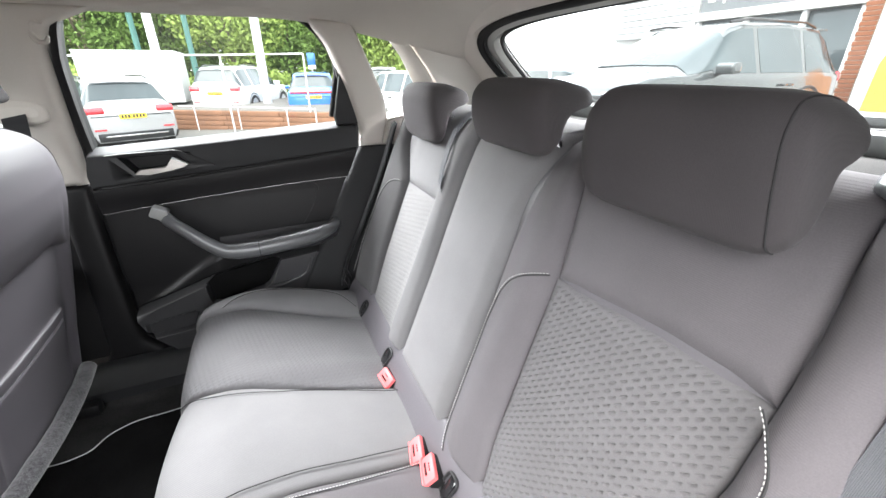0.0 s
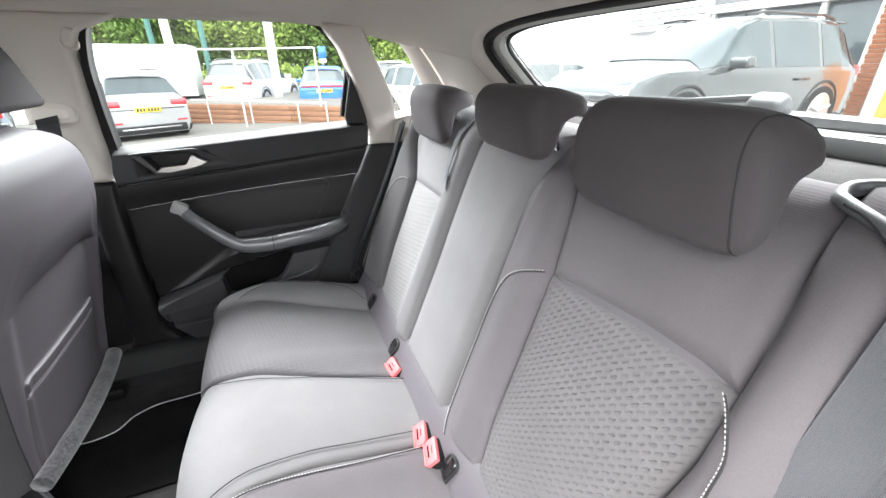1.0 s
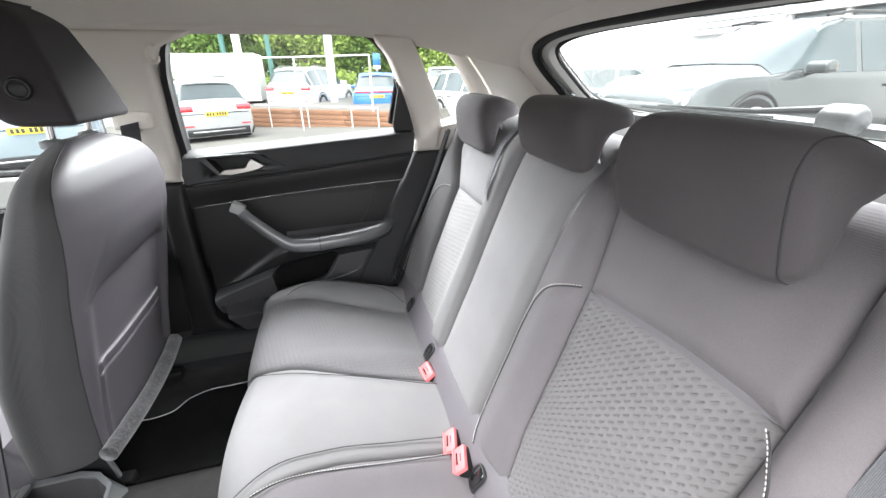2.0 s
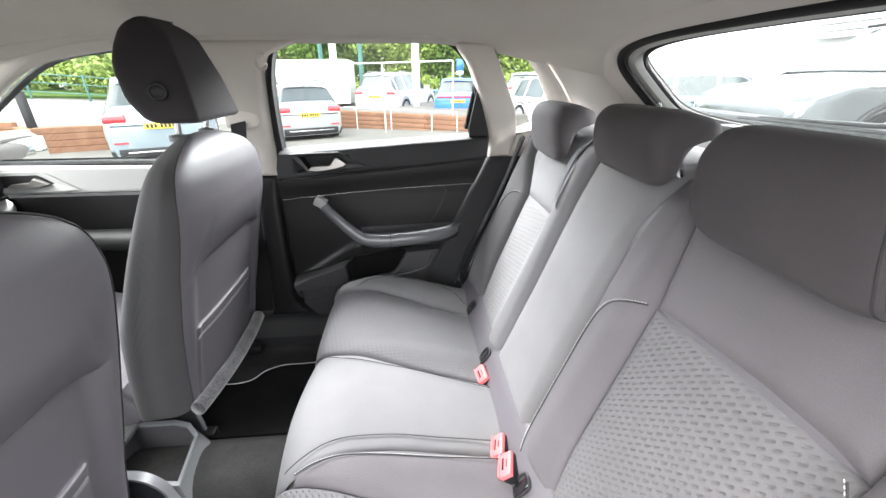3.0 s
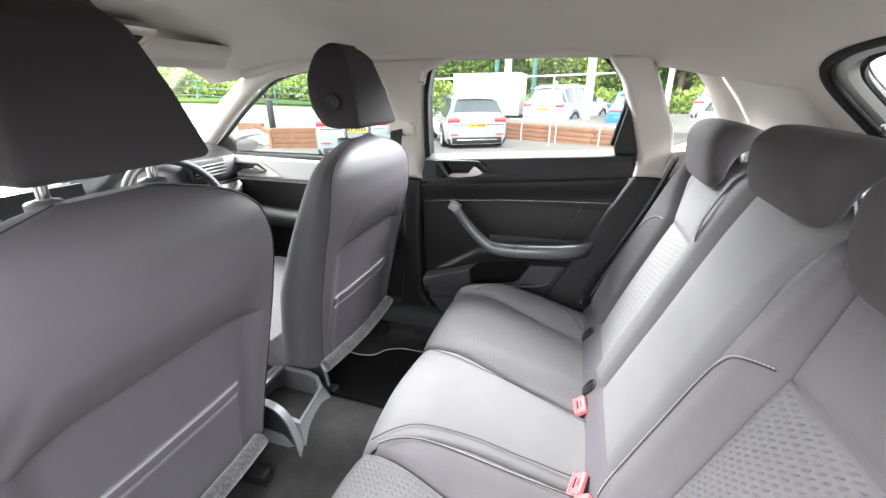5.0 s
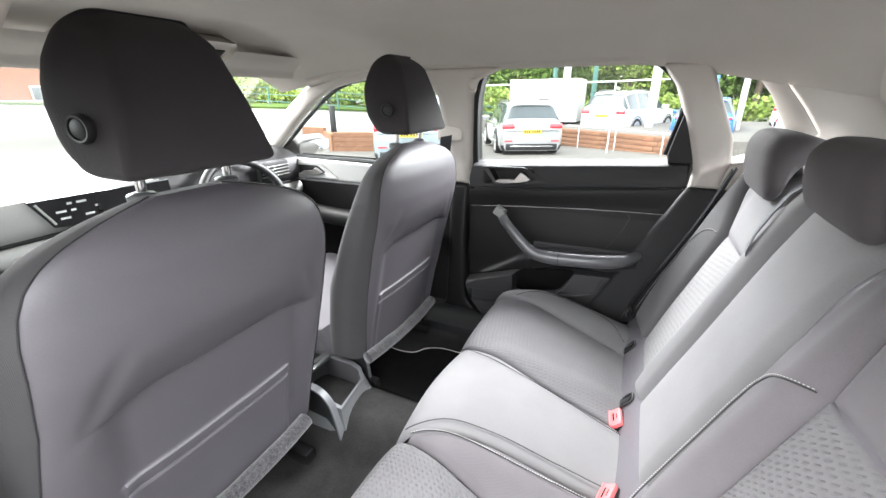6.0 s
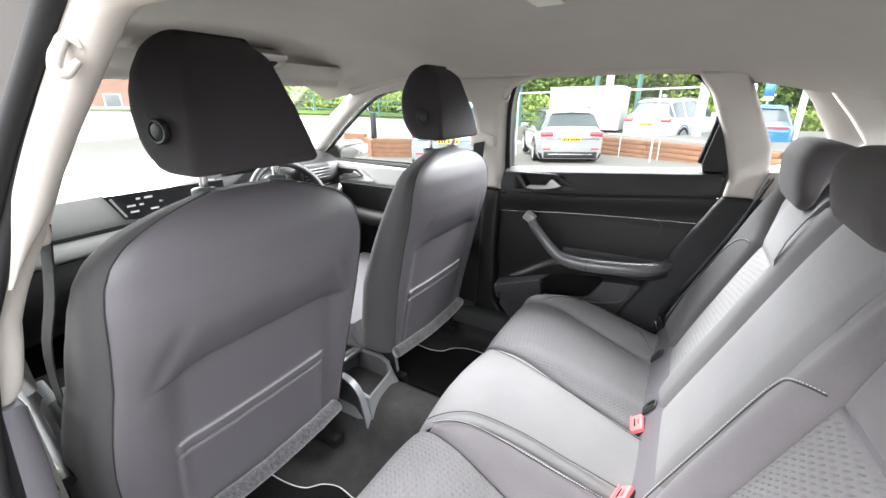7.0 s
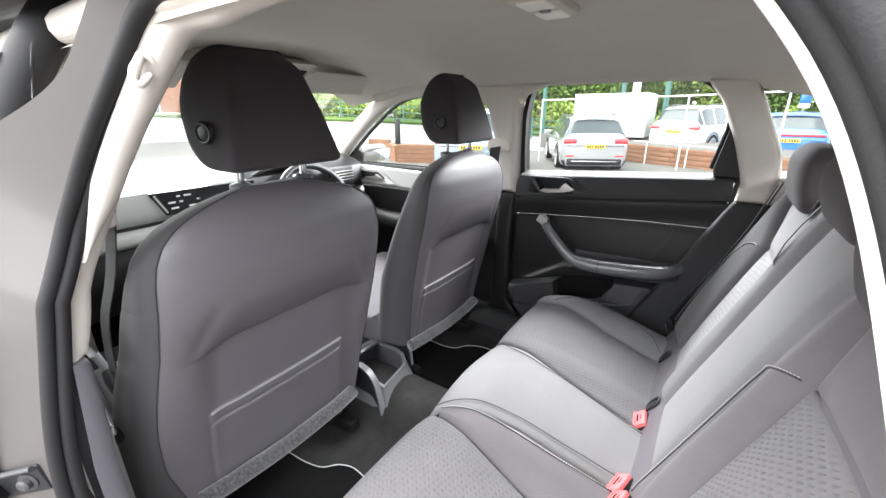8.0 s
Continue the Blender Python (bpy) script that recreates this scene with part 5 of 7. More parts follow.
# ---- right and left front doors ----
for sgn, nm in ((1, "door_2"), (-1, "door_3")):
    d = tagged(new(nm), "closed front door lining, dark with pale handle surround", "car door", "", "structure")
    d.location = (-0.5, sgn * 0.70, 0.36)
    fx0, fx1 = lambda z: -1.08 + 0 * z, lambda z: -0.03 + 0 * z
    def rail_geo(lo_z, hi_z, y_in, nu=60, nv=16):
        g, f = by_rows(fx0, fx1, lo_z, hi_z, lambda x, z: y_in + 0 * x, nu, nv, 0.008, 0.012)
        g = g.copy()
        g[:, 1] *= sgn
        return g, f
    fb = lambda x: 0.925 - 0.02 * (x + 0.5)
    # daylight and shade are in these colours: pale right rail, pale left panel
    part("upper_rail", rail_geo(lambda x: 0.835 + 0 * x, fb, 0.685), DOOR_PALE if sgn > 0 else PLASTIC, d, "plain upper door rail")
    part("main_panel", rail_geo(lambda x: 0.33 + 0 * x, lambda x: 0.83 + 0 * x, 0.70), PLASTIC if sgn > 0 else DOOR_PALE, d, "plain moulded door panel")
    if sgn > 0:
        part("armrest", tube([(-0.95, 0.66, 0.70), (-0.6, 0.645, 0.68), (-0.15, 0.66, 0.67)], 0.04, 12, up=(0, 1, 0)), PLASTIC_GREY, d)
    else:
        part("armrest", tube([(-0.95, -0.665, 0.70), (-0.4, -0.670, 0.665), (-0.08, -0.690, 0.640)], [0.030, 0.026, 0.012], 12, 1.0, up=(0, 1, 0)), PLASTIC, d)
        part("panel_joint", tube([(-0.60, -0.697, 0.735), (-0.25, -0.697, 0.705), (-0.05, -0.697, 0.690)], 0.003, 6, up=(0, 1, 0)), STITCH, d, "pale joint line")
    fo = np.array([(-0.862, 0.898), (-0.845, 0.912), (-0.690, 0.914), (-0.668, 0.906), (-0.578, 0.850), (-0.62, 0.846), (-0.82, 0.844), (-0.852, 0.852)])
    fi = np.array([(-0.832, 0.894), (-0.822, 0.900), (-0.702, 0.901), (-0.688, 0.895), (-0.655, 0.872), (-0.69, 0.862), (-0.80, 0.858), (-0.824, 0.864)])
    fo, fi = loop(fo), loop(fi)
    fd_ = (fi - fi.mean(0)) * 0.9 + fi.mean(0)
    fy = lambda p, o: np.stack([p[:, 0], sgn * (0.684 + o) + 0 * p[:, 0], p[:, 1]], -1)
    hz = part("handle_surround", grid(np.stack([fy(fo, 0.003), fy(fo + (fi - fo) * 0.08, -0.005), fy(fo + (fi - fo) * 0.9, -0.003), fy(fi, 0.0)], 0), False, True), DOOR_PALE, d, "pale satin handle surround")
    part("handle_dish", (np.concatenate([fy(fi, 0.0), fy(fd_, -0.0005)]), [tuple(range(len(fi), 2 * len(fi)))] + [(k_, (k_ + 1) % len(fi), len(fi) + (k_ + 1) % len(fi), len(fi) + k_) for k_ in range(len(fi))]), PLASTIC, hz)
    part("door_handle", slab([(-0.800, 0.862), (-0.78, 0.874), (-0.72, 0.880), (-0.705, 0.893), (-0.695, 0.890), (-0.664, 0.873), (-0.69, 0.864), (-0.75, 0.858)], lambda a, b, h: (a, sgn * (0.680 - h), b), 0.012, 0.005), SATIN_METAL, hz, "satin metal door handle")
    gx = [(-1.06, 0.93), (-0.80, 1.10), (-0.50, 1.255), (-0.25, 1.29), (-0.02, 1.28), (-0.02, 0.90), (-1.06, 0.92)]
    w = part("window_pane", slab(gx, lambda a, b, h: (a, sgn * (float(ys(b)) + 0.036 + h), b), 0.004, 0.001), WINDOW, d, "clear side window glass")
    w.visible_shadow = False
    part("window_frame_rear", strap([(-0.02, sgn * 0.735, 0.90), (-0.022, sgn * 0.70, 1.08), (-0.05, sgn * 0.662, 1.27)], 0.05, 0.02, (0, 1, 0.2)), RUBBER, d, "black window frame edge")
    part("outer_belt", tube([(-1.1, sgn * 0.745, 0.925), (-0.5, sgn * 0.745, 0.925), (-0.02, sgn * 0.745, 0.915)], 0.012, 8), RUBBER, d)
    # exterior mirror
    em = thing("door_mirror", (-0.98, sgn * 0.86, 0.86), "pale grey door mirror with reflecting glass", "mirror", "door mirrors")
    part("mirror_housing", soft([(-0.925, 0.875), (-0.925, 0.985), (-0.96, 1.01), (-1.02, 1.0), (-1.06, 0.94), (-1.02, 0.875)], 0.115, 26, 4, c=sgn * 0.912), PAINT_GREY, em)
    part("mirror_rim", tube(np.stack([np.full(40, -0.922), sgn * 0.912 + 0.106 * np.sign(np.cos(np.linspace(0, 2 * np.pi, 41)[:-1])) * np.abs(np.cos(np.linspace(0, 2 * np.pi, 41)[:-1])) ** 0.5, 0.932 + 0.058 * np.sign(np.sin(np.linspace(0, 2 * np.pi, 41)[:-1])) * np.abs(np.sin(np.linspace(0, 2 * np.pi, 41)[:-1])) ** 0.5], -1), 0.008, 6, close=True, up=(1, 0, 0)), PAINT_GREY, em)
    part("mirror_glass", rbox((-0.921, sgn * 0.912, 0.932), (0.004, 0.205, 0.108), 0.002, pose(0, 0, 0, 0, 0, -sgn * 6)), MIRROR, em, "reflecting mirror glass")
    part("mirror_arm", tube([(-1.0, sgn * 0.74, 0.90), (-0.98, sgn * 0.86, 0.90)], 0.022, 10), PLASTIC, em)

# ---- windscreen, dashboard, steering wheel ----
yy = np.linspace(-1, 1, 24)
wsg = lambda h: np.stack([np.stack([np.full(24, x) + 0.10 * yy**2 * k, yy * (0.62 + 0.10 * k), np.full(24, z + h)], -1) for k, x, z in ((0.0, -0.74, 1.325), (0.5, -1.09, 1.165), (1.0, -1.44, 0.985))], 0)
w = structure("windscreen", join(grid(wsg(0.0)), grid(wsg(0.005))), HAZY, "clear sloping windscreen glass", "window")
w.visible_shadow = False
structure("windscreen_header", tube(np.stack([np.full(24, -0.77) + 0.06 * yy**2, yy * 0.63, 1.325 - 0.035 * yy**4], -1), 0.022, 8), LINER, "pale cloth-covered windscreen header", "trim")
structure("bonnet", pad(line((0, -0.70), (1, -0.66)), line((0, 0.70), (1, 0.66)), 0, 1, lambda a, b: (np.stack([-1.40 - 0.85 * b, a, 0.955 - 0.13 * b**1.6 - 0.05 * (a / 0.7) ** 2], -1), np.broadcast_to(np.array([0, 0, 1.0]), a.shape + (3,))), 30, 30, 0.01, 0.05, 0.08), PAINT_GREY, "pale grey painted bonnet", "bonnet")

structure("bulkhead", rbox((-1.30, 0, 0.60), (0.04, 1.42, 0.74), 0.01), CARPET, "black lined front bulkhead under the dashboard", "wall")
dash = thing("dashboard", (-0.95, 0, 0.55), "dark dashboard, glare in its pale upper shelf colour, black decor panel", "dashboard")
prof = spline([(-1.36, 0.965), (-1.15, 0.985), (-0.98, 0.975), (-0.905, 0.955), (-0.872, 0.935)], np.linspace(0, 1, 20))
ydash = np.linspace(-0.69, 0.69, 50)
bar = lambda pr: grid(np.stack([np.stack([np.full(50, a) + 0.05 * (ydash / 0.7) ** 2, ydash, np.full(50, b)], -1) for a, b in pr], 0))
# passenger half of the black top is coloured pale, for the windscreen glare
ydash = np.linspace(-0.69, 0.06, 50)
part("dash_top", bar(prof), DASH_SILVER, dash, "dashboard top, windscreen glare in its pale colour")
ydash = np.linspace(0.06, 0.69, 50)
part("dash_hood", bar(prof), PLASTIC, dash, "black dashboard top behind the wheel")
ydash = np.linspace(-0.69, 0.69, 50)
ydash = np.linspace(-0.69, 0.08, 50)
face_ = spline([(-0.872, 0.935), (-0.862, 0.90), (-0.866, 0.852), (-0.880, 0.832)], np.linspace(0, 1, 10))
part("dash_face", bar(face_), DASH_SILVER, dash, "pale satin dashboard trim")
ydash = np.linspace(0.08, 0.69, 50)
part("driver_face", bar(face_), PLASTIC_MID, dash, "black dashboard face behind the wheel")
ydash = np.linspace(-0.69, 0.69, 50)
part("dash_groove", tube(np.stack([-0.872 + 0.05 * (ydash / 0.7) ** 2, ydash, np.full(50, 0.828)], -1), 0.005, 6), RUBBER, dash)
part("dash_lower", bar(spline([(-0.880, 0.823), (-0.862, 0.805), (-0.866, 0.775), (-0.90, 0.755)], np.linspace(0, 1, 10))), DASH_SILVER, dash, "pale satin lower strip")
part("glove_box", bar(spline([(-0.90, 0.755), (-0.88, 0.70), (-0.92, 0.58), (-1.0, 0.50)], np.linspace(0, 1, 10))), PLASTIC, dash, "black lower dashboard")
dp = part("decor_panel", slab([(-0.285, 0.936), (0.10, 0.932), (0.10, 0.80), (-0.243, 0.852)], lambda a, b, h: (-0.862 + h, a, b), 0.016, 0.004), GLOSS, dash, "gloss black decor panel")
part("screen", slab([(-0.13, 0.928), (0.08, 0.926), (0.08, 0.81), (-0.13, 0.82)], lambda a, b, h: (-0.846 + h, a, b), 0.002, 0.001), GLOSS, dp, "dark touch screen")
part("decor_edge", tube([(-0.843, -0.270, 0.925), (-0.843, -0.240, 0.862)], 0.0035, 6), DASH_SILVER, dp, "pale edge strip")
for i in range(4):
    for j in range(3):
        if (i + j) % 3:
            part("screen_mark", rbox((-0.8445, -0.225 + 0.030 * i + 0.006 * j, 0.914 - 0.020 * j), (0.001, 0.024 - 0.012 * (i % 2), 0.006), 0), WHITE_PRINT, dp)
cl = part("instrument_cluster", slab([(0.10, 0.945), (0.26, 0.960), (0.42, 0.945), (0.42, 0.82), (0.10, 0.82)], lambda a, b, h: (-0.93 + h, a, b), 0.03, 0.008), GLOSS, dash, "black instrument cluster")
part("cluster_hood", tube(spline([(-0.89, 0.09, 0.92), (-0.885, 0.17, 0.955), (-0.885, 0.26, 0.962), (-0.885, 0.35, 0.955), (-0.89, 0.43, 0.92)], np.linspace(0, 1, 30)), 0.014, 8), PLASTIC, cl)
for y in (0.185, 0.335):
    th = np.linspace(0, 2 * np.pi, 33)[:-1]
    part("dial_face", rbox((-0.899, y, 0.872), (0.002, 0.085, 0.075), 0.001), material("dial_glass", (0.12, 0.15, 0.15), 0.25, 0, 0.08), cl, "grey-green dial face")
    part("dial_ring", tube(np.stack([np.full(32, -0.897), y + 0.046 * np.cos(th), 0.872 + 0.046 * np.sin(th)], -1), 0.003, 6, close=True, up=(1, 0, 0)), SATIN_METAL, cl, "metal dial ring")
    part("dial_marks", join(*[rbox((-0.8985, y + 0.037 * math.cos(a), 0.872 + 0.037 * math.sin(a)), (0.001, 0.003, 0.008), 0, pose(0, 0, 0, math.degrees(a) - 90, 0, 0)) for a in np.linspace(-0.8, 3.94, 13)]), WHITE_PRINT, cl, "pale scale marks")
part("centre_display", rbox((-0.8985, 0.260, 0.875), (0.002, 0.050, 0.05), 0.001), material("display_glass", (0.45, 0.52, 0.75), 0.2, 0, 0.05), cl, "pale blue-grey display")
for y0, y1 in ((0.455, 0.615), (-0.64, -0.50)):
    vt = part("air_vent", rbox((-0.825, (y0 + y1) / 2, 0.895), (0.03, y1 - y0, 0.080), 0.006), PLASTIC_GREY, dash, "air vent with bright slats")
    for k in range(4):
        part("vent_slat", rbox((-0.806, (y0 + y1) / 2, 0.873 + 0.014 * k), (0.012, y1 - y0 - 0.012, 0.003), 0.001), SATIN_METAL, vt, "bright vent slat")
wheel = thing("steering_wheel", (-0.74, 0.35, 0.80), "black leather steering wheel with pale metal spokes", "steering wheel")
th = np.linspace(0, 2 * np.pi, 65)[:-1]
tilt = radians(24)
ring = np.stack([-0.745 - 0.185 * np.sin(th) * math.sin(tilt), 0.33 + 0.185 * np.cos(th), 0.795 + 0.185 * np.sin(th) * math.cos(tilt)], -1)
part("rim", tube(ring, 0.016, 12, close=True, up=(1, 0, 0.3)), PLASTIC_GREY, wheel)
part("hub", soft([(-0.72, 0.73), (-0.70, 0.80), (-0.74, 0.85), (-0.80, 0.84), (-0.80, 0.74)], 0.085, 20, 4, c=0.33), PLASTIC, wheel)
for a in (0.1, math.pi - 0.1, 1.5 * math.pi):
    e = np.array([-0.745 - 0.18 * math.sin(a) * math.sin(tilt), 0.33 + 0.18 * math.cos(a), 0.795 + 0.18 * math.sin(a) * math.cos(tilt)])
    part("spoke", tube([np.array([-0.75, 0.33, 0.79]), e], 0.016, 8, 0.5), SATIN_METAL, wheel, "satin metal spoke")

# ---- centre console with cup holder ----
con = thing("centre_console", (-0.2, 0, 0.30), "dark grey centre console ending in a rear cup holder", "console")
sec = [(-0.80, 0.115, 0.50), (-0.50, 0.105, 0.45), (-0.30, 0.100, 0.405), (-0.20, 0.096, 0.392)]
body = []
for x, hw, zt in sec:
    body.append([(x, -hw - 0.012, 0.29), (x, -hw, zt - 0.02), (x, -hw + 0.012, zt), (x, hw - 0.012, zt), (x, hw, zt - 0.02), (x, hw + 0.012, 0.29)])
part("console_body", grid(np.array(body)), PLASTIC, con, "black console body")
# rear box: slanted rim, well and outer walls
rim_out = np.array([(-0.215, 0.092, 0.397), (-0.098, 0.092, 0.398), (-0.062, 0.086, 0.390), (-0.038, 0.066, 0.373), (-0.010, -0.078, 0.378), (-0.064, -0.090, 0.400), (-0.215, -0.090, 0.41)])
cen = np.array([-0.085, 0.0, 0.0])
rim_in = (rim_out - cen) * [0.88, 0.86, 1] + cen
foot = np.array([(-0.20, 0.110, 0.27), (-0.06, 0.110, 0.27), (-0.02, 0.104, 0.27), (0.004, 0.076, 0.288), (0.014, -0.092, 0.305), (-0.03, -0.106, 0.27), (-0.20, -0.108, 0.27)])
well = (rim_in - cen) * [0.86, 0.84, 0] + cen + [0, 0, 0.300]
dense = lambda p: np.concatenate([np.linspace(p[i], p[(i + 1) % len(p)], 6, endpoint=False) for i in range(len(p))])
rim_out, rim_in, foot, well = (dense(p) for p in (rim_out, rim_in, foot, well))
nr = len(rim_out)
part("cup_holder_box", grid(np.stack([foot, rim_out * [1, 1, 1] - [0, 0, 0.006], rim_out - [0, 0, 0.001]], 0), False, True), PLASTIC_PALE, con, "grey rear end of the console")
part("cup_holder_rim", grid(np.stack([rim_out - [0, 0, 0.002], rim_out + [0, 0, 0.003], rim_in + [0, 0, 0.003], rim_in - [0, 0, 0.004]], 0), False, True), PLASTIC_SATIN, con, "satin grey cup holder rim")
wv, wf_ = grid(np.stack([rim_in - [0, 0, 0.003], well], 0), False, True)
part("cup_well", (wv, wf_ + [tuple(range(nr, 2 * nr))]), PLASTIC_MID, con, "dark cup well")
part("cup_divider", rbox((-0.188, 0, 0.399), (0.016, 0.17, 0.012), 0.004), PLASTIC_SATIN, con, "satin grey divider bar")
for pts in ([(-0.26, 0.114, 0.395), (-0.20, 0.113, 0.43), (-0.150, 0.112, 0.464), (-0.126, 0.112, 0.468), (-0.082, 0.112, 0.447), (-0.064, 0.112, 0.430), (-0.055, 0.112, 0.39), (-0.05, 0.112, 0.34)], [(-0.24, -0.096, 0.40), (-0.14, -0.096, 0.435), (-0.09, -0.096, 0.444), (-0.06, -0.096, 0.437), (-0.030, -0.096, 0.410), (-0.012, -0.097, 0.36), (0.004, -0.100, 0.30)]):
    fl = spline(pts, np.linspace(0, 1, 40))
    part("side_flange", strap(fl, 0.008 if fl[0, 1] > 0 else 0.020, 0.006, (0, 1, 0)), PLASTIC_SATIN, con, "satin grey curved side flange")
    low_ = np.stack([np.minimum(fl[:, 0], -0.02 + 0 * fl[:, 0]), fl[:, 1], np.full(40, 0.27)], -1)
    part("flange_web", grid(np.stack([fl, low_], 0)), PLASTIC_GREY, con)
part("hand_brake", tube([(-0.48, 0.03, 0.50), (-0.36, 0.03, 0.53), (-0.28, 0.03, 0.545)], [0.016, 0.017, 0.019], 12), PLASTIC_SATIN, con, "grey hand brake lever")

# ---- mats ----
def mat(y_in, y_out, path, name_label):
    m = thing("floor_mat", (0.1, (y_in + y_out) / 2, 0.258), name_label, "floor mat", "rear floor mats")
    e = spline(path, np.linspace(0, 1, 80))
    far = np.stack([e[:, 0], np.full(80, y_in)], -1)
    z = lambda p: np.maximum(floor_z(p[:, 0], p[:, 1]), 0.255) + 0.007
    rows = [far + (e - far) * t for t in np.linspace(0, 1, 12)]
    g = np.stack([np.stack([r[:, 0], r[:, 1], z(r)], -1) for r in rows], 0)
    part("pile_face", grid(g), CARPET, m)
    part("edge_binding", tube(np.stack([e[:, 0], e[:, 1], z(e) + 0.001], -1), 0.0015, 6), STITCH, m, "pale bound edge")
    return m


mat(0.115, 0.45, [(-0.30, 0.365), (-0.16, 0.375), (-0.08, 0.372), (-0.04, 0.385), (-0.01, 0.425), (0.03, 0.447), (0.12, 0.455), (0.32, 0.46)], "black carpet floor mat with pale bound edge")
mat(-0.52, -0.30, [(-0.30, -0.345), (-0.14, -0.335), (-0.08, -0.33), (-0.03, -0.315), (0.0, -0.285), (0.03, -0.272), (0.10, -0.275), (0.32, -0.275)], "black carpet floor mat with pale bound edge")

# ---- roof fittings ----
for sgn in (1, -1):
    ck = thing("coat_hook", (0.075 if sgn > 0 else 0.215, sgn * 0.62, 1.20), "pale plastic coat hook on the centre pillar", "coat hook", "coat hooks")
    hp = spline([(x_, sgn * y_, z_) for x_, y_, z_ in (((0.231, 0.622, 1.244), (0.230, 0.626, 1.250), (0.228, 0.630, 1.251), (0.227, 0.635, 1.244), (0.224, 0.639, 1.235), (0.223, 0.640, 1.226), (0.224, 0.637, 1.224), (0.227, 0.630, 1.230), (0.229, 0.626, 1.234)) if sgn < 0 else ((0.108, 0.606, 1.248), (0.094, 0.606, 1.252), (0.084, 0.610, 1.242), (0.083, 0.611, 1.222), (0.092, 0.606, 1.212), (0.106, 0.602, 1.213), (0.112, 0.600, 1.224)))], np.linspace(0, 1, 30))
    part("hook", tube(hp, np.interp(np.linspace(0, 1, 30), [0, 0.1, 0.5, 0.9, 1], np.array([0.004, 0.0065, 0.009, 0.0065, 0.004]) * (0.62 if sgn < 0 else 0.7)), 10, up=(1, 0, 0)), BEIGE, ck)
    vi = thing("sun_visor", (-0.68, sgn * 0.40, 1.33), "pale grey sun visor folded against the roof", "sun visor", "sun visors")
    part("visor_board", soft([(-0.53, 1.330), (-0.55, 1.318), (-0.62, 1.292), (-0.69, 1.270), (-0.696, 1.276), (-0.628, 1.301), (-0.558, 1.326)], 0.190, 30, 8, c=sgn * 0.395, r=0.006), LINER, vi)
    part("visor_pivot", tube([(-0.52, sgn * 0.56, 1.305), (-0.52, sgn * 0.62, 1.295)], 0.008, 8), BEIGE, vi)
    # front belt hanging from the centre pillar
    fbelt = thing("front_seat_belt", (-0.08, sgn * 0.64, 0.4), "black front seat belt hanging at the centre pillar", "seat belt", "front seat belts")
    hang = [(-0.012, 1.06), (-0.03, 0.95), (-0.065, 0.78), (-0.09, 0.60), (-0.12, 0.36)] if sgn > 0 else [(-0.002, 1.06), (-0.026, 0.968), (-0.10, 0.86), (-0.19, 0.655), (-0.335, 0.335)]
    part("webbing", strap(spline([(a_, sgn * b_, c_) for (a_, c_), b_ in zip(hang, (0.628, 0.640, 0.650, 0.645, 0.62))], np.linspace(0, 1, 24)), 0.047, 0.002, (1, 0, 0.2)), WEBBING, fbelt)
    part("belt_guide", soft([(-0.055, 1.045), (-0.05, 1.085), (0.0, 1.095), (0.045, 1.08), (0.045, 1.05), (0.0, 1.04)], 0.018, 12, 3, c=sgn * 0.652), BEIGE, fbelt, "pale plastic belt guide")
    if sgn > 0:
        tg = part("tongue", rbox((-0.085, 0.640, 0.735), (0.055, 0.014, 0.03), 0.004, pose(0, 0, 0, 0, 25, 0)), PLASTIC, fbelt, "black belt tongue")
        part("tongue_plate", rbox((-0.107, 0.634, 0.765), (0.022, 0.003, 0.045), 0.001, pose(0, 0, 0, 0, 25, 0)), CHROME, tg, "bright metal plate")
    else:
        tg = part("tongue", tube([(-0.190, -0.652, 0.718), (-0.170, -0.651, 0.706), (-0.148, -0.652, 0.694)], [0.010, 0.014, 0.012], 12, up=(0, 1, 0)), PLASTIC, fbelt, "black belt tongue")
        part("tongue_plate", tube([(-0.236, -0.654, 0.742), (-0.21, -0.652, 0.730), (-0.188, -0.651, 0.717)], [0.008, 0.007, 0.008], 10, up=(0, 1, 0)), PLASTIC_SATIN, tg, "pale metal plate")
        part("tongue_tip", tube([(-0.149, -0.652, 0.694), (-0.132, -0.652, 0.676)], 0.003, 8, up=(0, 1, 0)), CHROME, tg, "bright metal tip")
    part("belt_stop", lathe([(0.008, 0), (0.008, 0.004), (0.003, 0.006)], 14, "y", (-0.062, sgn * 0.636, 0.81)), PLASTIC, fbelt)
    # door hinge on the open side, plain bracket
    if sgn < 0:
        hg = thing("hinge", (0.0, -0.77, 0.50), "dark steel rear door hinge bolted to the pillar", "hinge", "", "structure")
        turn_ = pose(0, 0, 0, 0, -14, 34)
        at_ = lambda a, b, c: np.array(turn_ @ Vector((a, b, c))) + np.array((-0.008, -0.811, 0.708))
        part("hinge_plate", rbox((-0.008, -0.811, 0.708), (0.085, 0.012, 0.044), 0.004, turn_), PLASTIC_GREY, hg)
        part("hinge_rib", tube([at_(-0.05, -0.010, 0.020), at_(0.042, -0.010, 0.022)], 0.004, 8, up=(0, 1, 0)), PLASTIC_MID, hg)
        part("hinge_arm", tube([at_(-0.02, -0.014, -0.004), at_(-0.055, -0.020, -0.010), at_(-0.09, -0.030, -0.016)], [0.013, 0.018, 0.016], 12), PLASTIC, hg)
        part("hinge_pin", tube([at_(-0.066, -0.026, 0.034), at_(-0.066, -0.026, -0.050)], 0.011, 12, up=(0, 1, 0)), PLASTIC_GREY, hg)
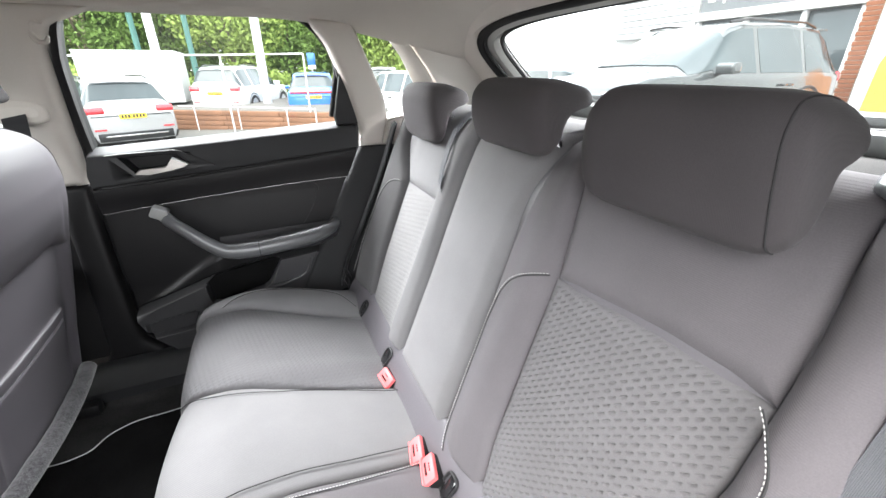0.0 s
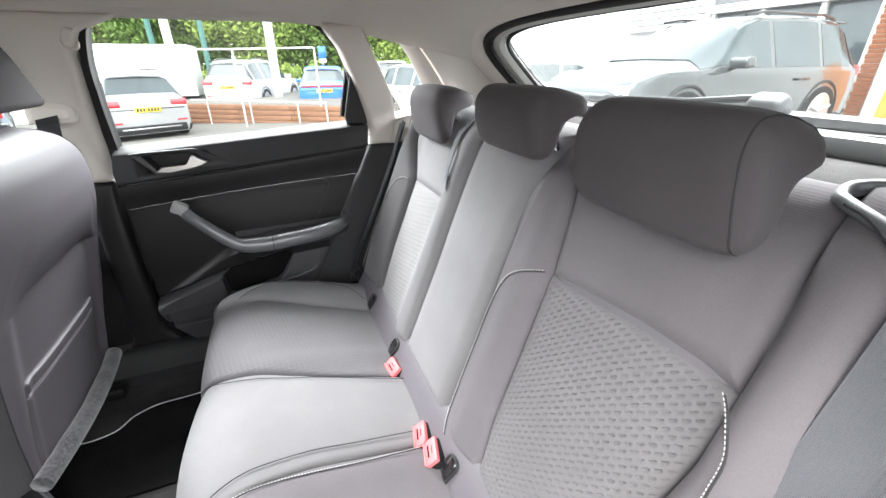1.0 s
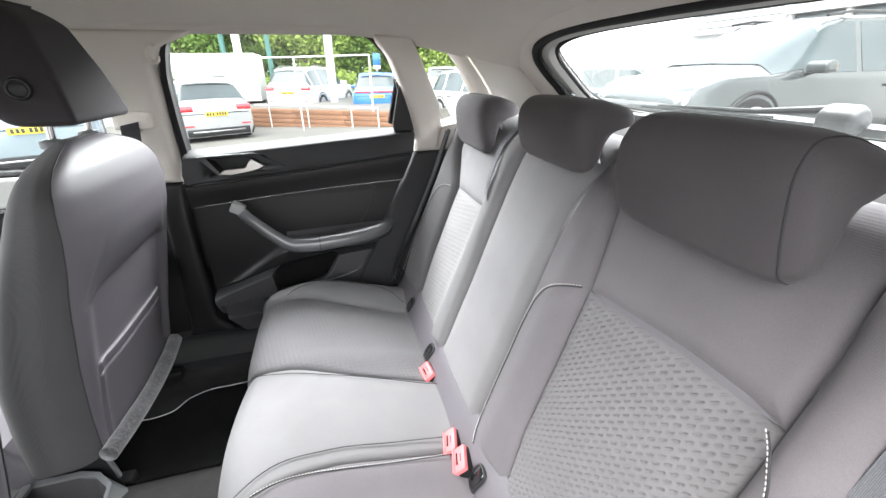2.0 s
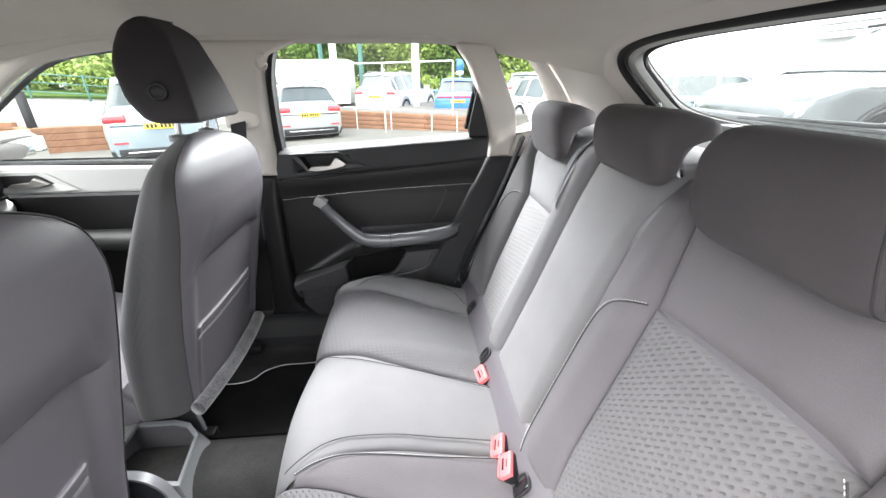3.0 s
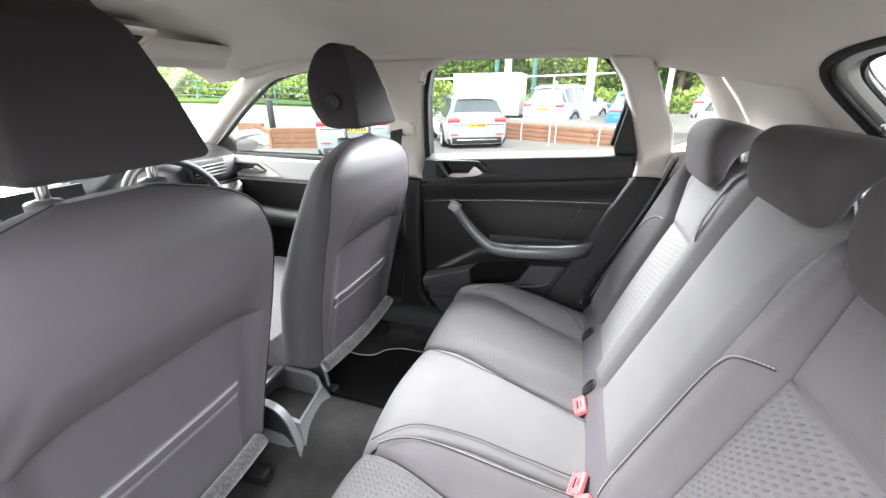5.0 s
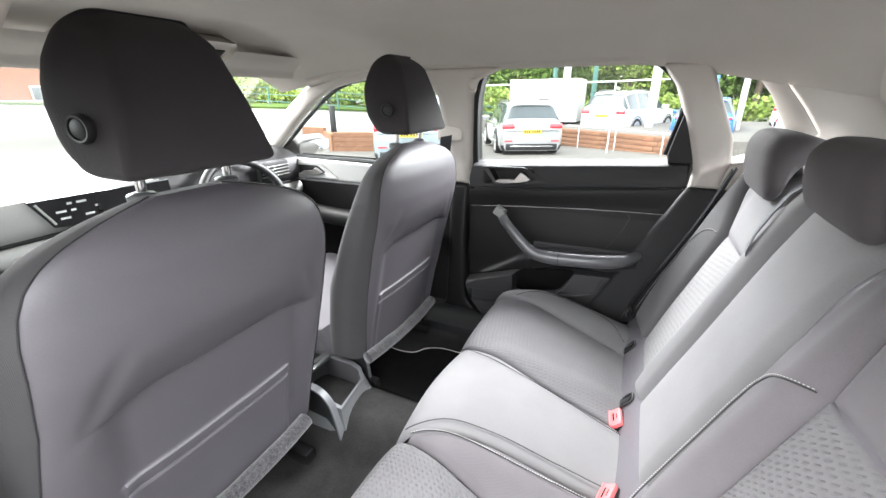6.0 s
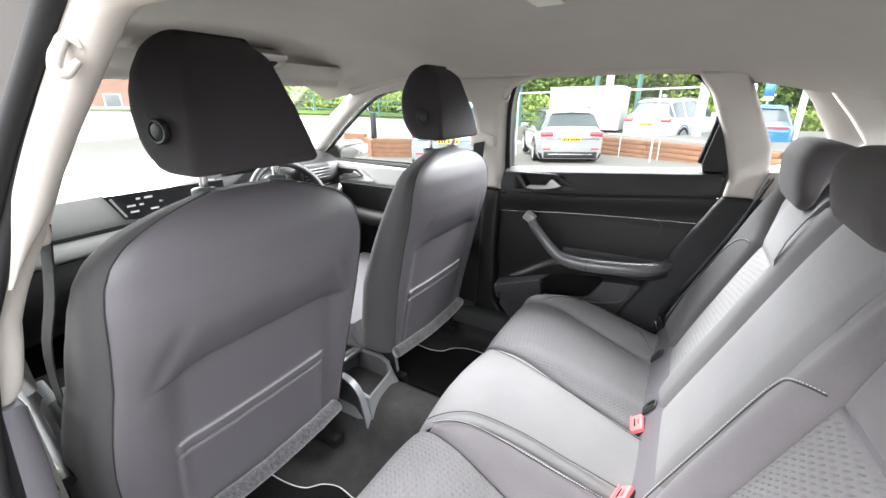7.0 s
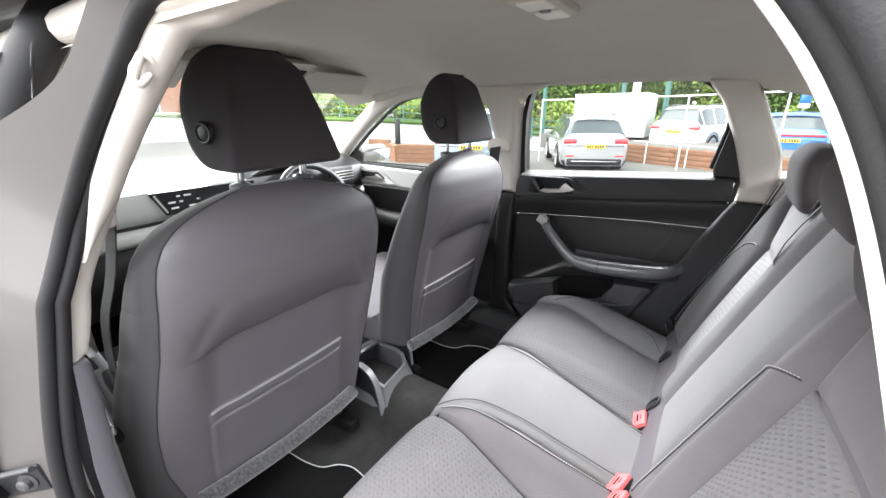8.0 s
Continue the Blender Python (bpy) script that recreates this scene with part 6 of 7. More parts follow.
        bolt_ = part("hinge_bolt", lathe([(0.014, 0), (0.014, 0.004), (0.009, 0.005), (0.009, 0.011), (0.006, 0.013)], 16, "y", (0, 0, 0)), PLASTIC_MID, None)
        bolt_.data.transform(Matrix.Translation(Vector(at_(0.020, -0.004, 0.0)) - Vector((0.0, -0.77, 0.50))) @ turn_ @ pose(0, 0, 0, 180, 0, 0))
        bolt_.parent = hg
lamp = thing("interior_lamp", (0.40, 0.0, 1.375), "pale plastic interior roof lamp with square lenses", "interior lamp")
part("lamp_frame", rbox((0.40, 0.0, 1.386), (0.085, 0.165, 0.018), 0.006), BEIGE, lamp)
LENS = material("frosted_lens", (0.8, 0.78, 0.7), 0.3, 0, 0.03)
for y in (-0.045, 0.045):
    part("lens", rbox((0.40, y, 1.377), (0.055, 0.06, 0.008), 0.003), LENS, lamp, "frosted lens")
part("switch", rbox((0.40, 0, 1.376), (0.02, 0.018, 0.008), 0.003), PLASTIC_SATIN, lamp)
rv = thing("roof_console", (-0.62, 0.02, 1.33), "pale roof console with small slatted grille", "roof console")
part("console_shell", soft([(-0.48, 1.345), (-0.52, 1.340), (-0.57, 1.316), (-0.70, 1.296), (-0.76, 1.30), (-0.70, 1.35), (-0.54, 1.368)], 0.19, 24, 6, c=0.0), BEIGE, rv)
for k in range(4):
    part("grille_slat", rbox((-0.535 - 0.008 * k, 0.152, 1.3285 - 0.004 * k), (0.004, 0.045, 0.006), 0.001), PLASTIC, rv, "black slat")


# ---- outside: ground, cars, walls, trees ----
def gz(x, y):
    """Height of the ground: a gentle fall to the side, rising to the road ahead."""
    s = -0.8 * np.asarray(x, float) + 0.45 * np.asarray(y, float)
    return 0.0134 * x - 0.0343 * y + 1.75 * step(s, 13.0, 27.0)


ASPHALT = material("pale_worn_asphalt", (0.11, 0.104, 0.095), 0.85, 0, 0.22, 40, 0.5, 0.6, 60, 0.3)
ROADM = material("grey_road_asphalt", (0.24, 0.24, 0.24), 0.85, 0, 0.1, 40, 0.4, 0.5, 60, 0.3)
GRASS = material("verge_grass", (0.05, 0.085, 0.02), 0.95, 0, 0.35, 9, 0.8, 0.8, 20, 0.1)
TIMBER = material("brown_sleeper_timber", (0.22, 0.115, 0.07), 0.85, 0, 0.3, 14, 2.0, 0.6, 40, 0.2, 0, 0, (0.15, 1, 3))
BRICK = material("orange_brick", (0.25, 0.09, 0.04), 0.85, 0, 0.25, 8, 1.5, 0.6, 40, 0.2)
MORTAR = material("pale_mortar", (0.5, 0.45, 0.4), 0.9, 0, 0.1, 60, 2, 0.4, 90)
WHITE = material("white_painted_metal", (0.62, 0.62, 0.62), 0.4, 0, 0.05, 20, 1.5, 0)
CLADDING = material("white_profiled_cladding", (0.62, 0.63, 0.64), 0.5, 0.1, 0.05, 6, 0.7, 0)
GREEN_POST = material("green_painted_post", (0.05, 0.14, 0.12), 0.5, 0, 0.1, 20, 2, 0)
LEAF = material("summer_leaves", (0.13, 0.21, 0.045), 0.7, 0, 0.5, 2.5, 0.35, 0, 0, 0.3)
LEAF2 = material("pale_summer_leaves", (0.24, 0.32, 0.075), 0.7, 0, 0.45, 2.5, 0.35, 0, 0, 0.3)
BARK = material("grey_brown_bark", (0.13, 0.10, 0.075), 0.95, 0, 0.3, 12, 2, 0.8, 25)
PAINTS = {k: material(k + "_car_paint", c, 0.22, m, 0.04, 300, 0.8, 0, 0, 0.5, 0, 1.0) for k, c, m in (("silver", (0.41, 0.41, 0.415), 0.3), ("white", (0.66, 0.66, 0.66), 0.0), ("blue", (0.03, 0.16, 0.55), 0.2), ("grey", (0.060, 0.068, 0.070), 0.3), ("bluegrey", (0.30, 0.36, 0.40), 0.5))}
CARGLASS = material("dark_car_glass", (0.05, 0.065, 0.07), 0.06, 0, 0.2, 1.5, 0.6, 0, 0, 0.55)
TAIL = material("red_tail_lamp", (0.60, 0.03, 0.04), 0.2, 0, 0.15, 40, 6, 0, 0, 0.5, 0, 0.6)
PLATE = material("yellow_plate", (0.75, 0.55, 0.05), 0.4, 0, 0.03)
PRINT = material("black_print", (0.03, 0.03, 0.03), 0.5, 0, 0.03)
ORANGE = material("orange_print", (0.80, 0.28, 0.05), 0.55, 0, 0.06, 20, 1)
SIGNGREY = material("grey_sign_board", (0.16, 0.17, 0.18), 0.5, 0, 0.06, 10, 1)
RIM = material("alloy_rim", (0.55, 0.55, 0.56), 0.3, 0.9, 0.08, 40, 6, 0)

n = 160
t = np.linspace(-1, 1, n)
far = np.sign(t) * (44 * np.abs(t) + 900 * np.abs(t) ** 9)
u, v = np.meshgrid(far, far, indexing="ij")
k = np.exp(-((u**2 + v**2) / 3600.0) ** 2)
structure("ground", grid(np.stack([u, v, gz(u, v) * k - 0.004 + 0 * u], -1)), ASPHALT, "pale worn asphalt of the car park", "ground")


def strip(name, pts, width, lift, mat, label, cat, n=40):
    p = spline(np.array(pts, float), np.linspace(0, 1, n))
    d = np.gradient(p, axis=0)
    nn = np.stack([-d[:, 1], d[:, 0]], -1) / np.linalg.norm(d, axis=1)[:, None]
    rows = [np.stack([(p + nn * w)[:, 0], (p + nn * w)[:, 1], gz((p + nn * w)[:, 0], (p + nn * w)[:, 1]) * np.exp(-(((p + nn * w) ** 2).sum(1) / 3600.0) ** 2) + lift], -1) for w in np.linspace(-width / 2, width / 2, 6)]
    edge = [r - [0, 0, 0.3] for r in (rows[0], rows[-1])]
    return structure(name, grid(np.stack([edge[0], *rows, edge[1]], 0)), mat, label, cat)


strip("road", [(-60, -30), (-24, 4), (-14, 18), (8, 24), (40, 26)], 6.0, 0.012, ROADM, "pale grey road beyond the car park", "road")
strip("verge", [(-60, -20), (-28, 9), (-15, 23.6), (8, 29), (40, 31)], 3.0, 0.11, GRASS, "green grass verge along the road", "verge")


def car_shape(L, W, H, hood=0.60, belt=0.56, tail=0.5, screen=0.30):
    """Body surface P(s, v): s from tail to nose, v from sill to roof centre."""
    xs_ = np.array([-0.5, -0.492, -0.478, -0.44, -0.38, -0.20, 0.0, 0.06, 0.20, 0.27, 0.40, 0.465, 0.495, 0.5]) * L
    zt = np.array([0.50, 0.58, 0.66, 0.90, 0.975, 1.0, 0.985, 0.955, 0.76, 0.64, 0.58, 0.52, 0.44, 0.38]) * H
    wt = np.array([0.84, 0.84, 0.80, 0.66, 0.68, 0.70, 0.69, 0.68, 0.74, 0.82, 0.80, 0.76, 0.70, 0.66])
    wb = np.array([0.86, 0.92, 0.96, 0.985, 1.0, 1.0, 1.0, 1.0, 1.0, 0.995, 0.97, 0.92, 0.84, 0.78])
    zb = np.minimum(belt * H + 0.02, zt - 0.03)
    ss = np.linspace(0, 1, len(xs_))

    def P(s, v, out=0.0):
        s, v = np.broadcast_arrays(np.asarray(s, float), np.asarray(v, float))
        f = lambda a: np.interp(s, ss, a)
        x, t_, b_, w1, w2 = f(xs_), f(zt), f(zb), f(wb) * W / 2, f(wt) * W / 2
        kv = [0, 0.10, 0.25, 0.45, 0.52, 0.82, 0.90, 1.0]
        yv = [0.93 * w1, 0.985 * w1, 1.0 * w1, 0.975 * w1, 0.955 * w1, w2 + 0.03 * (w1 - w2), w2 * 0.90, 0 * w1]
        zv = [0 * t_ + 0.20, 0 * t_ + 0.30, 0.25 * 0.2 + 0.62 * b_, b_ - 0.03, b_ + 0.01, t_ - 0.055 * H * 0.6, t_ - 0.014, t_]
        i = np.clip(np.searchsorted(kv, v, side="right") - 1, 0, 6)
        ka = np.array(kv)
        q = (v - ka[i]) / (ka[i + 1] - ka[i])
        Y, Z = np.stack(yv, 0), np.stack(zv, 0)
        g = lambda A: np.take_along_axis(A, i[None], 0)[0] * (1 - q) + np.take_along_axis(A, (i + 1)[None], 0)[0] * q
        y, z = g(Y), g(Z)
        return np.stack([x - out * 0.9 * step(-x, 0.42 * L, 0.5 * L), y + out * step(-v, -0.9, -0.4), z + out * step(v, 0.5, 0.95)], -1)
    return P


def patch(P, s0, s1, v0, v1, out, both=True, n=14):
    s, v = np.meshgrid(np.linspace(s0, s1, n), np.linspace(v0, v1, n), indexing="ij")
    a = P(s, v, out)
    if not both:
        return grid(a)
    return grid(a), grid(a * [1, -1, 1], flip=True)


def wheel_parts(c, x, y, r, sgn):
    w = part("wheel", lathe([(r * 0.72, -0.10), (r * 0.97, -0.10), (r, -0.07), (r, 0.07), (r * 0.97, 0.10), (r * 0.72, 0.10), (r * 0.70, 0.06)], 26, "y", (x, y, r)), RUBBER, c, "black tyre")
    part("rim", join(*[tube([(x, y + sgn * 0.085, r), (x + r * 0.70 * math.cos(a), y + sgn * 0.10, r + r * 0.70 * math.sin(a))], [0.035, 0.03], 6) for a in np.linspace(0, 2 * math.pi, 6)[:-1] + 0.3], lathe([(r * 0.68, 0.05), (r * 0.74, 0.10), (r * 0.68, 0.105)], 26, "y", (x, y + (0 if sgn > 0 else -0.155), r))), RIM, w, "silver alloy rim")


def car(name, L, W, H, paint, label, lights="corner", rails=False, plate=True):
    P = car_shape(L, W, H)
    c = thing(name, (0, 0, 0), label, "car", "parked cars")
    sN = np.concatenate([np.linspace(0, 0.35, 26), np.linspace(0.36, 1, 34)])
    vN = np.linspace(0, 1, 34)
    s, v = np.meshgrid(sN, vN, indexing="ij")
    a = P(s, v)
    full = np.concatenate([a, (a * [1, -1, 1])[:, -2::-1]], 1)
    gv, gf = grid(full)
    m = full.shape[1]
    gf += [tuple(range(m)), tuple(range((len(sN) - 1) * m, len(sN) * m))[::-1]]
    body = part("body", (gv, gf), PAINTS[paint], c, "", 35)
    ns = 13.0
    at = lambda k: k / ns
    for s0, s1 in ((at(3.25), at(4.55)), (at(4.65), at(5.75)), (at(5.85), at(7.7))):
        for g in patch(P, s0, s1, 0.535, 0.80, 0.006):
            part("side_window", g, CARGLASS, c, "dark side window")
    part("rear_window", join(*patch(P, at(2.12), at(3.02), 0.56, 1.0, 0.010)), CARGLASS, c, "dark rear window")
    part("windscreen", join(*patch(P, at(7.25), at(8.85), 0.58, 1.0, 0.010)), CARGLASS, c, "reflecting windscreen")
    part("lower_bumper", join(*patch(P, at(0), at(1.6), 0.0, 0.13, 0.012)), PLASTIC_GREY, c, "dark lower bumper")
    part("bumper_back", rbox((-L / 2 + 0.005, 0, 0.30), (0.05, W * 0.80, 0.18), 0.02), PLASTIC_GREY, c, "dark bumper insert")
    part("exhaust_trim", rbox((-L / 2 - 0.022, 0, 0.32), (0.012, W * 0.66, 0.03), 0.005), CHROME, c, "bright bumper strip")
    for e in (-1, 1):
        if lights == "bar":
            continue
        part("tail_lamp", soft([(-L / 2 + 0.02, 0.51 * H), (-L / 2 - 0.012, 0.525 * H), (-L / 2 - 0.01, 0.575 * H), (-L / 2 + 0.03, 0.60 * H), (-L / 2 + 0.13, 0.58 * H), (-L / 2 + 0.12, 0.53 * H)], 0.17, 16, 4, c=e * W * 0.365), TAIL, c, "red tail lamp")
        part("reflector", rbox((-L / 2 - 0.004, e * W * 0.36, 0.30 * H), (0.02, 0.22, 0.035), 0.006), TAIL, c, "red reflector")
    if lights == "bar":
        part("tail_lamp", rbox((-L / 2 + 0.0, 0, 0.57 * H), (0.06, W * 0.86, 0.06), 0.02), TAIL, c, "full-width red tail lamp")
    if plate:
        pl = part("number_plate", rbox((-L / 2 - 0.018, 0, 0.47 * H), (0.012, 0.52, 0.111), 0.006), PLATE, c, "yellow rear number plate")
        part("plate_marks", join(*[rbox((-L / 2 - 0.0245, -0.20 + 0.062 * i + (0.03 if i > 3 else 0), 0.47 * H), (0.002, 0.042, 0.07), 0.002) for i in range(7)]), PRINT, pl, "plain dark bars")
    part("grille", rbox((L / 2 - 0.01, 0, 0.36 * H), (0.05, W * 0.5, 0.12), 0.02), GLOSS, c, "black grille")
    for e in (-1, 1):
        part("head_lamp", soft([(L / 2 - 0.03, 0.40 * H), (L / 2 - 0.05, 0.455 * H), (L / 2 - 0.25, 0.475 * H), (L / 2 - 0.20, 0.42 * H)], 0.14, 14, 4, c=e * W * 0.35), material("lamp_glass", (0.75, 0.77, 0.8), 0.1, 0, 0.05) if "lamp_glass" not in bpy.data.materials else bpy.data.materials["lamp_glass"], c, "clear head lamp")
        mi = part("door_mirror", soft([(0.13 * L, 0.60 * H), (0.13 * L, 0.66 * H), (0.15 * L, 0.675 * H), (0.17 * L, 0.65 * H), (0.165 * L, 0.60 * H)], 0.11, 16, 4, c=e * (W / 2 + 0.09)), PAINTS[paint], c, "painted door mirror")
        part("mirror_stalk", tube([(0.15 * L, e * (W / 2 - 0.06), 0.585 * H), (0.15 * L, e * (W / 2 + 0.06), 0.61 * H)], 0.025, 8), GLOSS, mi)
        for x in (-0.06, 0.13 - 0.22):
            part("door_handle", rbox((x * L - 0.10 * L, e * (W / 2 + 0.005), 0.50 * H), (0.16, 0.03, 0.03), 0.01), GLOSS, c, "dark door handle")
        for x in (-0.305, 0.30):
            wheel_parts(c, x * L, e * (W / 2 - 0.085), 0.225 * H if H < 1.6 else 0.36, e)
            th = np.linspace(-0.15, math.pi + 0.15, 24)
            r = (0.225 * H if H < 1.6 else 0.36) + 0.055
            part("wheel_arch", tube(np.stack([x * L + r * np.cos(th), np.full(24, e * (W / 2 - 0.012)), r - 0.05 + r * np.sin(th)], -1), 0.022, 8, up=(0, 1, 0)), PLASTIC_GREY, c, "dark wheel arch edge")
        if rails:
            part("roof_rail", tube([(-0.36 * L, e * W * 0.335, H * 0.965), (-0.30 * L, e * W * 0.34, H + 0.0), (-0.02 * L, e * W * 0.34, H + 0.002), (0.06 * L, e * W * 0.335, H * 0.97)], 0.018, 8), GLOSS, c, "dark roof rail")
    part("spoiler", rbox((-0.435 * L, 0, 0.955 * H), (0.20, W * 0.62, 0.03), 0.012), GLOSS if paint == "white" else PAINTS[paint], c)
    return c


def park(c, rear, heading, L, lift=0.0):
    """Set a car down with the middle of its tail at rear (x, y), heading in degrees from +y to its left."""
    a = radians(heading)
    h = Vector((-math.sin(a), math.cos(a)))
    x, y = rear[0] + h.x * L / 2, rear[1] + h.y * L / 2
    c.matrix_basis = pose(x, y, gz(x, y) + lift, 0, 0, 90 + heading)


park(car("parked_car", 4.40, 1.82, 1.55, "silver", "silver family car parked facing away beside the low wall", rails=True), (-2.12, 10.8), 26, 4.40)
park(car("parked_car", 4.60, 1.92, 1.72, "white", "large white off-road car parked behind the timber wall", rails=True), (-0.80, 16.2), -24, 4.6, 0.26)
park(car("parked_car", 4.20, 1.80, 1.50, "blue", "blue hatchback with full-width red tail lamp", "bar"), (2.32, 14.6), -8, 4.2, 0.16)
park(car("parked_car", 4.50, 1.84, 1.65, "bluegrey", "silver-blue parked car seen past the front seat"), (-4.05, 7.35), 24, 4.5)
park(car("parked_car", 4.30, 1.82, 1.48, "white", "white parked car facing the rear side window", plate=False), (4.6, 13.2), 196, 4.3)
park(car("parked_car", 4.60, 1.86, 1.64, "grey", "dark grey crossover parked behind the car", rails=True, plate=False), (8.95, 3.95), 90, 4.6, 0.165)
park(car("parked_car", 4.30, 1.80, 1.50, "bluegrey", "blue-grey parked car beyond the rear window", plate=False), (9.9, 10.2), 62, 4.3)
park(car("parked_car", 4.30, 1.80, 1.46, "white", "white parked car beyond the blue one", plate=False), (5.6, 17.8), -20, 4.3, 0.45)

# raised upper parking level behind a low sleeper wall
WA, WB = np.array([-3.6, 15.84]), np.array([2.6, 11.5])
wdir = (WB - WA) / np.linalg.norm(WB - WA)
wn_ = np.array([-wdir[1], wdir[0]])
low = thing("sleeper_wall", (-0.5, 13.6, -0.45), "low brown timber sleeper retaining wall", "retaining wall")
LEN = float(np.linalg.norm(WB - WA))
ang = math.degrees(math.atan2(wdir[1], wdir[0]))
sleeper_mesh = None
for row in range(4):
    for i in range(4):
        a = WA + wdir * (LEN * (i + 0.5) / 4 + (0.0 if row % 2 else 0.12))
        z = -0.445 + 0.145 * row + 0.0
        if sleeper_mesh is None:
            ob = part("sleeper", rbox((0, 0, 0), (LEN / 4 - 0.012, 0.13, 0.138), 0.012), TIMBER, None, "", 30)
            sleeper_mesh = ob.data
        else:
            ob = new("sleeper", sleeper_mesh)
        ob.parent = low
        ob.matrix_basis = pose(a[0] + 0.5, a[1] - 13.6, z + 0.45, 0, 0, ang)
bank = [WA + wn_ * 0.05, WB + wn_ * 0.05, np.array([14, 12.5]), np.array([14, 21.5]), np.array([-7, 19.5])]
structure("upper_level", slab(bank, lambda a, b, h: (a, b, -0.60 + h), 0.68, 0.01), ASPHALT, "raised asphalt parking level behind the wall", "pavement")


def rail_frame(name, pts, posts, r, label):
    t_ = thing(name, (posts[0][0][0], posts[0][0][1], posts[0][1]), label, "railing")
    for a, b in zip(pts[:-1], pts[1:]):
        part("rail", tube([a, b], r, 8), WHITE, t_)
    for (x, y), z0, z1 in posts:
        part("post", tube([(x, y, z0), (x, y, z1)], r, 8, up=(0, 1, 0)), WHITE, t_)
    return t_


L0, L1 = (-1.7, 14.3), (1.95, 11.75)
pp = lambda k: (L0[0] + (L1[0] - L0[0]) * k, L0[1] + (L1[1] - L0[1]) * k - 0.15)
rail_frame("low_railing", [(*pp(0), 0.21), (*pp(0.5), 0.20), (*pp(1), 0.17)], [(pp(k), gz(*pp(k)), 0.2) for k in (0.12, 0.45, 0.8, 1.0)], 0.017, "white tubular railing along the sleeper wall")
rail_frame("tall_railing", [(-4.4, 12.6, 1.50), (-0.2, 12.2, 1.535), (1.86, 12.0, 1.58)], [((-0.2, 12.2), gz(-0.2, 12.2), 1.535), ((1.86, 12.0), gz(1.86, 12.0), 1.58), ((-4.4, 12.6), gz(-4.4, 12.6), 1.50)], 0.022, "tall white tubular frame in the car park")
bx = thing("box_trailer", (-2.9, 17.4, 0.05), "plain white box trailer on the upper level", "trailer")
part("box", rbox((-3.15, 17.6, 0.98), (2.75, 2.2, 1.62), 0.03), WHITE, bx)
part("side_rib", rbox((-3.15, 16.49, 1.76), (2.76, 0.03, 0.05), 0.008), WHITE, bx)
for x in (-3.9, -2.4):
    part("trailer_wheel", lathe([(0.2, -0.08), (0.28, -0.08), (0.28, 0.08), (0.2, 0.08)], 18, "y", (x, 16.7, 0.30)), RUBBER, bx)
for x, y, r, mt, h, nm in ((-2.55, 18.2, 0.15, WHITE, 7.5, "white round flag pole"), (0.86, 16.2, 0.15, WHITE, 7.5, "white round flag pole"), (3.4, 15.5, 0.09, WHITE, 6.0, "white round flag pole")):
    po = thing("flag_pole", (x, y, gz(x, y) - 0.1), nm, "pole", "poles")
    part("shaft", tube([(x, y, gz(x, y) - 0.1), (x, y, h)], [r, r * 0.9], 14, up=(0, 1, 0)), mt, po)
    part("collar", tube([(x, y, gz(x, y)), (x, y, gz(x, y) + 0.3)], r * 1.3, 14, up=(0, 1, 0)), mt, po)
for x, y in ((-1.66, 20.5), (-3.5, 20.5), (-7.5, 21.0)):
    po = thing("lamp_post", (x, y, gz(x, y)), "green painted steel lamp post", "lamp post", "lamp posts")
    part("shaft", tube([(x, y, gz(x, y)), (x, y, 8.0)], [0.12, 0.08], 12, up=(0, 1, 0)), GREEN_POST, po)
    part("collar", tube([(x, y, gz(x, y)), (x, y, gz(x, y) + 1.0)], 0.15, 12, up=(0, 1, 0)), GREEN_POST, po)
sg = thing("road_sign", (3.1, 20.5, -0.7), "small blue and white sign on a grey post", "sign")
part("post", tube([(3.1, 20.5, -0.7), (3.1, 20.5, 1.9)], 0.04, 8, up=(0, 1, 0)), SATIN_METAL, sg)
part("sign_plate", rbox((3.1, 20.45, 1.65), (0.34, 0.03, 0.5), 0.01), PAINTS["blue"], sg, "blue panel")
part("sign_lower", rbox((3.1, 20.44, 1.30), (0.34, 0.03, 0.16), 0.01), WHITE, sg, "white panel")

# brick planters by the entrance, post, far fence
def brick_wall(name, a, b, z0, h, depth, label, courses, per):
    a, b = np.array(a, float), np.array(b, float)
    d = b - a
    l = float(np.linalg.norm(d))
    w = thing(name, (*((a + b) / 2), z0), label, "wall")
    r = math.degrees(math.atan2(d[1], d[0]))
    m = pose(0, 0, 0, 0, 0, r)
    c = (a + b) / 2
    part("core", rbox((c[0], c[1], z0 + h / 2 - 0.02), (l - 0.03, depth - 0.03, h - 0.03), 0.005, m), TIMBER, w)
    sz = (l / per - 0.012, depth, h / courses - 0.012)
    mesh = None
    for j in range(courses):
        for i in range(per):
            q = a + d * ((i + 0.5 + (0.25 if j % 2 else -0.25)) / per) if 0 < i < per - 1 else a + d * ((i + 0.5) / per)
            if mesh is None:
                ob = part("sleeper", rbox((0, 0, 0), sz, 0.012, None, 1), TIMBER, None, "", 30)
                mesh = ob.data
            else:
                ob = new("sleeper", mesh)
            ob.parent = w
            ob.matrix_basis = pose(q[0] - c[0], q[1] - c[1], (j + 0.5) * h / courses, 0, 0, r)
    return w


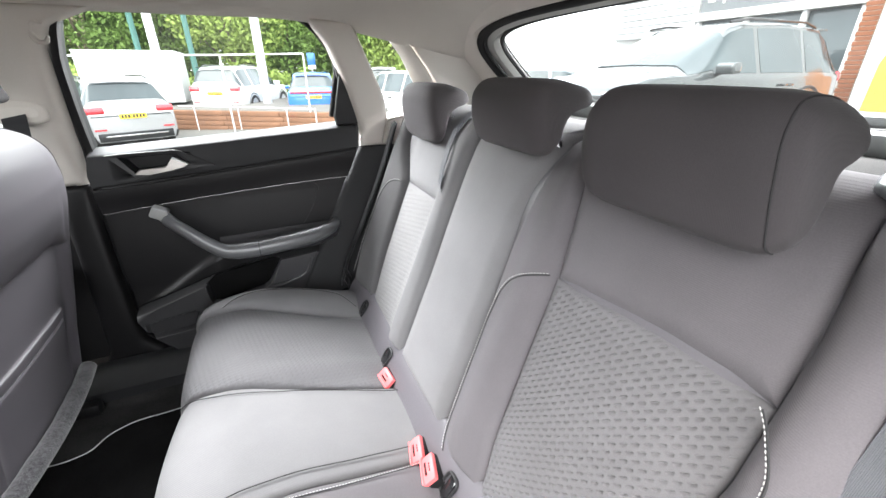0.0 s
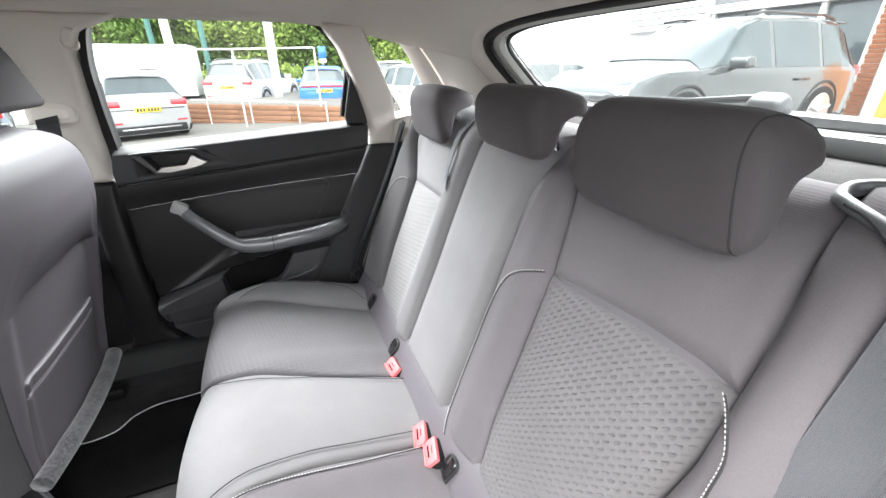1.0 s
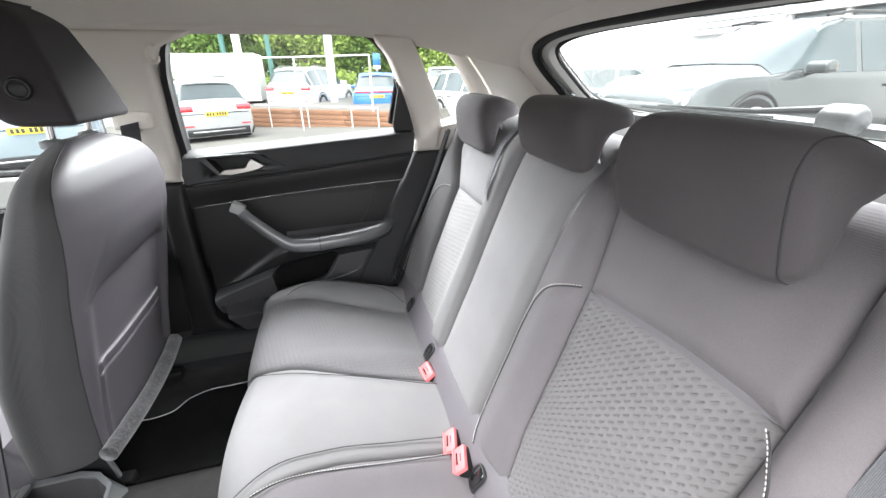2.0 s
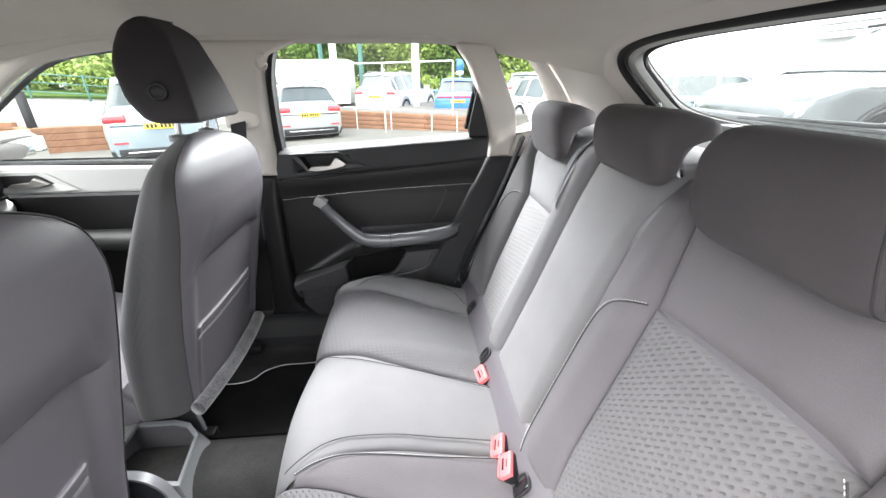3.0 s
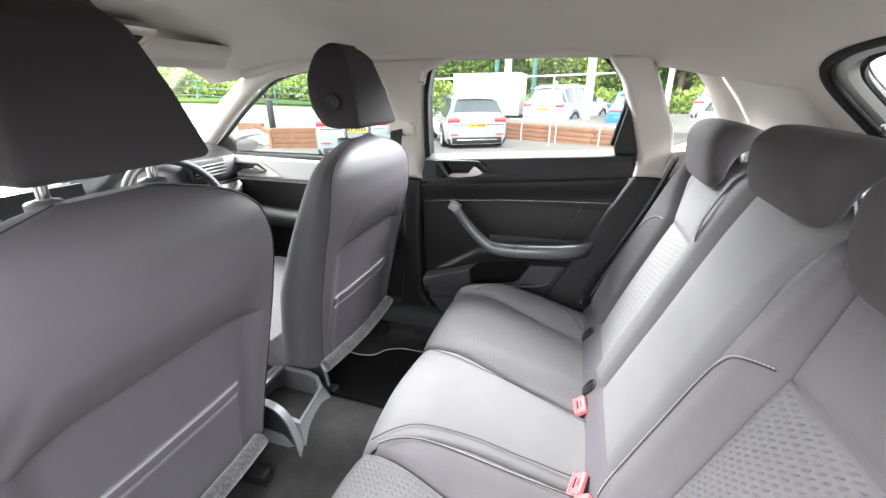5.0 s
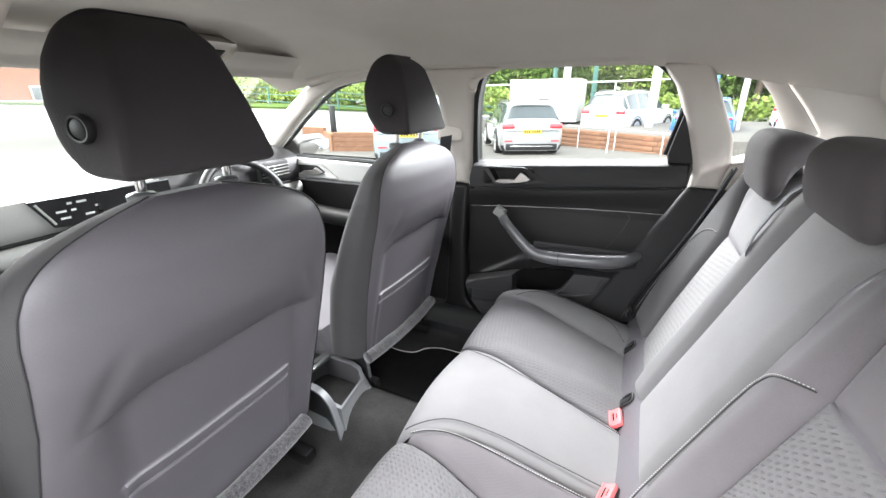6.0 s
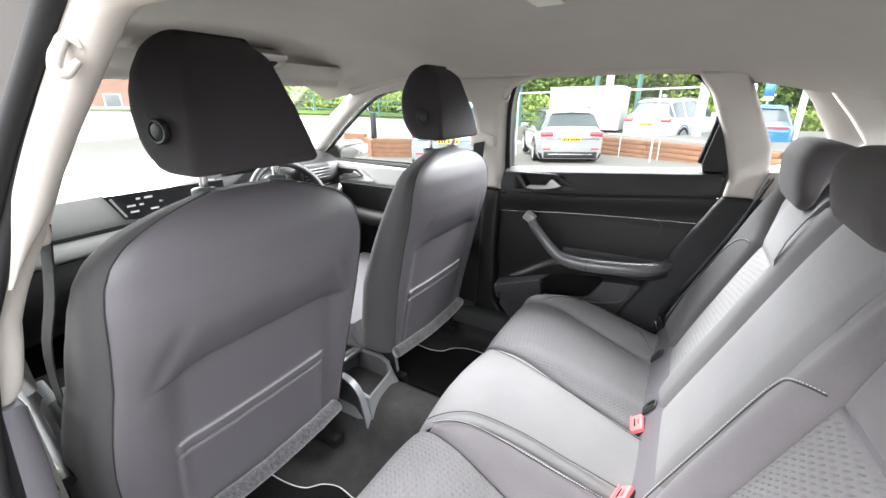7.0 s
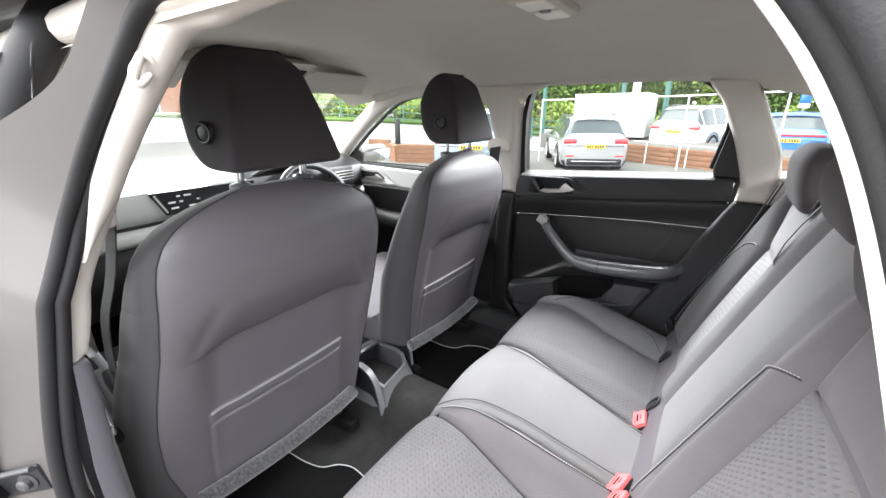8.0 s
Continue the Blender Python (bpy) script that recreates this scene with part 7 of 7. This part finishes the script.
for a, b, h in (((-10.2, 10.4), (-9.2, 10.4), 0.75), ((-9.2, 10.4), (-8.2, 9.6), 0.62), ((-8.2, 9.6), (-6.6, 10.3), 0.62)):
    brick_wall("low_sleeper_planter", a, b, gz(a[0], a[1]) - 0.03, h, 0.16, "low brown timber planter wall", 4, 1)
bo = thing("bollard", (-9.25, 10.9, -0.5), "dark square bollard by the brick wall", "bollard")
part("shaft", rbox((-9.25, 10.9, 0.22), (0.16, 0.16, 1.4), 0.02), PLASTIC_GREY, bo)
fe = thing("roadside_fence", (-16, 22.5, -0.9), "low green metal fence along the verge", "fence")
for i in range(16):
    x = -26 + i * 1.9
    y = 15.0 + 0.62 * (x + 26) - 0.009 * (x + 26) ** 2
    part("post", rbox((x, y, gz(x, y) * 0.9 + 0.55), (0.07, 0.07, 1.3), 0.01), GREEN_POST, fe)
    if i:
        for z in (0.35, 0.75, 1.12):
            part("rail", tube([(x0, y0, gz(x0, y0) * 0.9 + z), (x, y, gz(x, y) * 0.9 + z)], 0.025, 6), GREEN_POST, fe)
    x0, y0 = x, y


def leaves(c, rad, count, size, rng):
    """Loose leaf sprays in an uneven crown."""
    lobes = rng.normal(0, 1, (14, 3))
    lobes /= np.linalg.norm(lobes, axis=1)[:, None]
    lob = lobes * rng.uniform(0.45, 0.85, (14, 1)) * rad
    pick = rng.integers(0, 14, count)
    off = rng.normal(0, 1, (count, 3))
    off *= (rng.uniform(0.2, 1, (count, 1)) ** 0.4) * 0.42 / np.linalg.norm(off, axis=1)[:, None]
    p = c + lob[pick] + off * np.asarray(rad)
    a = rng.normal(0, 1, (count, 3))
    a /= np.linalg.norm(a, axis=1)[:, None]
    b = np.cross(a, rng.normal(0, 1, (count, 3)))
    b /= np.linalg.norm(b, axis=1)[:, None]
    s = size * rng.uniform(0.5, 1.3, (count, 1))
    v = np.stack([p - a * s, p + b * s * 0.45, p + a * s, p - b * s * 0.45], 1).reshape(-1, 3)
    return v, [(4 * i, 4 * i + 1, 4 * i + 2, 4 * i + 3) for i in range(count)]


def tree(x, y, h, spread, seed, mat_leaf):
    rng = np.random.default_rng(seed)
    z = gz(x, y) * 0.8
    t_ = thing("tree", (x, y, z), "broad leafy green tree behind the car park", "tree", "trees along the road")
    top = np.array([x + rng.normal(0, 0.4), y, z + h * 0.7])
    limbs = [tube(spline([(x, y, z - 0.2), (x + 0.1, y, z + h * 0.3), top], np.linspace(0, 1, 12)), np.linspace(0.28, 0.08, 12), 9, up=(0, 1, 0))]
    for k in range(7):
        s = np.array([x, y, z + h * (0.22 + 0.06 * k)])
        e = s + np.array([math.cos(k * 2.4), math.sin(k * 2.4), 0.7]) * spread * 0.55
        limbs.append(tube(spline([s, (s + e) / 2 + [0, 0, -0.15], e], np.linspace(0, 1, 8)), np.linspace(0.11, 0.03, 8), 7, up=(0.3, 1, 0)))
    part("trunk", join(*limbs), BARK, t_, "grey-brown trunk with limbs")
    part("crown", leaves(np.array([x, y, z + h * 0.56]), np.array([spread, spread * 0.8, h * 0.46]), 9000, 0.17, rng), mat_leaf, t_, "dense green leaves", 0)
    return t_


for i, (x, y, h, sp) in enumerate(((-30, 26, 8, 4.2), (-24, 29, 9, 4.5), (-18, 30.5, 8, 4.2), (-12.5, 33, 9.5, 4.4), (-8, 31, 8.5, 3.8), (-4.2, 33, 10, 4.2), (-0.6, 31.5, 9, 3.8), (3.0, 33.5, 9.5, 4.2), (7.0, 33, 10, 4.2), (10.5, 32, 9, 3.6))):
    tree(x, y, h, sp, 40 + i, LEAF if i % 3 else LEAF2)
rng = np.random.default_rng(5)
far_ = [leaves(np.array([x, 42 - 0.008 * (x + 4) ** 2, 4.6 + 0.9 * math.sin(x * 1.3)]), np.array([3.4, 1.6, 4.6]), 2600, 0.30, np.random.default_rng(int(x + 60))) for x in np.arange(-36, 16, 3.2)]
hedge = far_ + [leaves(np.array([x, 36 + 2 * math.sin(x) - 0.02 * (x + 4) ** 2 * 0.4, 1.6 + 0.4 * math.sin(x * 1.7)]), np.array([3.0, 1.5, 3.2]), 2600, 0.21, rng) for x in np.arange(-34, 11, 3.0)]
tagged(part("woodland", join(*hedge), LEAF, None, "", 0), "dense green undergrowth behind the trees", "woodland", "", "stuff")
under = [leaves(np.array([x, 29.0 + 0.12 * x - 0.012 * x * x, float(gz(x, 29.0 + 0.12 * x - 0.012 * x * x)) + 1.0]), np.array([1.8, 0.8, 1.2]), 900, 0.15, rng) for x in np.arange(-30, 11, 1.9)]
tagged(part("shrubs", join(*under), LEAF2, None, "", 0), "low green shrubs along the verge", "shrubs", "", "stuff")

# showroom building behind
FA, FB = np.array([10.2, -8.0]), np.array([10.55, 9.6])
fd = (FB - FA) / np.linalg.norm(FB - FA)
fn = np.array([-fd[1], fd[0]])
FL = float(np.linalg.norm(FB - FA))
fr = math.degrees(math.atan2(fd[1], fd[0]))
face = lambda a, o: FA + fd * a + fn * o
structure("forecourt", rbox((17.0, -2.0, -0.17), (26.0, 17.0, 0.56), 0.03), ASPHALT, "raised pale forecourt in front of the showroom", "pavement")
bd = thing("showroom_building", (*face(FL / 2, 0), 0.28), "white clad showroom with a brick pier and dark glazing", "building")
mm = pose(0, 0, 0, 0, 0, fr)
fbox = lambda a, o, z, size, bev=0.01: rbox((*face(a, o), z - 0.22), size, bev, mm)
part("wall", fbox(FL / 2, -3.0, 2.6, (FL, 5.8, 5.0), 0.02), WHITE, bd, "white wall")
for i in range(20):
    part("cladding_board", fbox(16.25, 0.0, 2.20 + 0.15 * i, (2.6, 0.20, 0.135), 0.035), CLADDING, bd, "white profiled cladding board")
    part("cladding_board", fbox(14.75, 0.0, 3.30 + 0.15 * i, (0.28, 0.20, 0.135), 0.035), CLADDING, bd, "white profiled cladding board")
part("corner_strip", fbox(14.92, 0.06, 3.4, (0.10, 0.24, 3.2), 0.01), WHITE, bd)
part("roof_edge", fbox(FL / 2, 0.0, 5.15, (FL, 0.4, 0.22), 0.03), WHITE, bd)
sgn_ = part("fascia_sign", fbox(13.0, 0.08, 2.86, (3.6, 0.18, 0.62), 0.02), SIGNGREY, bd, "grey fascia sign")
part("sign_marks", join(*[fbox(14.55 - 0.30 * i, 0.18, 2.86 + 0.0, (0.05 if i % 3 == 1 else 0.17, 0.03, 0.34 if i % 2 else 0.25), 0.01) for i in range(11)]), WHITE, sgn_, "pale unreadable lettering as bars")
part("sign_underside", fbox(13.0, 0.10, 2.46, (3.7, 0.24, 0.16), 0.01), WHITE, bd, "white soffit strip")
for i, (a0, a1) in enumerate(((11.75, 12.55), (12.65, 13.65), (13.75, 14.75))):
    wdw = part("shop_window", fbox((a0 + a1) / 2, 0.03, 1.34, (a1 - a0, 0.08, 2.05), 0.01), CARGLASS, bd, "dark shop window")
    part("window_post", fbox(a1 + 0.05, 0.08, 1.34, (0.09, 0.14, 2.1), 0.01), WHITE, wdw, "white window post")
part("window_post", fbox(11.70, 0.08, 1.34, (0.09, 0.14, 2.1), 0.01), WHITE, bd, "white window post")
w_ = part("brick_pier", fbox(11.33, 0.10, 2.4, (0.64, 0.30, 4.2), 0.01), MORTAR, bd, "orange brick pier")
mesh = None
for j in range(54):
    for i in range(3):
        q = face(11.33 + (-0.222 + 0.222 * i + (0.012 if j % 2 else -0.012)) * 0.9, 0.10)
        if mesh is None:
            ob = part("brick", rbox((0, 0, 0), (0.205, 0.33, 0.064), 0.004, None, 1), BRICK, None, "", 30)
            mesh = ob.data
        else:
            ob = new("brick", mesh)
        ob.parent = w_
        ob.matrix_basis = pose(q[0] - bd.location.x, q[1] - bd.location.y, -0.17 + 0.075 * j, 0, 0, fr)
bn = thing("feather_banner", (9.35, 2.4, 0.28), "tall white banner with a large orange shape", "banner")
part("pole", tube([(9.36, 3.04, 0.28), (9.36, 3.04, 3.6)], 0.025, 8, up=(0, 1, 0)), SATIN_METAL, bn)
part("cloth", slab([(0, 0.3), (1.35, 0.3), (1.35, 3.2), (1.0, 3.55), (0.3, 3.6), (0, 3.5)], lambda a, b, h: (9.35 - h, 3.02 - a, b), 0.02, 0.004), WHITE, bn, "white banner cloth")
part("orange_shape", slab([(0.16, 0.35), (0.62, 0.35), (0.66, 1.1), (0.60, 1.42), (0.46, 1.54), (0.26, 1.50), (0.18, 1.2)], lambda a, b, h: (9.328 - h, 3.02 - a, b), 0.006, 0.002), ORANGE, bn, "orange printed shape")

# brick houses far ahead
def house(x, y, turn, w, d, h, label):
    c = thing("house", (x, y, 0), label, "house", "houses across the road")
    bx_ = lambda a, b, z, s, bev=0.02: rbox((0, 0, 0), s, bev, pose(a, b, z))
    z0 = float(gz(x, y)) * math.exp(-(((x * x + y * y) / 3600.0) ** 2)) - 0.15
    for nm, g, mt, lb in (("wall", bx_(0, 0, z0 + h / 2, (d, w, h)), BRICK, "orange brick wall"), ("lower_wall", bx_(0.04, 0, z0 + 0.5, (d, w + 0.03, 1.0)), MORTAR, "pale rendered lower wall")):
        part(nm, (g[0] + np.array([x, y, 0]), g[1]), mt, c, lb)
    rv_ = np.array([(-d / 2 - 0.3, -w / 2 - 0.3, h), (d / 2 + 0.3, -w / 2 - 0.3, h), (d / 2 + 0.3, w / 2 + 0.3, h), (-d / 2 - 0.3, w / 2 + 0.3, h), (0, -w / 2 - 0.3, h + 2.2), (0, w / 2 + 0.3, h + 2.2)]) + [x, y, z0]
    part("roof", (rv_, [(0, 1, 4), (2, 3, 5), (1, 2, 5, 4), (3, 0, 4, 5), (3, 2, 1, 0)]), SIGNGREY, c, "dark tiled roof", 0)
    for k in range(3):
        for z in (1.5, 4.0):
            wi = part("window", rbox((x + d / 2 + 0.02, y - w / 3 + k * w / 3, z0 + z), (0.10, 1.3, 1.2), 0.02), WHITE, c, "white framed window")
            part("pane", rbox((x + d / 2 + 0.06, y - w / 3 + k * w / 3, z0 + z), (0.06, 1.1, 1.0), 0.01), CARGLASS, wi, "dark pane")
    c.matrix_basis = pose(x, y, 0, 0, 0, turn)
    return c


for x, y, tn in ((-52, -6, -5), (-50, 6, -12), (-48, 18, -18), (-44, 30, -30)):
    house(x, y, tn, 10.5, 7, 5.4, "orange brick house with white windows")
